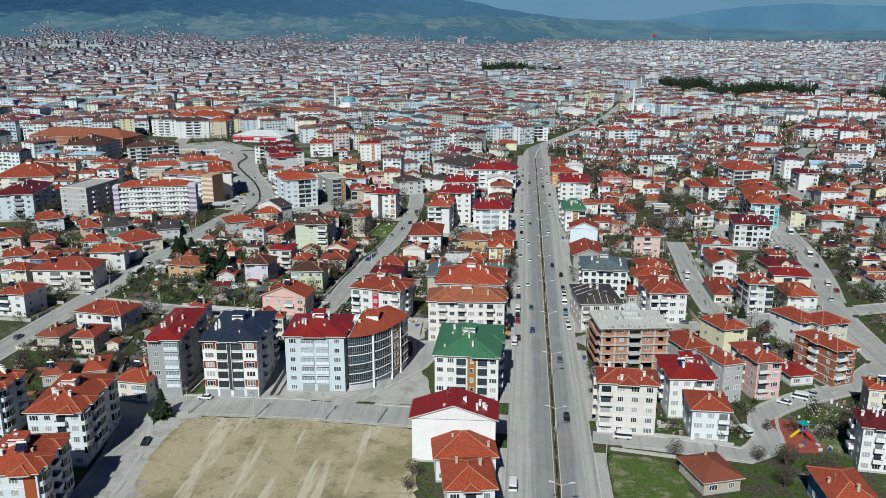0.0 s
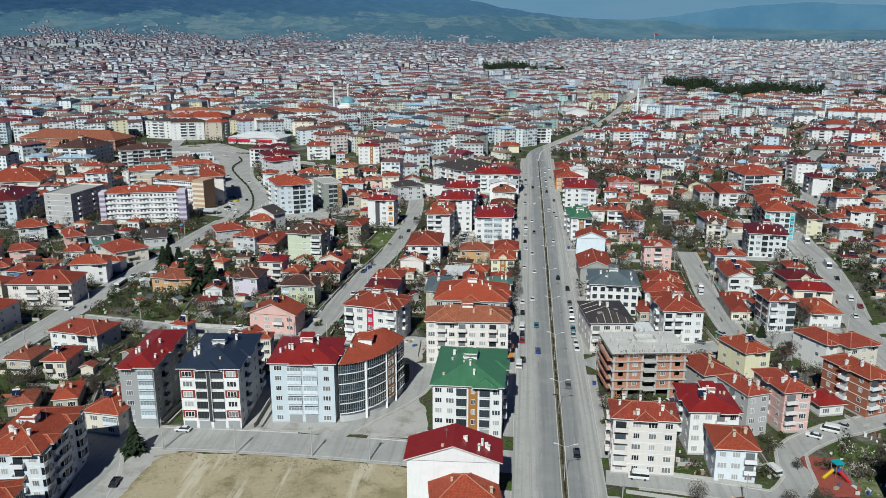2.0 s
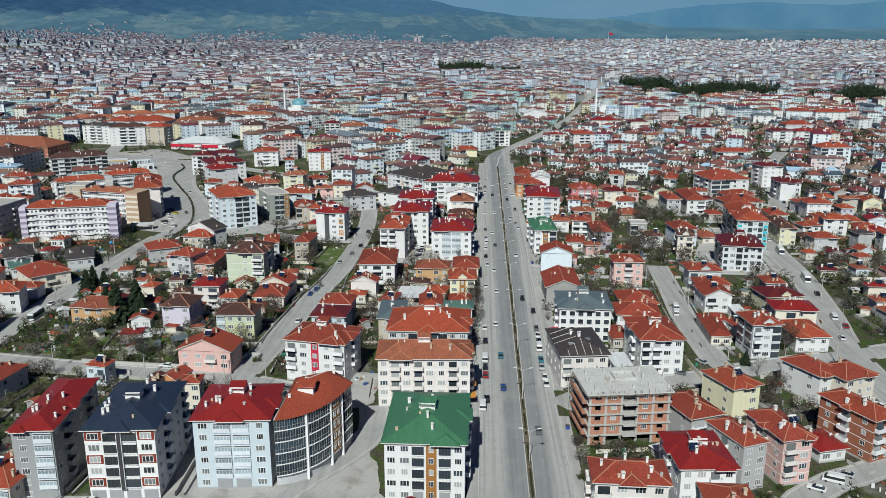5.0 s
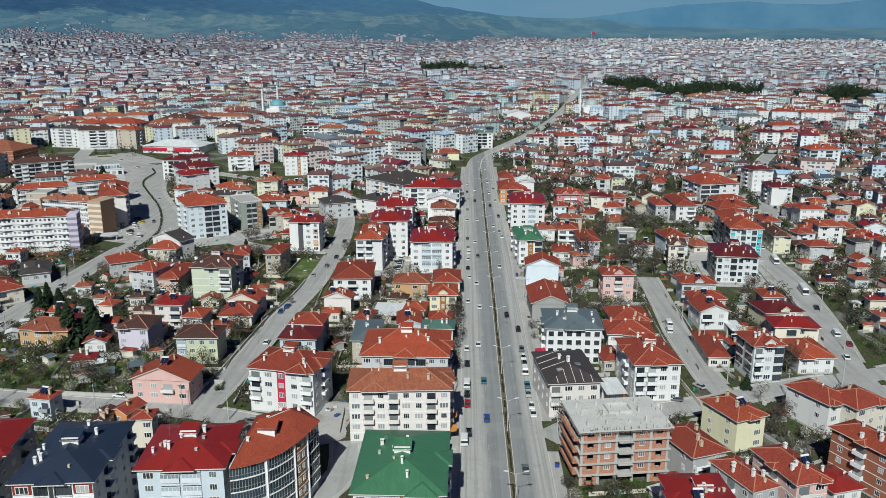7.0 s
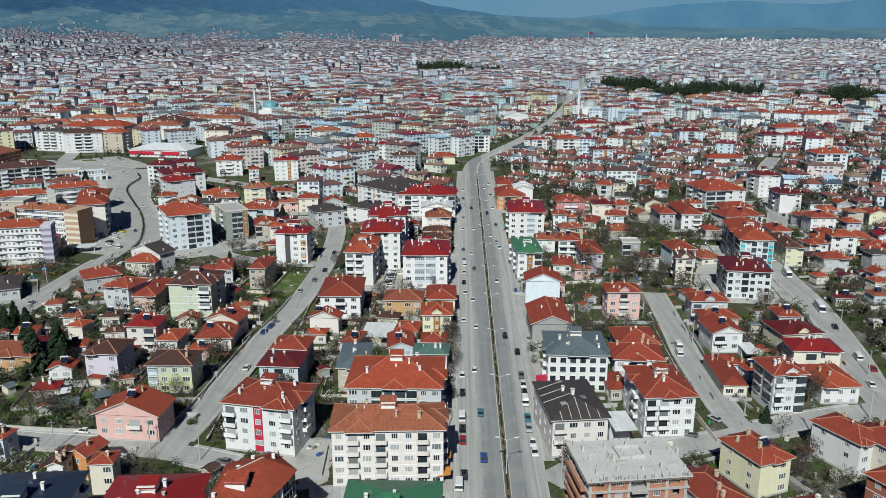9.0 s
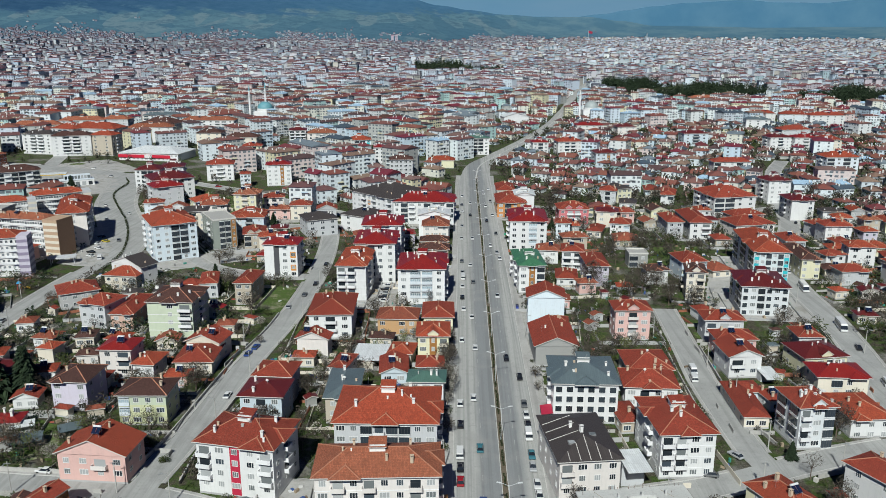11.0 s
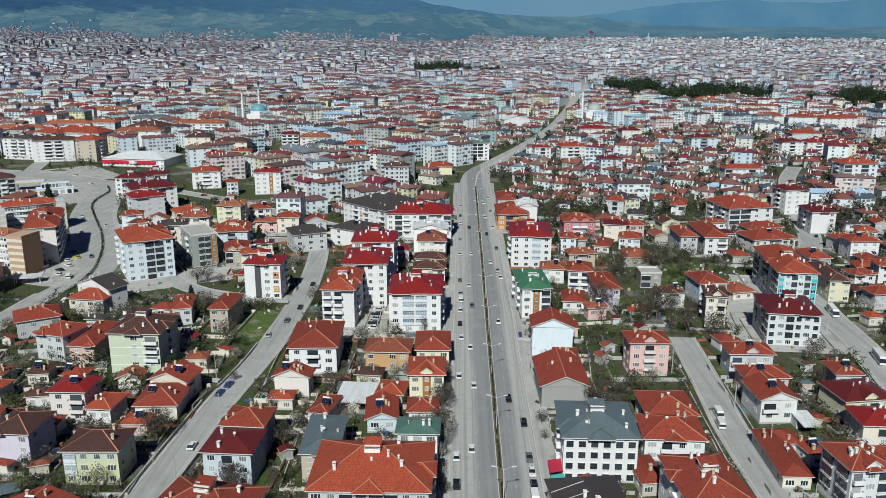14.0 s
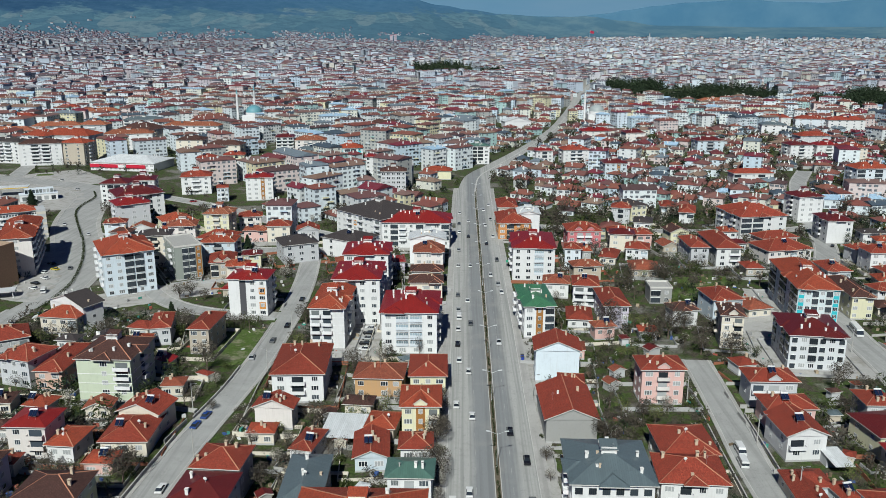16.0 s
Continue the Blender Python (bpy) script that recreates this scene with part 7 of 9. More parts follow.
# ---------------------------------------------------------------- the outer town: thousands of houses, joined
def outer_town(name, r0, r1, seed, rich, label):
    rnd = random.Random(seed)
    verts, faces, mats = [], [], []
    cell = 185.0
    centres = {}

    def district(i, j):
        if (i, j) not in centres:
            q = random.Random(i * 7919 + j * 104729 + 5)
            centres[(i, j)] = ((i + q.uniform(0.15, 0.85)) * cell, (j + q.uniform(0.15, 0.85)) * cell, radians(q.choice((-38, -24, -12, 0, 4, 14, 26, 40)) + q.uniform(-4, 4)), q.random())
        return centres[(i, j)]

    def quad(a, b, c, d, m):
        faces.append((a, b, c, d))
        mats.append(m)

    far = r1 > 1700
    for i in range(int(-3300 / cell), int(3300 / cell) + 1):
        for j in range(2, int(4700 / cell) + 1):
            cx, cy, turn, mood = district(i, j)
            rc = math.hypot(cx, cy)
            if rc < r0 - 150 or rc > r1 + 150 or not -0.80 < cx / max(cy, 1) < 0.68:
                continue
            ct, st = math.cos(turn), math.sin(turn)
            v = -140.0
            row = 0
            while v < 140:
                u = -140.0 + rnd.uniform(0, 10)
                while u < 140:
                    x0, y0 = cx + ct * u - st * v, cy + st * u + ct * v
                    low = x0 > 20 and y0 < 1080
                    blocks = x0 < -30 - 0.06 * (y0 - 700) and y0 > 660
                    high = rnd.random() < (0.03 if low else 0.86 if blocks and y0 < 1900 else 0.85 if mood > (0.35 if cx < -60 else 0.60) else 0.22)
                    w = rnd.uniform(16, 40 if rnd.random() < 0.4 else 26) if high and blocks else rnd.uniform(13, 26) if high else rnd.uniform(7.5, 13) if low else rnd.uniform(8.5, 16)
                    d = rnd.uniform(12, 17) if high else rnd.uniform(8, 12.5)
                    if far and math.hypot(x0, y0) > 1900:
                        w, d = w * 0.68, d * 0.75
                    jog = v + rnd.uniform(-5.5, 5.5)
                    x, y = cx + ct * u - st * jog, cy + st * u + ct * jog
                    u += w + (rnd.uniform(3, 9) if high else rnd.uniform(2, 7)) * (1.25 if far else 1)
                    r = math.hypot(x, y)
                    if r < r0 or r > r1 or y < 500 or r > 4250 - 600 * max(0.0, min(1.0, (-x / y - 0.02) / 0.1)) or not -0.74 < x / y < 0.62 or rnd.random() < (0.10 + 0.22 * max(0, (r - 2800) / 1600) + (1.0 * max(0, (r - 2900) / 1400) if x < 0 else 0.5 * max(0, (r - 3300) / 1100))):
                        continue
                    if min(math.hypot(x - qx, y - qy) * (1 + 0.08 * ((qi + qj) % 3)) for qi in (i - 1, i, i + 1) for qj in (j - 1, j, j + 1) for qx, qy, *_ in (district(qi, qj),)) < math.hypot(x - cx, y - cy) - 4:
                        continue
                    if low and rnd.random() < 0.10 or any(abs(x - ox) < ow and abs(y - oy) < oh for ox, oy, ow, oh in ((-292, 720, 78, 66), (-172, 626, 34, 26), (-405, 690, 75, 46))):
                        continue
                    if r < 2400 and not cleared(x, y, w * 0.45) or r < 1300 and filled(x, y, w * 0.6):
                        continue
                    if any(math.hypot((x - fx) / fw, (y - fy) / fh) < 1 for fx, fy, fw, fh in WOODS + CLEARINGS):
                        continue
                    floors = (rnd.choice((4, 5, 5, 6) if not blocks else (5, 5, 6, 6, 7)) if high else rnd.choice((1, 1, 1, 1, 2, 2, 2) if low else (1, 2, 2, 2, 3, 3, 4) if not far else (1, 1, 2, 2, 3)))
                    own = turn + radians(rnd.gauss(0, 9))
                    if rnd.random() < 0.34:
                        own += math.pi / 2 * (1 if own < 0 else -1)
                    ct2, st2 = math.cos(own), math.sin(own)
                    h, z = floors * FLOOR + 0.4, lift(x, y) - 0.4
                    k = len(verts)
                    hw, hd = w / 2, d / 2
                    o = 0.6

                    def at(px, py, pz):
                        verts.append((x + ct2 * px - st2 * py, y + st2 * px + ct2 * py, z + pz))

                    for pz in (0, h):
                        for px, py in ((-hw, -hd), (hw, -hd), (hw, hd), (-hw, hd)):
                            at(px, py, pz)
                    # the farthest houses take the palette with the most painted haze
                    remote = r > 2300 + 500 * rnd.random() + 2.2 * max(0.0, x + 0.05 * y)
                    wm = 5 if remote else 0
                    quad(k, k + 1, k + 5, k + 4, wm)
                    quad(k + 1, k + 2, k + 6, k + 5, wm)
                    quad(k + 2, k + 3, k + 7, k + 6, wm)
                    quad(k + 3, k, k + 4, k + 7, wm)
                    k = len(verts)
                    for px, py in ((-hw - o, -hd - o), (hw + o, -hd - o), (hw + o, hd + o), (-hw - o, hd + o)):
                        at(px, py, h)
                    rise = (hd + o) * (rnd.uniform(0.2, 0.34) if high else rnd.uniform(0.36, 0.5))
                    gable = rnd.random() < 0.3
                    at(-hw - o + (0 if gable else hd), 0, h + rise)
                    at(hw + o - (0 if gable else hd), 0, h + rise)
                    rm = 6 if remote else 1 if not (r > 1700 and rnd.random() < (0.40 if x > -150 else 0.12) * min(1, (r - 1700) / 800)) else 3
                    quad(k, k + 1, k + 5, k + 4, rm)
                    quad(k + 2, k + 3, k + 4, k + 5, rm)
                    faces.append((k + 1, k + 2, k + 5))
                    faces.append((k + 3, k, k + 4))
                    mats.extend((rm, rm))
                    if r < 2300:
                        cols = max(2, int(w / (3.2 if rich else 4.5)))
                        for fl in range(floors):
                            for c in range(cols):
                                if rnd.random() < 0.14:
                                    continue
                                px, pz = -hw + (c + 0.5) * w / cols, fl * FLOOR + 1.0
                                k = len(verts)
                                ww = rnd.choice((0.7, 0.85, 1.3))
                                for a, b in ((-ww, 0), (ww, 0), (ww, 1.45), (-ww, 1.45)):
                                    at(px + a, -hd - 0.06, pz + b)
                                quad(k, k + 1, k + 2, k + 3, 2)
                            if rich:
                                s = 1 if ct2 * (0 - x) + st2 * (80 - y) > 0 else -1
                                for c in range(2):
                                    py, pz = -hd + (c + 0.5) * d / 2, fl * FLOOR + 1.0
                                    k = len(verts)
                                    for a, b in ((-0.8, 0), (0.8, 0), (0.8, 1.4), (-0.8, 1.4)):
                                        at(s * (hw + 0.06), py + s * a, pz + b)
                                    quad(k, k + 1, k + 2, k + 3, 2)
                                if high and rnd.random() < 0.8:
                                    k = len(verts)
                                    pz, bx = fl * FLOOR, hw * rnd.choice((-0.4, 0.0, 0.4))
                                    for px, py, qz in ((-2, 0, 0), (2, 0, 0), (2, -1.1, 0), (-2, -1.1, 0), (2, -1.1, 0.9), (-2, -1.1, 0.9)):
                                        at(bx + px, -hd + py, pz + qz)
                                    quad(k + 3, k + 2, k + 4, k + 5, 0)
                                    quad(k, k + 1, k + 2, k + 3, 0)
                    if r < 1900:
                        for c in range(rnd.choice((1, 2, 3)) + (2 if high else 0)):
                            px, py = rnd.uniform(-0.4, 0.4) * w, rnd.uniform(-0.35, 0.1) * d
                            k = len(verts)
                            for pz in (h, h + rise + 0.7):
                                for a, b in ((-0.35, -0.35), (0.35, -0.35), (0.35, 0.35), (-0.35, 0.35)):
                                    at(px + a, py + b, pz)
                            for a in range(4):
                                quad(k + a, k + (a + 1) % 4, k + 4 + (a + 1) % 4, k + 4 + a, 4)
                            quad(k + 4, k + 5, k + 6, k + 7, 4)
                v += (rnd.uniform(13, 16) if low else rnd.uniform(22, 29) if cx < -60 and cy > 900 else rnd.uniform(18, 22)) + (7 if row % 2 else 0) - (5 if rc > 2000 else 0)
                row += 1
    me = bpy.data.meshes.new(name)
    me.from_pydata(verts, [], faces)
    for mat in ((TOWN_WALL, TOWN_ROOF) if rich else (HAZED_WALL, HAZED_ROOF)) + (TOWN_GLASS, TOWN_WHITE, TOWN_STACK, HAZED_REMOTE_WALL, HAZED_REMOTE_ROOF):
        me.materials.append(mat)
    me.polygons.foreach_set("material_index", mats)
    me.update()
    return tagged(new(name, me), label, "houses", "", "stuff")


CLEARINGS = [(-1560, 2790, 75, 110), (-1690, 2770, 75, 110), (-445, 3470, 40, 120), (-372, 3510, 38, 120), (330, 2190, 24, 80), (430, 2280, 26, 80), (520, 2140, 24, 80), (600, 2450, 26, 80)]
WOODS = [(392, 1490, 112, 150), (565, 1330, 75, 60), (-52, 2170, 88, 230), (640, 1400, 70, 80), (300, 1610, 50, 90), (40, 2020, 50, 60)]
TOWN_WALL = by_island("town_render", [(0.701, 0.768, 0.812), (0.682, 0.686, 0.612), (0.587, 0.644, 0.690), (0.740, 0.800, 0.820), (0.663, 0.571, 0.556), (0.550, 0.665, 0.756), (0.682, 0.644, 0.445), (0.720, 0.768, 0.779), (0.426, 0.437, 0.422), (0.645, 0.727, 0.812), (0.398, 0.571, 0.556), (0.701, 0.727, 0.734)])
TOWN_ROOF = by_island("town_tile", [(0.203, 0.070, 0.058), (0.166, 0.070, 0.065), (0.232, 0.082, 0.058), (0.141, 0.063, 0.065), (0.166, 0.020, 0.040), (0.194, 0.116, 0.105), (0.200, 0.062, 0.050), (0.222, 0.080, 0.060), (0.054, 0.083, 0.116), (0.170, 0.036, 0.044), (0.199, 0.093, 0.080), (0.166, 0.209, 0.247), (0.348, 0.498, 0.653), (0.178, 0.072, 0.065), (0.239, 0.165, 0.124), (0.216, 0.134, 0.103), (0.190, 0.062, 0.052), (0.085, 0.047, 0.050)], 0.8, 0.4)
# far roofs and walls: colours muted and blued to imitate aerial haze
HAZED_ROOF = by_island("hazed_town_tile", [(0.200, 0.092, 0.095), (0.190, 0.105, 0.110), (0.215, 0.100, 0.098), (0.165, 0.090, 0.102), (0.165, 0.055, 0.072), (0.205, 0.125, 0.130), (0.125, 0.060, 0.078), (0.105, 0.090, 0.105), (0.120, 0.130, 0.165), (0.180, 0.100, 0.107), (0.205, 0.110, 0.110), (0.240, 0.225, 0.260), (0.360, 0.370, 0.420)], 0.85, 0.3)
HAZED_WALL = by_island("hazed_town_render", [(0.634, 0.707, 0.779), (0.557, 0.565, 0.599), (0.456, 0.514, 0.599), (0.735, 0.784, 0.779), (0.534, 0.488, 0.533), (0.456, 0.553, 0.666), (0.545, 0.526, 0.480), (0.609, 0.655, 0.720), (0.343, 0.360, 0.400), (0.545, 0.616, 0.720), (0.368, 0.474, 0.520), (0.609, 0.603, 0.654)])
# remote palette: dimmer still, more haze painted into the colours
HAZED_REMOTE_WALL = by_island("hazed_remote_render", [(0.34, 0.39, 0.44), (0.42, 0.46, 0.50), (0.26, 0.29, 0.34), (0.30, 0.28, 0.32), (0.48, 0.52, 0.55), (0.24, 0.28, 0.35)], 0.9)
HAZED_REMOTE_ROOF = by_island("hazed_remote_tile", [(0.150, 0.085, 0.100), (0.125, 0.085, 0.105), (0.165, 0.090, 0.098), (0.100, 0.080, 0.105), (0.130, 0.060, 0.080), (0.145, 0.120, 0.145), (0.23, 0.23, 0.27)], 0.9, 0.3)
TOWN_GLASS, TOWN_STACK = glass("town_glass", (0.10, 0.11, 0.125)), WHITE_STACK
TOWN_WHITE = by_island("town_sheet_roof", [(0.60, 0.61, 0.62), (0.44, 0.46, 0.48), (0.30, 0.31, 0.33), (0.42, 0.36, 0.32), (0.26, 0.20, 0.17)], 0.6)
outer_town("town_houses", 545, 1500, 31, True, "dense rows of red-roofed pale town houses")
outer_town("town_houses", 1500, 4450, 32, False, "dense far town houses, haze painted into roofs and walls")


# ---------------------------------------------------------------- plants
def limb(g, fine, start, way, length, radius, depth, rnd, spread, m=0):
    """A branch that forks; thin ends go into the second mesh."""
    end = start + way * length
    target = g if depth >= 3 else fine
    target.bar(start, end, radius, m, radius * 0.62, 4 if depth >= 3 else 3)
    if depth == 0:
        return
    for k in range(3 if depth > 1 else 2):
        turn = Vector((rnd.gauss(0, 1), rnd.gauss(0, 1), rnd.gauss(0.25, 0.7)))
        limb(g, fine, start + way * length * rnd.uniform(0.55, 1.0), (way + turn * spread).normalized(), length * rnd.uniform(0.55, 0.8), radius * 0.6, depth - 1, rnd, spread, m)


def leaf_cloud(g, rnd, centre, size, count, leaf, m=0, broad=0.8):
    for _ in range(count):
        while True:
            p = Vector((rnd.uniform(-1, 1), rnd.uniform(-1, 1), rnd.uniform(-1, 1)))
            if p.length < 1:
                break
        p = Vector((centre[0] + p.x * size[0], centre[1] + p.y * size[1], centre[2] + p.z * size[2]))
        a = Vector((rnd.gauss(0, 1), rnd.gauss(0, 1), rnd.gauss(0, 1))).normalized() * leaf
        b = a.cross(Vector((rnd.gauss(0, 1), rnd.gauss(0, 1), rnd.gauss(0, 1)))).normalized() * leaf * broad
        g.poly([p - a, p + b, p + a], m)


TWIG = leaves("twigs", (0.042, 0.036, 0.028), (0.135, 0.115, 0.090))
BLOSSOM = leaves("blossom", (0.30, 0.28, 0.24), (0.60, 0.57, 0.52))
NEEDLE = leaves("conifer_needles", (0.012, 0.022, 0.012), (0.038, 0.060, 0.028))
OLIVE = leaves("shrub_leaves", (0.028, 0.040, 0.010), (0.085, 0.105, 0.032))
BUD = leaves("young_leaves", (0.09, 0.11, 0.03), (0.20, 0.23, 0.07))
PLANT_LABELS = {"bare": "bare grey-brown deciduous tree in a garden", "blossom": "fruit tree in white blossom in a garden", "conifer": "tall dark green conifer beside houses", "bush": "dense olive green garden bush", "budding": "young tree with fresh pale green leaves"}


def plant_meshes(kind, seed):
    rnd = random.Random(seed)
    trunk, crown = Geo(), Geo()
    if kind in ("bare", "blossom", "budding"):
        limb(trunk, crown, Vector((0, 0, -0.3)), Vector((rnd.uniform(-0.1, 0.1), rnd.uniform(-0.1, 0.1), 1)).normalized(), 2.1, 0.17, 5, rnd, 0.55)
        if kind == "blossom":
            leaf_cloud(crown, rnd, (0, 0, 4.0), (2.4, 2.4, 2.0), 560, 0.17, 1)
            leaf_cloud(crown, rnd, (0, 0, 3.7), (2.4, 2.4, 2.0), 260, 0.40, 2, 0.22)
        if kind == "bare":
            leaf_cloud(crown, rnd, (0, 0, 3.9), (2.5, 2.5, 2.1), 620, 0.42, 2, 0.22)
        if kind == "budding":
            leaf_cloud(crown, rnd, (0, 0, 4.1), (2.2, 2.2, 1.9), 560, 0.19, 3)
            leaf_cloud(crown, rnd, (0, 0, 3.7), (2.3, 2.3, 1.9), 200, 0.40, 2, 0.22)
    elif kind == "conifer":
        trunk.bar((0, 0, -0.3), (0, 0, 9.5), 0.22, r2=0.04, sides=6)
        for k in range(46):
            z = 0.9 + 8.4 * (k / 46) ** 0.9
            reach = (10.6 - z) * 0.42 * rnd.uniform(0.55, 1.2)
            for j in range(7):
                a = rnd.uniform(0, 2 * math.pi)
                tip = Vector((math.cos(a) * reach, math.sin(a) * reach, z - 0.25 * reach + rnd.uniform(-0.2, 0.2)))
                side = Vector((-math.sin(a), math.cos(a), 0)) * (0.28 + reach * 0.22)
                mid = Vector((math.cos(a) * reach * 0.45, math.sin(a) * reach * 0.45, z + 0.12))
                crown.poly([Vector((0, 0, z + 0.2)), mid - side, tip, mid + side], 4)
    else:
        trunk.bar((0, 0, -0.2), (0, 0, 0.6), 0.08)
        for k in range(7):
            leaf_cloud(crown, rnd, (rnd.uniform(-0.9, 0.9), rnd.uniform(-0.9, 0.9), rnd.uniform(0.6, 1.5)), (0.75, 0.75, 0.65), 70, 0.16, 5)
    return trunk.mesh("trunk", BARK), crown.mesh("crown", TWIG, BLOSSOM, TWIG, BUD, NEEDLE, OLIVE)


PLANTS = {kind: [plant_meshes(kind, 40 + k) for k in range(count)] for kind, count in (("bare", 3), ("blossom", 2), ("conifer", 2), ("bush", 2), ("budding", 1))}


def plant(kind, x, y, size=1.0, turn=None):
    k = int(abs(x * 13 + y * 7))
    meshes = PLANTS[kind][k % len(PLANTS[kind])]
    name = "bush" if kind == "bush" else "tree"
    ob = thing(name, x, y, lift(x, y), k * 37 % 360 if turn is None else turn, PLANT_LABELS[kind], name, "trees of the town" if name == "tree" else "garden bushes")
    ob.scale = (size, size, size * (0.9 + 0.2 * (k % 5) / 5))
    part("trunk", meshes[0], ob)
    part("crown", meshes[1], ob)


for kind, x, y, size in (
    ("conifer", -98.3, 196.5, 0.95), ("conifer", -137, 327, 1.6), ("conifer", -131, 331, 1.55), ("conifer", -128, 327.5, 1.1), ("conifer", -142, 334, 1.1), ("conifer", -164, 359, 1.2), ("conifer", -158, 362, 1.1), ("conifer", -165, 367, 1.0), ("conifer", -148, 342, 1.1), ("conifer", -133, 336, 1.4), ("conifer", -153, 437, 0.75), ("conifer", -270, 655, 1.1), ("conifer", -262, 640, 1.0),
    ("conifer", -400, 684, 1.6), ("conifer", -393, 678, 1.7), ("conifer", -386, 688, 1.5), ("conifer", -407, 690, 1.4), ("conifer", -397, 690, 1.3), ("conifer", -99, 628, 1.2), ("conifer", 83, 297, 0.55), ("conifer", -106, 550, 0.8), ("conifer", -150, 330, 0.8),
    ("bare", -5, 338, 1.5), ("blossom", -4.6, 326, 0.8), ("bare", -5.4, 352, 1.5), ("blossom", -5.2, 345, 0.9), ("bare", -5, 366, 0.8), ("blossom", -5, 316, 0.7), ("bush", -5.4, 300, 1.1),
    ("bare", -4.4, 309, 0.9), ("blossom", -4.5, 331, 0.9), ("blossom", -4.3, 334, 1.3), ("bare", -4.6, 358, 1.1), ("blossom", -4.4, 362, 0.9), ("bare", -4.4, 372, 0.9), ("bare", -4.6, 380, 0.8), ("bush", -4.6, 321, 1.2), ("bush", -4.6, 341, 1.4), ("bush", -4.8, 349, 1.3), ("bare", -4.5, 391, 0.8),
    ("bare", 22.6, 346, 0.75), ("blossom", 22.5, 336, 0.6), ("blossom", 23, 232, 0.9), ("bush", 22.5, 225, 1.0), ("bare", 22.6, 240, 0.7), ("bush", 22.6, 358, 0.6),
    ("blossom", 39.7, 188, 1.0), ("bare", 66, 186, 1.2), ("bare", 72, 180, 1.3), ("bare", 63, 176, 1.1), ("blossom", 45, 180, 0.8), ("bare", 60, 188, 0.8),
    ("bare", 84, 273, 1.3), ("bare", 90, 280, 1.2), ("bare", 80, 268, 1.0), ("bare", 77, 276, 0.9), ("bare", 54, 438, 2.0), ("bare", 58, 446, 1.7), ("bare", 74, 431, 2.1), ("bush", 70, 434, 2.4), ("bush", 66, 428, 2.0), ("bare", 87, 433, 1.4), ("bare", 82, 440, 1.3),
    ("bare", 117, 393, 1.4), ("bare", 121, 386, 1.2), ("bare", -110, 392, 1.2), ("bush", -113, 372, 2.2), ("bush", -106, 368, 2.0), ("bush", -116, 366, 1.8), ("bare", -110, 364, 0.9),
    ("blossom", -74, 388, 0.7), ("blossom", -78, 382, 0.6), ("bush", -88, 392, 1.5), ("bare", -70.5, 372, 0.6), ("blossom", 59.5, 373, 0.9), ("bare", 46, 364, 1.0), ("bare", 52, 369, 1.0), ("blossom", 42, 357, 0.8),
    ("bare", -116, 296, 1.3), ("bare", -124, 299, 1.4), ("bare", -132, 296, 1.2), ("blossom", -118, 288, 0.8), ("bush", -140, 300, 1.4), ("bare", -106, 316, 0.9), ("bush", -148, 306, 1.5),
    ("bare", -24.6, 172, 0.8), ("bare", -25, 166, 0.7), ("bare", -113, 470, 1.3), ("bare", -110, 474, 1.1), ("bare", -103, 470, 0.9), ("bare", -150, 425, 1.3), ("bare", -146, 420, 1.2), ("bare", -155, 418, 1.1),
    ("blossom", -45, 342, 0.8), ("blossom", -39, 330, 0.9), ("bush", -30, 344, 1.2), ("bush", -15, 345, 1.1), ("bare", -27, 372, 1.0), ("bush", -33, 376, 1.3), ("bush", -15, 372, 1.2), ("blossom", -54, 352, 0.8),
    ("blossom", -45, 354, 0.6), ("budding", -48, 357, 0.8), ("bare", -80, 300, 0.8), ("bush", -75, 292, 1.1), ("bare", -78, 262, 0.9), ("bare", -74, 258, 0.8), ("blossom", -118, 232, 1.0), ("blossom", -112, 240, 0.9),
    ("bare", -126, 228, 1.1), ("bush", -120, 222, 1.6), ("bush", -133, 220, 1.4), ("bare", -148, 232, 1.2), ("bare", -140, 224, 1.0), ("bare", 67, 205, 0.6), ("bush", 68, 222, 0.9), ("bare", 78, 238, 0.9), ("bare", 84, 244, 0.9), ("bare", 90, 250, 1.0),
):
    plant(kind, x, y, size)

rnd = random.Random(77)
planted = 0
for _ in range(6000):
    y = rnd.uniform(205, 640)
    x = rnd.uniform(-0.64 * y - 10, 0.53 * y)
    if -88 < x < -22 and y < 200 or not cleared(x, y, 1.2) or filled(x, y, 1.6) or -150 < x < 30 and y < 260:
        continue
    if any(abs(x - ox) < ow and abs(y - oy) < oh for ox, oy, ow, oh in ((-35, 428, 9, 22), (118, 440, 24, 50), (-130, 470, 34, 24), (-40, 275, 9, 14), (-130, 588, 26, 18))):
        continue
    kind = rnd.choice(("bare",) * 9 + ("blossom", "bush", "bush", "bush", "budding", "conifer") if y > 250 else ("bare", "bush"))
    plant(kind, x, y, rnd.uniform(0.7, 1.3) * (0.7 if kind == "conifer" else 1.45 if kind == "bare" and y > 300 else 1))
    planted += 1
    if planted >= 184:
        break


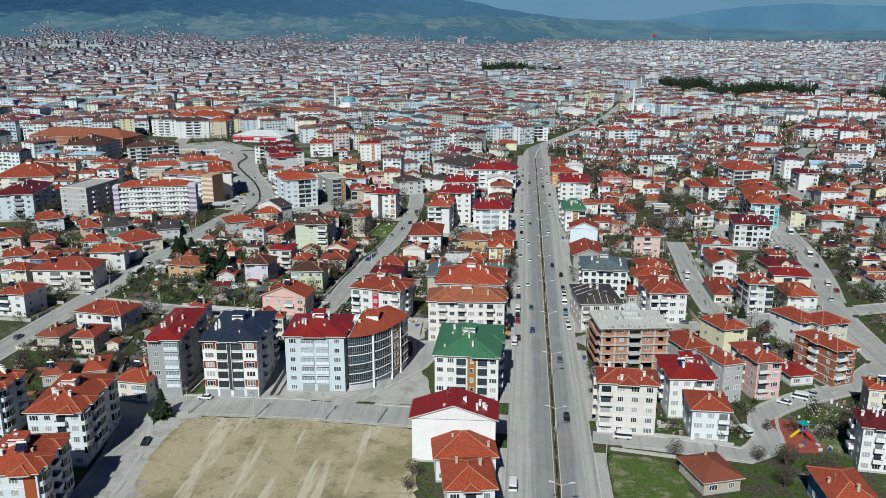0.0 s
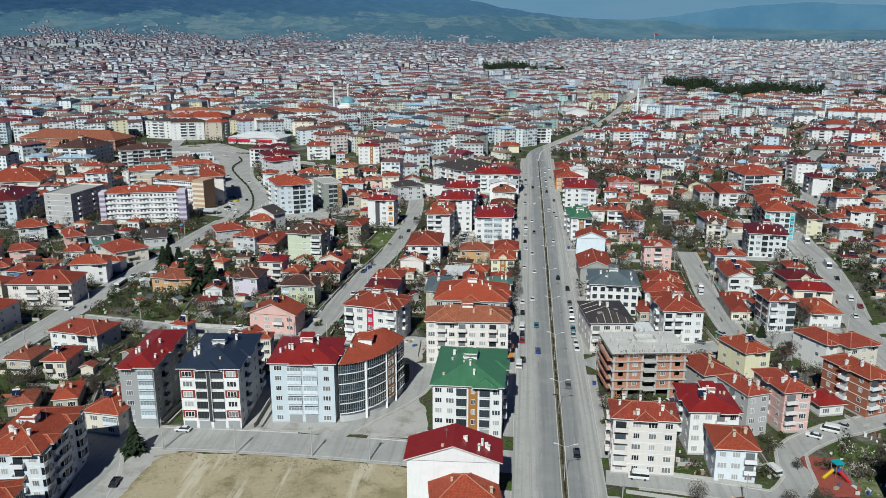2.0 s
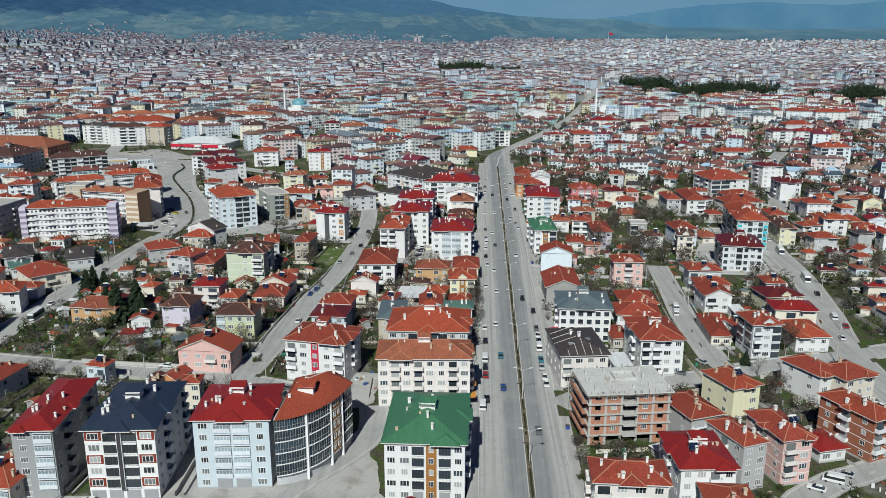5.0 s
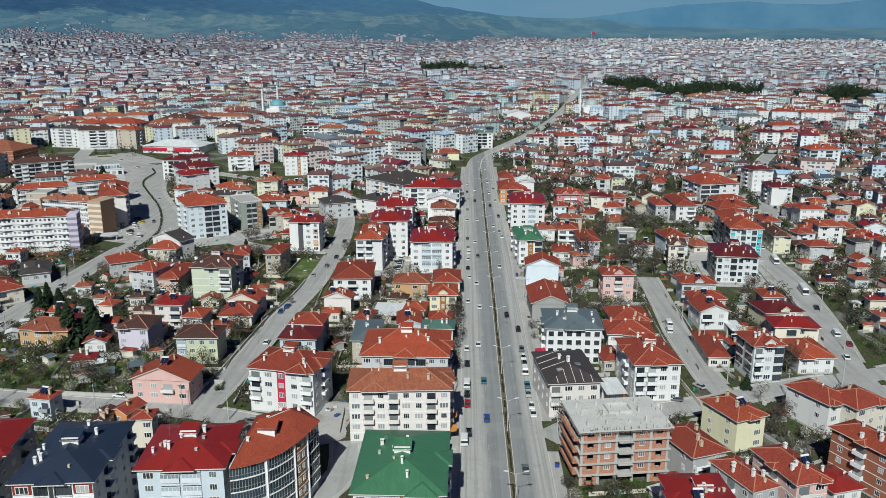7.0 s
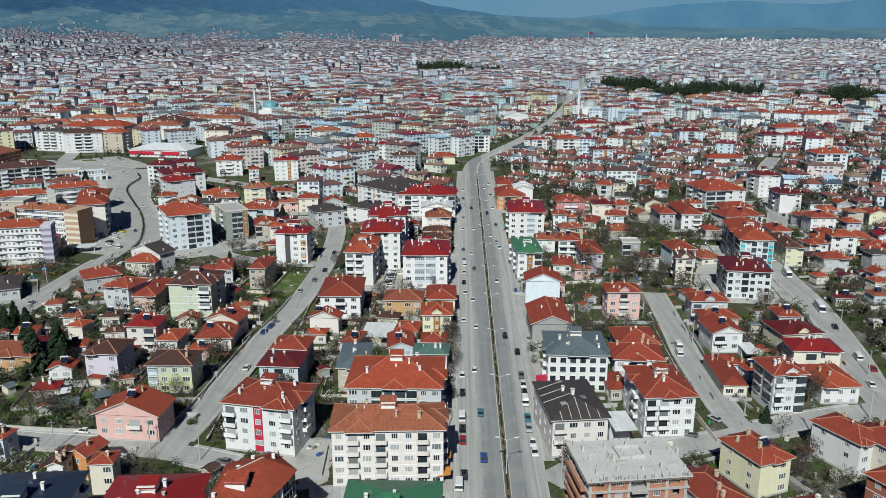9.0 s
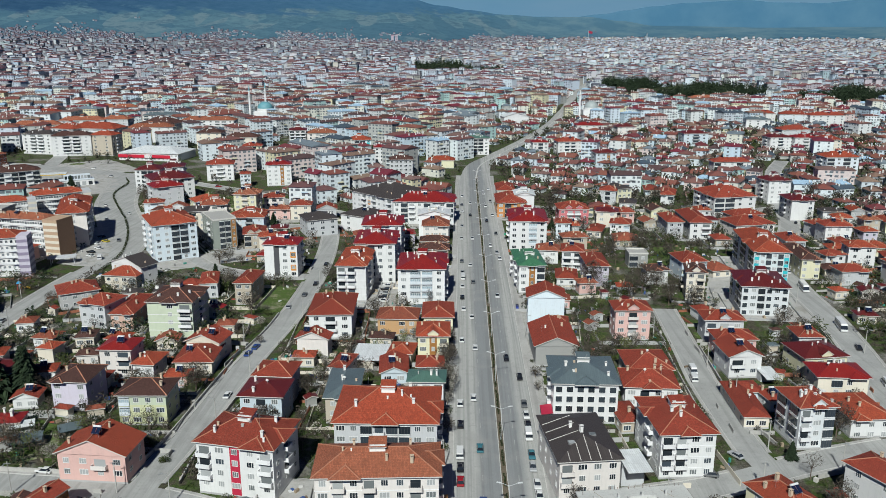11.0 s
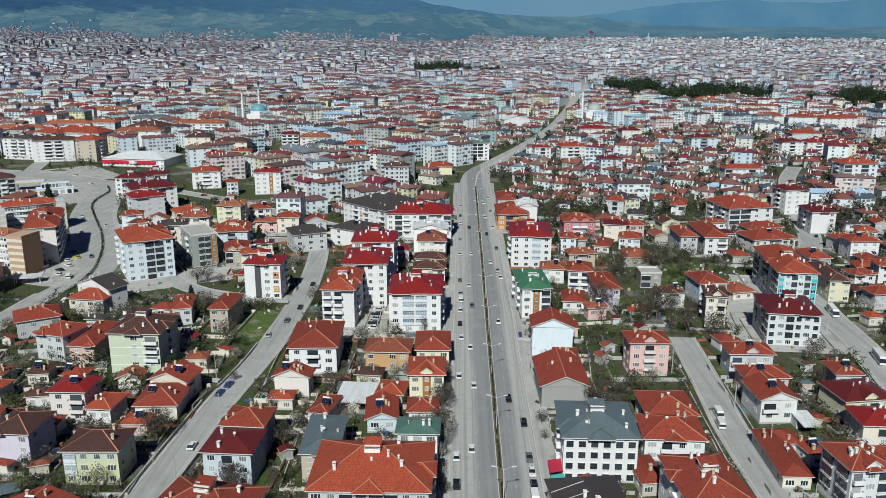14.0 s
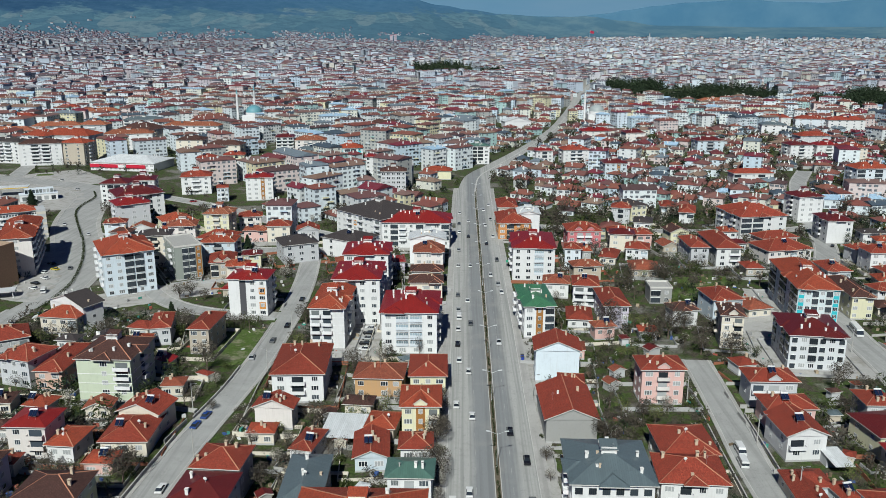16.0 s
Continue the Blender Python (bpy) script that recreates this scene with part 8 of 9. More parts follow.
def far_plants(name, count, seed, label, mats, near, place):
    """Small trees joined into one mesh: ragged clouds of leaves."""
    rnd = random.Random(seed)
    g = Geo()
    made = 0
    for _ in range(count * 5):
        spot = place(rnd)
        if spot is None:
            continue
        x, y, size, tall, m = spot
        z = lift(x, y)
        if m == 1:
            leaf_cloud(g, rnd, (x, y, z + tall * 0.5), (size, size, tall * 0.5), near, size * 0.15, 1, 0.9)
            leaf_cloud(g, rnd, (x, y, z + tall * 0.46), (size, size, tall * 0.5), near // 2, size * 0.26, 0, 0.3)
        else:
            for k in range(3):
                a, off = rnd.uniform(0, 6.283), size * rnd.uniform(0.1, 0.5)
                leaf_cloud(g, rnd, (x + math.cos(a) * off, y + math.sin(a) * off, z + tall * rnd.uniform(0.36, 0.56)), (size * 0.7, size * 0.7, tall * 0.42), near // 3, size * (0.36 if near < 40 else 0.25), m, 0.7 if near < 40 else 0.45)
        made += 1
        if made >= count:
            break
    me = bpy.data.meshes.new(name)
    me.from_pydata(g.v, [], g.f)
    for mat in mats:
        me.materials.append(mat)
    me.polygons.foreach_set("material_index", g.m)
    tagged(new(name, me), label, "trees", "", "stuff")


def garden_spot(rnd):
    pick = rnd.random()
    y = rnd.uniform(560, 1000) if pick < 0.34 else rnd.uniform(900, 1700) if pick < 0.70 else rnd.uniform(1700, 4300)
    x = rnd.uniform(-0.66, 0.56) * y if rnd.random() < 0.5 else rnd.uniform(0.03, 0.56) * y
    if not cleared(x, y, 1.0) or y < 1000 and filled(x, y, 1.0) or any(math.hypot((x - fx) / fw, (y - fy) / fh) < 1 for fx, fy, fw, fh in WOODS):
        return None
    if y < 640 and any(abs(x - ox) < ow and abs(y - oy) < oh for ox, oy, ow, oh in ((-35, 428, 9, 22), (118, 440, 24, 50), (-130, 470, 34, 24), (-40, 275, 9, 14), (-130, 588, 26, 18))):
        return None
    big = rnd.uniform(1.6, 3.9) * (1.0 if y < 2000 else 1.7)
    return x, y, big, big * rnd.uniform(1.6, 2.6), rnd.choice((0, 0, 0, 0, 0, 0, 1, 2, 2, 3))


def beside_road(x, y, margin):
    """Whether a place lies off every paved strip by a margin."""
    for line, half in ROAD_LINES:
        for a, b in zip(line, line[1:]):
            if abs(a.x - x) < half + 14 and abs(a.y - y) < half + 14:
                way = b - a
                u = max(0.0, min(1.0, ((x - a.x) * way.x + (y - a.y) * way.y) / max(way.length_squared, 1e-6)))
                if math.hypot(a.x + way.x * u - x, a.y + way.y * u - y) < half + margin:
                    return False
    return True


def near_spot(rnd):
    y = rnd.uniform(200, 640)
    x = rnd.uniform(-0.66 * y - 12, 0.56 * y + 8)
    edge = rnd.random() < 0.4
    if -102 < x < -20 and y < 246 or -50 < x < -2 and y < 262 or 20 < x < 27 and y < 262 or -6 < x < 23 or not (beside_road(x, y, 1.0) if edge else cleared(x, y, 0.5)) or filled(x, y, 0.9):
        return None
    if any(abs(x - ox) < ow and abs(y - oy) < oh for ox, oy, ow, oh in ((-35, 428, 9, 22), (122, 440, 22, 50), (-130, 470, 34, 24), (-40, 275, 9, 14), (-130, 588, 24, 16), (-78, 420, 8, 15))):
        return None
    if noise.noise(Vector((x * 0.05, y * 0.05, 2.0))) < -0.34:
        return None
    big = rnd.uniform(0.6, 1.7) if rnd.random() < 0.72 else rnd.uniform(1.6, 2.7)
    if edge and not cleared(x, y, 0.5):
        return x, y, big * 0.6, big * rnd.uniform(0.7, 1.1), rnd.choice((0, 0, 1, 2, 2))
    if (x < -84 and 290 < y < 470 or x > 95 and y > 320) and rnd.random() < 0.45:
        return x, y, big * 1.5, big * rnd.uniform(2.0, 3.2), rnd.choice((0, 0, 2, 3, 3))
    return x, y, big, big * rnd.uniform(1.1, 2.2), rnd.choice((0, 0, 0, 0, 0, 0, 0, 0, 1, 2, 2, 2, 3))


def wood_spot(rnd):
    fx, fy, fw, fh = rnd.choice(WOODS[:2] + WOODS)
    a, r = rnd.uniform(0, 2 * math.pi), math.sqrt(rnd.random()) * (1 + 0.12 * math.sin(fx))
    if noise.noise(Vector((fx + math.cos(a) * r * fw, fy + math.sin(a) * r * fh, 0)) * 0.02) < 0.02 + 0.25 * rnd.random():
        return None
    return fx + math.cos(a) * r * fw, fy + math.sin(a) * r * fh, rnd.uniform(2.4, 4.8), rnd.choice((9, 13, 16, 20, 24)) * rnd.uniform(0.85, 1.1), 3


def row_spot(rnd):
    fx, fy, n = rnd.choice(((-40, 1180, 8), (-20, 1190, 8), (10, 1500, 6), (-290, 760, 5), (60, 1230, 5)))
    return fx + rnd.randrange(n) * 7 - 20, fy + rnd.uniform(-4, 4), 1.6, rnd.uniform(9, 14), 3


far_plants("garden_shrubs", 8800, 15, "dense bare and green garden shrubs between the houses", (TWIG, BLOSSOM, OLIVE, NEEDLE), 54, near_spot)
rnd = random.Random(19)
g = Geo()
grown = 0
while grown < 520:
    y = rnd.uniform(262, 640)
    x = rnd.uniform(-0.64 * y - 10, 0.55 * y + 6)
    if -9 < x < 24 or noise.noise(Vector((x * 0.03, y * 0.03, 5.0))) < rnd.uniform(-0.2, 0.25) or not cleared(x, y, 0.6) or filled(x, y, 1.6):
        grown += 0.02
        continue
    if any(abs(x - ox) < ow and abs(y - oy) < oh for ox, oy, ow, oh in ((-35, 428, 9, 22), (122, 440, 22, 50), (-130, 470, 34, 24), (-40, 275, 9, 14), (-130, 588, 24, 16), (-78, 420, 8, 15))):
        continue
    grown += 1
    size, tall = rnd.uniform(1.6, 3.6), rnd.uniform(4.5, 9.0)
    m = rnd.choice((0, 0, 0, 0, 0, 1, 2, 3))
    g.bar((x, y, -0.2), (x, y, tall * 0.5), 0.14, 4, 0.07, 4)
    for k in range(5):
        a = rnd.uniform(0, 6.283)
        g.bar((x, y, tall * 0.35), (x + math.cos(a) * size * 0.7, y + math.sin(a) * size * 0.7, tall * rnd.uniform(0.6, 0.9)), 0.07, 4, 0.02, 3)
        leaf_cloud(g, rnd, (x + math.cos(a) * size * 0.45, y + math.sin(a) * size * 0.45, tall * rnd.uniform(0.5, 0.75)), (size * 0.6, size * 0.6, tall * 0.27), 44, 0.42 if m == 0 else 0.24, m, 0.2 if m == 0 else 0.8)
me = bpy.data.meshes.new("orchard_trees")
me.from_pydata(g.v, [], g.f)
for mat in (TWIG, BLOSSOM, OLIVE, BUD, BARK):
    me.materials.append(mat)
me.polygons.foreach_set("material_index", g.m)
tagged(new("orchard_trees", me), "bare, budding and blossoming orchard trees behind the houses", "trees", "", "stuff")
far_plants("garden_trees", 7600, 5, "bare and budding garden trees among the houses", (TWIG, BLOSSOM, OLIVE, NEEDLE), 34, garden_spot)
far_plants("park_trees", 4000, 6, "dark conifer park woods in the town", (TWIG, BLOSSOM, OLIVE, NEEDLE), 34, wood_spot)
far_plants("park_trees", 90, 7, "rows of dark conifers in the town", (TWIG, BLOSSOM, OLIVE, NEEDLE), 60, row_spot)

# hedges of the medians
rnd = random.Random(12)
g = Geo()
for p in smooth_line([(-164, 456), (-164.5, 470), (-167, 490), (-178, 524), (-192, 556), (-202, 575), (-216, 601), (-229, 627), (-235, 648), (-238, 673), (-247, 692)], 1.1):
    if rnd.random() < 0.85:
        leaf_cloud(g, rnd, (p.x, p.y, 0.8), (0.7, 0.7, 0.7), 22, 0.3)
tagged(new("hedge", g.mesh("hedge", leaves("boulevard_leaves", (0.018, 0.028, 0.012), (0.055, 0.07, 0.025)))), "dark clipped shrubs along the boulevard median", "hedge", "", "stuff")
rnd = random.Random(9)
g = Geo()
y = 40.0
while y < 690:
    run = rnd.uniform(4, 15)
    k = y
    while k < y + run:
        leaf_cloud(g, rnd, (9.95 + rnd.uniform(-0.1, 0.1), k, 0.68), (0.32, 0.6, 0.42), 22, 0.22)
        k += 1.1
    y += run + rnd.uniform(1.5, 6.0)
me = g.mesh("hedge", leaves("hedge_leaves", (0.018, 0.028, 0.012), (0.055, 0.07, 0.025)))
tagged(new("hedge", me), "low dark clipped shrubs along the median", "hedge", "", "stuff")


# ---------------------------------------------------------------- street furniture
def lamp_meshes():
    pole, arm, head = Geo(), Geo(), Geo()
    paint = plain("lamp_paint", (0.58, 0.59, 0.60), 0.5)
    pole.bar((0, 0, 0), (0, 0, 9.2), 0.09, r2=0.055, sides=8)
    pole.bar((0, 0, 0), (0, 0, 0.5), 0.17, sides=8)
    arm.bar((0, 0, 8.9), (1.9, 0, 9.7), 0.045, sides=6)
    head.box(-0.55, 0.55, -0.18, 0.18, -0.07, 0.09)
    return pole.mesh("pole", paint), arm.mesh("arm", paint), head.mesh("lamp_head", plain("lamp_shell", (0.70, 0.71, 0.72), 0.4))


POLE, ARM, HEAD = lamp_meshes()
for k in range(-7, 10):
    lamp = thing("street_lamp", 9.95, 342.3 + 37.1 * k, 0.28, 0, "grey twin-armed steel street lamp on the median", "street lamp", "street lamps of the avenue")
    part("pole", POLE, lamp)
    for s in (0, 180):
        part("arm", ARM, lamp, pose(0, 0, 0, 0, 0, s))
        part("lamp_head", HEAD, lamp, pose(0, 0, 0, 0, 0, s) @ pose(2.3, 0, 9.75, 0, -8, 0))

g = Geo()
g.bar((0, 0, -0.3), (0, 0, 8.5), 0.17, r2=0.11, sides=6)
UTILITY = g.mesh("pole", CONCRETE)
g = Geo()
g.box(-0.8, 0.8, -0.06, 0.06, 7.9, 8.02)
CROSSARM = g.mesh("crossarm", STEEL)
g = Geo()
g.bar((0, 0, 8.0), (0, -1.3, 8.5), 0.04)
g.box(-0.14, 0.14, -1.9, -1.2, 8.42, 8.54)
BRACKET = g.mesh("lamp_bracket", STEEL)
for x, y, turn in ((-72.6, 198.6, 0), (-53, 199.4, 0), (-38.2, 199.2, 0), (-92, 199.2, 0), (-81.5, 278, 20), (-67, 273, -70), (-68, 312, -80), (-67, 345, -80), (-76, 372, 80), (-60.5, 398, -80), (-60.5, 436, -80), (-106, 277, 0), (-137, 281, 0),
                   (79, 302, 90), (79.5, 330, 90), (79, 356, 90), (67, 380, -90), (22.6, 262, 0), (46, 274, 0), (70, 281, 0), (93, 291, 0), (113, 300, 0), (127, 330, 80), (135, 368, 80), (133, 420, 80), (148, 455, 80), (21.8, 180, 0), (50, 187, 0),
                   (-168, 260, 80), (-167, 300, 80), (-167, 340, 80), (-166, 385, 80), (-180, 420, 80), (21.9, 300, 90), (21.9, 380, 90), (-4.9, 290, -90), (-4.9, 400, -90)):
    ob = thing("utility_pole", x, y, 0, turn, "weathered concrete utility pole with a lamp bracket", "utility pole", "utility poles of the streets")
    part("pole", UTILITY, ob)
    part("crossarm", CROSSARM, ob)
    part("lamp_bracket", BRACKET, ob)


def garden_wall(points, h, mat, label):
    line = smooth_line(points, 5)
    g = Geo()
    strip(g, line, -0.12, 0.12, h, 0, h + 0.2)
    strip(g, line, -0.17, 0.17, h + 0.08, 0, 0.08)
    tagged(new("garden_wall", g.mesh("garden_wall", mat)), label, "wall")


for pts, h in (([(-82, 285), (-79, 303), (-77, 335), (-75.5, 356)], 1.1), ([(-68, 282), (-68.5, 303), (-66.5, 335)], 1.0), ([(-150, 281.5), (-114, 277), (-100, 276)], 1.2), ([(-132, 289), (-114, 287), (-97, 286)], 1.2),
               ([(82, 304), (79, 322), (80, 350), (81, 372)], 0.9), ([(67, 322), (68, 350), (69, 372)], 1.0), ([(86, 288), (99, 293), (112, 297)], 1.3), ([(-74, 366), (-71.5, 385), (-70.5, 402)], 1.0),
               ([(114.5, 311), (123, 350), (131, 398)], 1.0), ([(-60, 366), (-61, 392), (-60, 405)], 0.9), ([(-47.5, 262), (-48, 290)], 1.4), ([(-72.3, 212.5), (-73.2, 230)], 1.6), ([(-70.4, 213), (-71, 228)], 0.9), ([(-98.2, 212), (-97.6, 225)], 1.6), ([(-96.4, 212), (-96, 224)], 0.8), ([(30, 200), (44, 198), (56, 195.5)], 0.9), ([(24, 190.5), (40, 187.8)], 0.8)):
    garden_wall(pts, h, CONCRETE, "low weathered concrete garden wall beside a street")

# low walls and fences round the plots
rnd = random.Random(61)
g = Geo()
for fx, fy, c, si, hw, hd in FOOTPRINTS:
    if not 215 < fy < 620 or hw < 3 or rnd.random() < 0.25:
        continue
    gap = [rnd.uniform(2.5, 5.5) for _ in range(4)]
    corners = [(-hw - gap[0], -hd - gap[1]), (hw + gap[2], -hd - gap[1]), (hw + gap[2], hd + gap[3]), (-hw - gap[0], hd + gap[3])]
    tall, m = rnd.uniform(0.8, 1.5), rnd.choice((0, 0, 1, 2, 2, 3))
    for (ax, ay), (bx, by) in zip(corners, corners[1:] + corners[:1]):
        long = math.hypot(bx - ax, by - ay)
        k = int(long / 2.0)
        for i in range(k):
            u0, u1 = i / k, (i + 1) / k
            p, q = [(ax + (bx - ax) * u, ay + (by - ay) * u) for u in (u0, u1)]
            p, q = [(fx + c * e - si * f, fy + si * e + c * f) for e, f in (p, q)]
            mx, my = (p[0] + q[0]) / 2, (p[1] + q[1]) / 2
            if not cleared(mx, my, -1.6) or filled(mx, my, 0.6) or -112 < mx < -20 and my < 262 or 20 < mx < 28 and my < 262:
                continue
            dx, dy = q[0] - p[0], q[1] - p[1]
            f = 0.09 / math.hypot(dx, dy)
            g.prism([(p[0] + dy * f, p[1] - dx * f), (q[0] + dy * f, q[1] - dx * f), (q[0] - dy * f, q[1] + dx * f), (p[0] - dy * f, p[1] + dx * f)], 0, tall, m)
tagged(new("plot_wall", g.mesh("plot_wall", WALL_MATS["greyplain"], WALL_MATS["cream"], CONCRETE, WALL_MATS["brick"])), "low rendered and concrete walls round the garden plots", "walls", "", "stuff")

# sheet roofs over yards
for x, y, turn, w, d, h, mat, label in ((-29.5, 350, -4, 13, 13, 3.6, ROOFS["white"][0], "pale sheet metal yard roof on posts"), (-113, 296.5, 20, 8, 5, 2.6, ROOFS["slate"][0], "grey sheet metal lean-to shed roof"), (-104, 303, 30, 6, 4, 2.8, ROOFS["slate"][0], "grey sheet metal lean-to shed roof"),
                                        (43.5, 330, 2, 5, 11, 3.2, ROOFS["white"][0], "pale sheet metal side roof"), (94.6, 339.9, 4, 5, 9, 2.8, ROOFS["white"][0], "white sheet metal shed roof"), (41, 279, 8, 6, 10, 6.5, ROOFS["white"][0], "white sheet annex roof"),
                                        (-118, 305, 25, 6, 3.2, 2.6, ROOFS["white"][0], "white sheet metal shed roof")):
    ob = thing("canopy", x, y, 0, turn, label, "canopy")
    g = Geo()
    a, b = (-w / 2, 0, h), (w / 2, d, h + 0.5)
    g.poly([(a[0], 0, h), (b[0], 0, h), (b[0], d, b[2]), (a[0], d, b[2])], 0)
    g.poly([(a[0], d, b[2] - 0.12), (b[0], d, b[2] - 0.12), (b[0], 0, h - 0.12), (a[0], 0, h - 0.12)], 0)
    g.poly([(a[0], 0, h - 0.12), (b[0], 0, h - 0.12), (b[0], 0, h), (a[0], 0, h)], 0)
    part("roof", g.mesh("roof", mat), ob)
    g = Geo()
    g.box(-w / 2 + 0.2, w / 2 - 0.2, d * 0.5, d - 0.2, 0, h + 0.1)
    part("wall", g.mesh("wall", WALL_MATS["palegrey"]), ob)
    FOOTPRINTS.append((x, y + d / 2, 1, 0, w / 2, d / 2))

# vents, stacks and aerials on the roofs
rnd = random.Random(71)
g = Geo()
for x, y, c, si, w, d, height, tall in ROOFTOPS:
    for _ in range(rnd.choice((2, 3, 4)) if tall else rnd.choice((0, 0, 1))):
        px, py = rnd.uniform(-0.38, 0.38) * w, rnd.uniform(0.12, 0.62) * d
        z = height(px, py)
        qx, qy = x + c * px - si * py, y + si * px + c * py
        a, up, m = rnd.uniform(0.14, 0.28), rnd.uniform(0.3, 0.9), rnd.choice((0, 1, 1, 2))
        g.box(qx - a, qx + a, qy - a, qy + a, z - 0.3, z + up, m)
        g.box(qx - a * 1.25, qx + a * 1.25, qy - a * 1.25, qy + a * 1.25, z + up, z + up + 0.1, m)
    if rnd.random() < (0.7 if tall else 0.35):
        px, py = rnd.uniform(-0.3, 0.3) * w, rnd.uniform(0.35, 0.6) * d
        z, qx, qy = height(px, py), x + c * px - si * py, y + si * px + c * py
        g.bar((qx, qy, z - 0.2), (qx, qy, z + 2.4), 0.035, 3, sides=3)
        for k in range(4):
            g.bar((qx - 0.5 + 0.08 * k, qy, z + 1.7 + 0.2 * k), (qx + 0.5 - 0.08 * k, qy, z + 1.7 + 0.2 * k), 0.02, 3, sides=3)
tagged(new("roof_vents", g.mesh("roof_vents", WHITE_STACK, CREAM_STACK, CONCRETE, STEEL)), "small white vents, flues and aerials on the roofs", "vents", "", "stuff")

# things lying about in the yards: timber, crates, tarpaulins, drums, chairs
rnd = random.Random(72)
g = Geo()
laid = 0
while laid < 2600:
    y = rnd.uniform(195, 560)
    x = rnd.uniform(-0.62 * y - 8, 0.54 * y + 6)
    laid += 0.1
    if -112 < x < -20 and y < 262 or -9 < x < 26 or noise.noise(Vector((x * 0.08, y * 0.08, 11.0))) < -0.1 or not cleared(x, y, 0.4) or filled(x, y, 0.7):
        continue
    laid += 0.9
    a, c, up = rnd.uniform(0.15, 0.8), rnd.uniform(0.1, 0.45), rnd.uniform(0.15, 1.0)
    turn = rnd.uniform(0, 3.1416)
    ct, st = math.cos(turn), math.sin(turn)
    g.prism([(x + ct * px - st * py, y + st * px + ct * py) for px, py in ((-a, -c), (a, -c), (a, c), (-a, c))], 0.0, 0.12 + up, 0)
tagged(new("yard_clutter", g.mesh("yard_clutter", by_island("yard_goods", [(0.55, 0.54, 0.52), (0.34, 0.27, 0.19), (0.20, 0.15, 0.10), (0.70, 0.70, 0.70), (0.05, 0.10, 0.28), (0.30, 0.30, 0.30), (0.42, 0.34, 0.24), (0.07, 0.30, 0.24), (0.36, 0.10, 0.07), (0.62, 0.60, 0.56)], 0.8))), "timber, crates, tarpaulins and drums lying in the yards", "clutter", "", "stuff")

# awnings along the avenue
for x, y, w, mat, label in ((23.2, 318, 6, PANELS["r"], "red shop awning beside the avenue"), (23.2, 311, 6, plain("teal_cloth", (0.10, 0.42, 0.38), 0.7), "teal shop awning beside the avenue"), (23.0, 302, 5, PANELS["r"], "red shop awning beside the avenue"),
                            (-5.2, 272, 4, PANELS["o"], "orange brown shop awning beside the avenue"), (-5.2, 264, 4, PANELS["o"], "orange brown shop awning beside the avenue"), (23, 520, 4, plain("green_cloth", (0.05, 0.35, 0.2), 0.7), "green shop awning beside the avenue")):
    ob = thing("awning", x, y, 0.2, 0, label, "awning")
    g = Geo()
    g.poly([(-1.6, -w / 2, 2.6), (1.6, -w / 2, 3.1), (1.6, w / 2, 3.1), (-1.6, w / 2, 2.6)])
    g.poly([(-1.6, w / 2, 2.55), (1.6, w / 2, 3.05), (1.6, -w / 2, 3.05), (-1.6, -w / 2, 2.55)])
    g.poly([(-1.6, -w / 2, 2.2), (-1.6, -w / 2, 2.6), (-1.6, w / 2, 2.6), (-1.6, w / 2, 2.2)])
    part("cloth", g.mesh("cloth", mat), ob)
    for dy in (-w / 2 + 0.1, w / 2 - 0.1):
        g = Geo()
        g.bar((-1.4, dy, 0), (-1.4, dy, 2.6), 0.04)
        part("post", g.mesh("post", STEEL), ob)

# entrance canopy and playground of the striped blocks
canopy = thing("canopy", -187.0, 470.5, 0, 18, "pale concrete entrance canopy on posts", "canopy")
g = Geo()
arc = [(-6 + 12 * i / 12, -2.4 - 1.2 * math.sin(math.pi * i / 12)) for i in range(13)]
g.prism(arc + [(6, 2.6), (-6, 2.6)], 3.0, 3.5)
part("roof", g.mesh("roof", WALL_MATS["palegrey"]), canopy)
for px, py in ((-5, -1.8), (5, -1.8), (-5, 2.0), (5, 2.0)):
    g = Geo()
    g.bar((px, py, 0), (px, py, 3.0), 0.16, sides=8)
    part("post", g.mesh("post", WHITE), canopy)
play = thing("playground_slide", -186.0, 430.0, 0, 30, "playground tower with a blue roof and yellow slide", "slide")
for px, py in ((-0.7, -0.7), (0.7, -0.7), (-0.7, 0.7), (0.7, 0.7)):
    g = Geo()
    g.bar((px, py, 0), (px, py, 3.1), 0.08, sides=6)
    part("post", g.mesh("post", plain("red_play_paint", (0.5, 0.04, 0.03), 0.45)), play)
g = Geo()
base = [(-0.95, -0.95, 3.0), (0.95, -0.95, 3.0), (0.95, 0.95, 3.0), (-0.95, 0.95, 3.0)]
for i in range(4):
    g.poly([base[i], base[(i + 1) % 4], (0, 0, 4.2)])
g.poly(base[::-1])
part("roof", g.mesh("roof", plain("blue_play_paint", (0.03, 0.28, 0.55), 0.4)), play)
g = Geo()
for y0, y1, up in ((-0.5, 0.5, 0.0), (-0.58, -0.5, 0.3), (0.5, 0.58, 0.3)):
    g.poly([(0.75, y0, 1.5 + up), (0.75, y1, 1.5 + up), (4.0, y1, 0.35 + up), (4.0, y0, 0.35 + up)][::-1])
    g.poly([(0.75, y0, 1.38), (0.75, y1, 1.38), (4.0, y1, 0.2), (4.0, y0, 0.2)])
    for yy2 in (y0, y1):
        g.poly([(0.75, yy2, 1.38), (4.0, yy2, 0.2), (4.0, yy2, 0.35 + up), (0.75, yy2, 1.5 + up)])
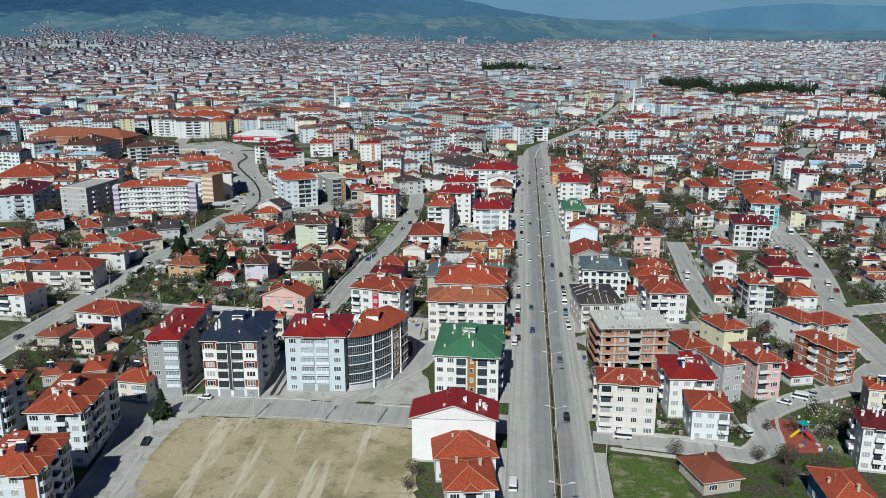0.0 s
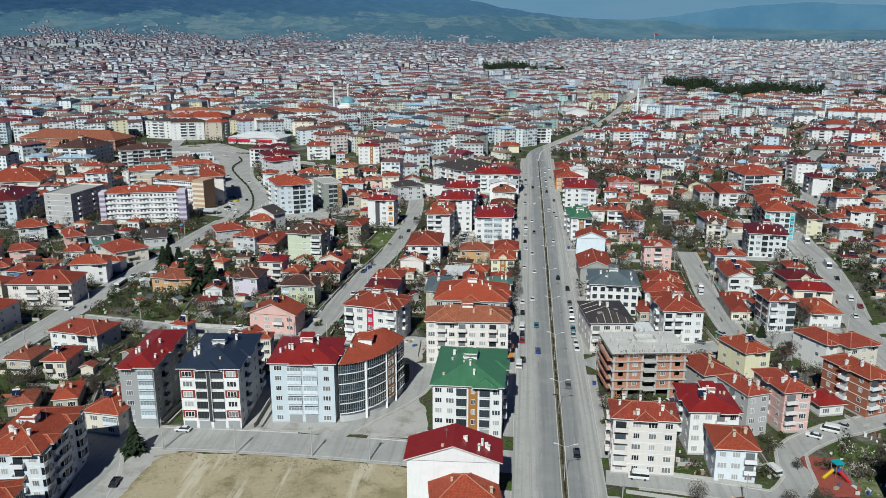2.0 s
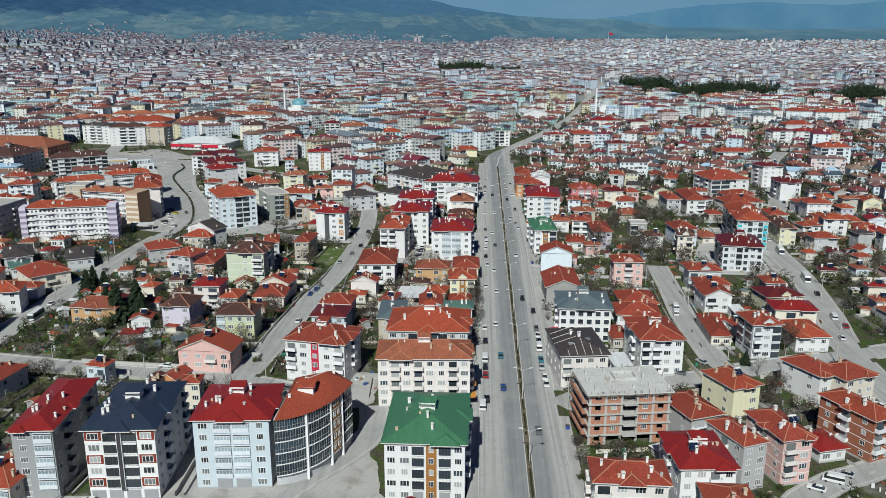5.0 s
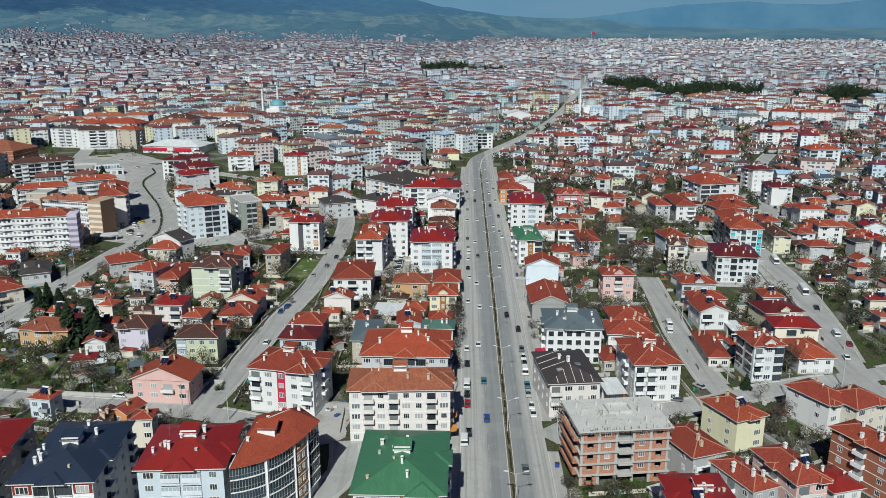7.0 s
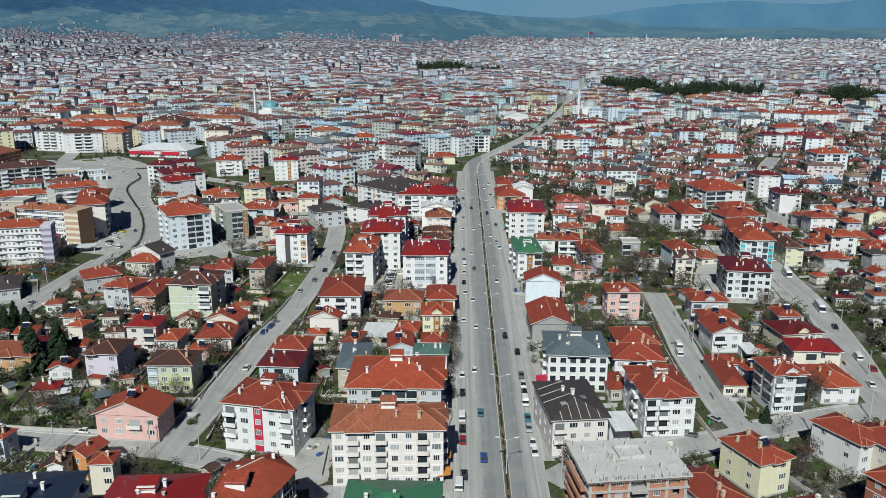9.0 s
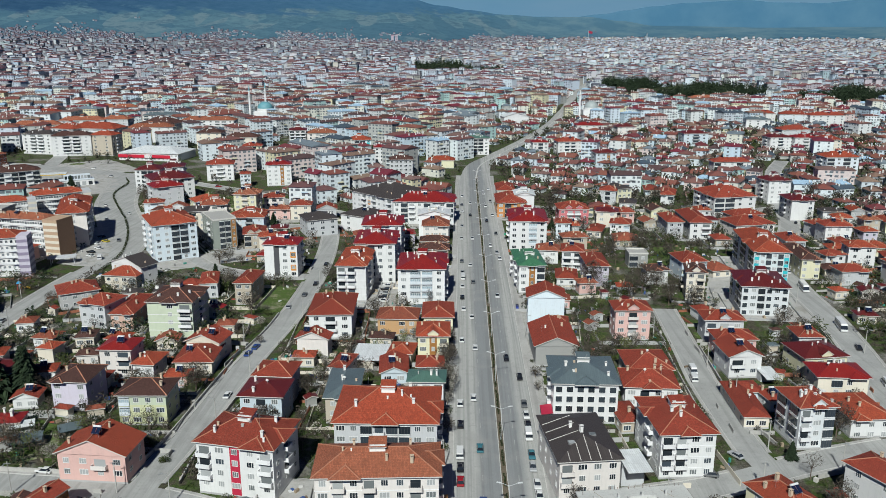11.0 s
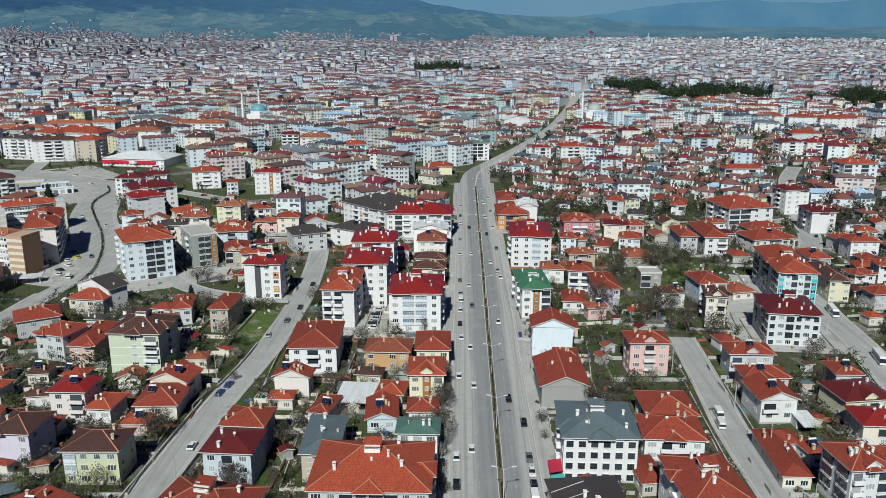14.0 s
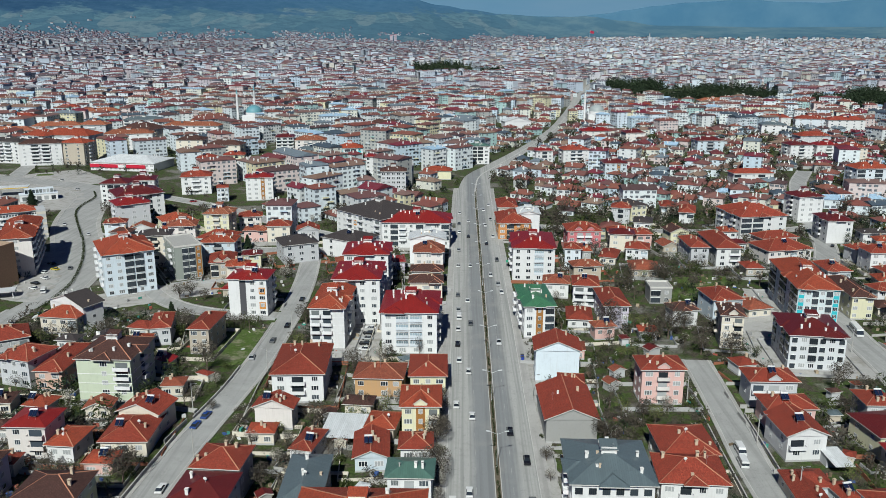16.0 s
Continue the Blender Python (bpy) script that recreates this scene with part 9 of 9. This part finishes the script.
part("slide", g.mesh("slide", plain("yellow_play_paint", (0.62, 0.40, 0.03), 0.4)), play)
g = Geo()
g.box(-0.75, 0.75, -0.75, 0.75, 1.36, 1.46)
part("deck", g.mesh("deck", DARK), play)

# filling station by the boulevard
station = thing("filling_station", -270, 664, 0, 30, "white filling station shop with a blue glazed upper band", "filling station")
g = Geo()
g.box(-11, 11, 0, 8, 0, 4.2)
part("wall", g.mesh("wall", WALL_MATS["white"]), station)
g = Geo()
g.box(-11.3, 11.3, -0.3, 8.3, 4.2, 4.6)
g.box(-8, 9, 2.0, 8.0, 4.6, 7.4)
part("roof", g.mesh("roof", WALL_MATS["palewhite"]), station)
for k in range(8):
    g = Geo()
    g.box(-7.7 + k * 2.1, -6.1 + k * 2.1, 1.85, 2.0, 4.9, 7.1)
    part("pane", g.mesh("pane", GLASS), station)
for k in range(5):
    g = Geo()
    g.box(-9.6 + k * 4.2, -7.0 + k * 4.2, -0.06, 0.0, 0.4, 3.0)
    part("window", g.mesh("window", GLASS), station)
canopy = thing("canopy", -297, 682, 0, 20, "white filling station canopy with a yellow fascia on posts", "canopy")
g = Geo()
g.box(-10, 10, -5, 5, 5.0, 5.7)
part("roof", g.mesh("roof", ROOFS["white"][0]), canopy)
g = Geo()
g.prism([(-10.05, -5.05), (10.05, -5.05), (10.05, 5.05), (-10.05, 5.05)], 5.1, 5.6)
part("fascia", g.mesh("fascia", plain("yellow_fascia", (0.62, 0.42, 0.05), 0.5)), canopy)
for px, py in ((-7, -2), (7, -2), (-7, 2), (7, 2)):
    g = Geo()
    g.bar((px, py, 0), (px, py, 5.1), 0.2, sides=8)
    part("post", g.mesh("post", STEEL), canopy)
bed = thing("flower_bed", -314, 758, 0.06, 0, "round grass bed with a pale kerb at a junction", "flower bed")
ring = [(7 * math.cos(k * math.pi / 12), 5 * math.sin(k * math.pi / 12)) for k in range(24)]
g = Geo()
g.prism(ring, 0.0, 0.25)
part("kerb", g.mesh("kerb", KERB), bed)
g = Geo()
g.prism([(0.92 * x, 0.92 * y) for x, y in ring], 0.25, 0.34)
part("lawn", g.mesh("lawn", GRASS), bed)

# heap of rubble beside a broken down house
rnd = random.Random(44)
g = Geo()
for _ in range(420):
    x, y = rnd.gauss(0, 3.6), rnd.gauss(0, 1.8)
    z = 0.9 * math.exp(-(x * x / 26 + y * y / 7)) * rnd.uniform(0.2, 1)
    a, c, e = (rnd.uniform(0.12, 0.45) for _ in range(3))
    g.box(x - a, x + a, y - c, y + c, z - e, z + e * 0.6)
tagged(new("rubble", g.mesh("rubble", by_island("broken_masonry", [(0.55, 0.50, 0.45), (0.42, 0.40, 0.37), (0.60, 0.57, 0.53), (0.33, 0.20, 0.15), (0.48, 0.45, 0.40)]))), "heap of pale broken masonry in a garden", "rubble", "", "stuff").matrix_basis = pose(93, 467, 0.1)

rnd = random.Random(45)
g = Geo()
for _ in range(420):
    if rnd.random() < 0.6:
        x, y = rnd.uniform(-90, -30), 197.2 - abs(rnd.gauss(0, 2.2))
    elif rnd.random() < 0.5:
        x, y = -88 + abs(rnd.gauss(0, 3)), 192 + rnd.gauss(0, 4)
    else:
        x, y = rnd.uniform(-88, -26), rnd.uniform(120, 196)
    a, c, e = (abs(rnd.gauss(0, 0.10)) + 0.03 for _ in range(3))
    g.box(x - a, x + a, min(y, 197.5) - c, min(y, 197.5) + c, 0.05, 0.15 + e * 1.3)
tagged(new("rubble", g.mesh("rubble", by_island("strewn_stones", [(0.36, 0.32, 0.25), (0.30, 0.26, 0.19), (0.46, 0.43, 0.36), (0.22, 0.19, 0.13), (0.40, 0.36, 0.28)]))), "strewn stones and clods on the bare plot", "rubble", "", "stuff")

# bins on the footway
for x, y, turn in ((21.2, 412.5, 4), (21.2, 410.6, -3), (-4.6, 392.0, 0), (21.3, 250.0, 2)):
    bin_ = thing("waste_bin", x, y, 0.22, turn, "blue wheeled waste bin on the footway", "bin", "street bins")
    g = Geo()
    g.prism([(-0.5, -0.4), (0.5, -0.4), (0.5, 0.4), (-0.5, 0.4)], 0.1, 1.05)
    part("body", g.mesh("body", plain("blue_plastic", (0.03, 0.06, 0.32), 0.5)), bin_)
    g = Geo()
    g.box(-0.56, 0.56, -0.46, 0.46, 1.05, 1.18)
    part("lid", g.mesh("lid", DARK), bin_)

# playground
rough_patch("ground", [(70, 213), (78, 212.5), (77, 193.5), (69, 194.5)], plain("red_rubber", (0.30, 0.07, 0.05), 0.9, spread=0.25), 0.13, 15, "worn red rubber playground surface", "playground")
tower = thing("playground_tower", 75.5, 203.5, 0.2, 20, "colourful playground tower with slides on red rubber", "playground")
for name, col, boxes in (("platform", (0.02, 0.12, 0.5), ((-1, 1, -1, 1, 1.4, 1.55),)), ("roof", (0.02, 0.36, 0.42), ((-1.2, 1.2, -1.2, 1.2, 3.3, 3.5),))):
    g = Geo()
    for b in boxes:
        g.box(*b)
    part(name, g.mesh(name, plain("play_" + name, col, 0.4)), tower)
for px, py in ((-0.9, -0.9), (0.9, -0.9), (0.9, 0.9), (-0.9, 0.9)):
    g = Geo()
    g.bar((px, py, -0.1), (px, py, 3.3), 0.07)
    part("post", g.mesh("post", PANELS["o"]), tower)
for col, a, b in (((0.62, 0.42, 0.02), (-1, 0, 1.5), (-4.4, -0.8, 0.2)), ((0.5, 0.02, 0.03), (0, -1, 1.5), (0.6, -4.0, 0.2))):
    g = Geo()
    g.bar(a, b, 0.42, sides=6)
    part("slide", g.mesh("slide", plain("slide_plastic", col, 0.35)), tower)


# ---------------------------------------------------------------- vehicles
CAR_GLASS = glass("car_glass", (0.018, 0.022, 0.028))


def car_meshes(paint, kind):
    """Body, cabin and wheel of a car pointing along +y, wheels on the ground."""
    length, width, top = {"car": (4.3, 1.75, 1.45), "van": (5.0, 1.95, 2.2), "bus": (9.5, 2.4, 3.0)}[kind]
    half, y = width / 2, length / 2
    body, cabin, wheel = Geo(), Geo(), Geo()
    sill = 0.28
    belt = 0.86 if kind == "car" else 1.05

    def loft(g, rings, mats):
        k = len(g.v)
        for ring in rings:
            g.v += ring
        for i in range(len(rings) - 1):
            for j in range(4):
                g.f.append((k + 4 * i + j, k + 4 * i + (j + 1) % 4, k + 4 * i + 4 + (j + 1) % 4, k + 4 * i + 4 + j))
                g.m.append(mats[i])
        g.f += [(k + 3, k + 2, k + 1, k), tuple(k + 4 * (len(rings) - 1) + j for j in range(4))]
        g.m += [mats[0], mats[-1]]

    def ring(z, front, back, h):
        return [(-h, back, z), (h, back, z), (h, front, z), (-h, front, z)]

    loft(body, [ring(sill, y - 0.15, -y + 0.12, half - 0.06), ring(0.55, y, -y, half), ring(belt - 0.06, y - 0.08, -y + 0.04, half - 0.02), ring(belt, y - 0.2, -y + 0.12, half - 0.10)], [0, 0, 0])
    if kind == "car":
        loft(cabin, [ring(belt, y - 1.15, -y + 0.35, half - 0.11), ring(top - 0.07, y - 1.95, -y + 0.95, half - 0.28), ring(top, y - 2.1, -y + 1.1, half - 0.36)], [1, 0])
    else:
        loft(cabin, [ring(belt, y - 0.45, -y + 0.05, half - 0.04), ring(top * 0.78, y - 0.95, -y + 0.08, half - 0.08), ring(top, y - 1.25, -y + 0.12, half - 0.14)], [1, 0])
    wheel.bar((-0.1, 0, 0.31), (0.1, 0, 0.31), 0.31, 0, sides=10)
    return body.mesh("body", paint), cabin.mesh("cabin", paint, CAR_GLASS), length, width


g = Geo()
g.bar((-0.1, 0, 0.31), (0.1, 0, 0.31), 0.31, 0, sides=10)
WHEEL = g.mesh("wheel", plain("tyre", (0.02, 0.02, 0.02), 0.8))
PAINTS = {"white": (0.72, 0.72, 0.72), "silver": (0.42, 0.43, 0.44), "grey": (0.14, 0.145, 0.15), "black": (0.015, 0.015, 0.017), "red": (0.30, 0.02, 0.025), "blue": (0.03, 0.07, 0.25), "teal": (0.06, 0.18, 0.22), "yellow": (0.55, 0.45, 0.05)}
CARS = {}


def vehicle(x, y, colour="white", turn=0.0, kind="car"):
    if (colour, kind) not in CARS:
        paint = plain("car_paint_" + colour, PAINTS[colour], 0.25, spread=0.05, specular=0.6)
        body, cabin, length, width = car_meshes(paint, kind)
        ob = thing(kind, 0, 0, 0, 0, f"{colour} {'passenger car' if kind == 'car' else 'panel van' if kind == 'van' else 'small bus'} standing on the asphalt", "car" if kind == "car" else kind, "cars on the streets")
        part("body", body, ob)
        part("cabin", cabin, ob)
        for sx in (-1, 1):
            for sy in (-1, 1):
                part("wheel", WHEEL, ob, pose(sx * (width / 2 - 0.12), sy * length * 0.31, 0))
        CARS[(colour, kind)] = ob
        ob.matrix_basis = pose(x, y, 0.10, 0, 0, turn)
        return
    copy_thing(CARS[(colour, kind)], pose(x, y, 0.10, 0, 0, turn))


# parked and waiting cars of the avenue
for x, y, colour in ((-0.9, 326, "white"), (-0.8, 313, "black"), (-0.8, 290.5, "black"), (-0.7, 284, "red"), (0.3, 409, "white"), (-0.4, 376, "white"), (-0.3, 423, "black"), (-0.2, 438, "white"), (-0.2, 459, "silver"), (-0.5, 477, "grey"),
                     (-0.4, 266.6, "black"), (-0.6, 520, "white"), (-0.5, 548, "silver"), (-0.4, 585, "white"), (-0.6, 604, "grey"), (-0.4, 632, "white"), (3.0, 330, "white"), (3.3, 400, "white"), (4.1, 369, "white"), (4.4, 444, "grey"),
                     (5.0, 520, "white"), (4.6, 610, "white"), (4.4, 575, "black"), (4.6, 275, "blue"), (4.3, 300, "teal"), (3.4, 470, "white"),
                     (17.6, 345, "black"), (17.6, 326, "grey"), (17.7, 319, "white"), (17.7, 313, "black"), (17.4, 297, "teal"), (17.2, 291, "silver"), (17.6, 283, "white"), (17.7, 278, "white"), (13.6, 207, "black"), (14.2, 360, "black"), (14.0, 425, "white"),
                     (17.5, 481, "white"), (16.6, 492, "silver"), (13.8, 505, "white"), (17.6, 530, "grey"), (13.6, 560, "black"), (17.4, 575, "white"), (14.0, 600, "white"), (17.4, 615, "silver"), (13.9, 640, "white"), (17.4, 655, "white"), (13.4, 248, "grey")):
    vehicle(x, y, colour, 0 if x < 9 else 180)
for x, y, turn in ((-0.9, 297, 0), (-1.6, 262, 0), (-0.6, 170, 0), (17.4, 307, 180), (0.1, 450, 0), (27.7, 197.2, 85), (71.6, 345, -4), (73.0, 351, 178), (60.5, 203, 20), (82, 226.6, 65), (129.8, 343, -10)):
    vehicle(x, y, "white", turn, "van")
vehicle(-173, 478, "white", 20, "van")
vehicle(143, 438, "white", 172, "bus")
vehicle(138, 392, "white", 170, "bus")
vehicle(-169.5, 330, "white", 3, "bus")
for x, y, colour, turn in ((-91, 209.2, "white", 88), (-96.2, 182, "black", 10), (76.6, 222.8, "white", 60), (69.4, 298, "silver", 30), (130.4, 334, "red", -10), (-70.9, 367.9, "blue", -8), (-60.4, 271.6, "grey", 75), (-72.0, 362, "blue", -5),
                           (-65, 425, "grey", 0), (-63, 440, "black", 0), (-32, 418, "white", 82), (-32.2, 428, "silver", 84), (-32.2, 433, "black", 84), (-32.2, 438, "white", 84), (-32.3, 423, "black", 84), (-63.4, 470, "black", 0), (-68.5, 410, "silver", 5),
                           (-186.4, 504.6, "white", 65), (-181.7, 496.2, "white", 65), (-179.2, 481.8, "white", 70), (-182, 488.5, "black", 68), (-184, 510, "yellow", 65), (-190, 519, "black", 65), (-205, 560, "white", 28), (-262, 700, "white", 60), (-225, 690, "white", -60), (-290, 735, "white", 70), (-170, 662, "red", -55), (-256, 640, "silver", 20), (-158, 452, "black", 50), (-166, 440, "white", 40), (-152, 462, "silver", 60), (-178, 512, "grey", 20), (-182, 560, "silver", 25), (-198, 575, "white", 25), (-222, 598, "white", 28), (-190, 520, "white", 25),
                           (-175.5, 300, "white", 0), (-171.5, 345, "white", 0), (-175, 250, "grey", 0), (-172, 392, "silver", 0), (-158, 468, "red", 60), (124, 322, "white", -10), (135, 372, "black", -12), (146, 462, "white", -14), (188, 560, "black", -25), (196, 590, "black", -20),
                           (60, 288.5, "grey", 80), (112, 268, "white", 20), (-103, 286.5, "white", 80), (66.5, 232, "white", -30), (-49, 227, "grey", -40), (-70, 330, "white", 0), (86, 229.5, "silver", 60)):
    vehicle(x, y, colour, turn)
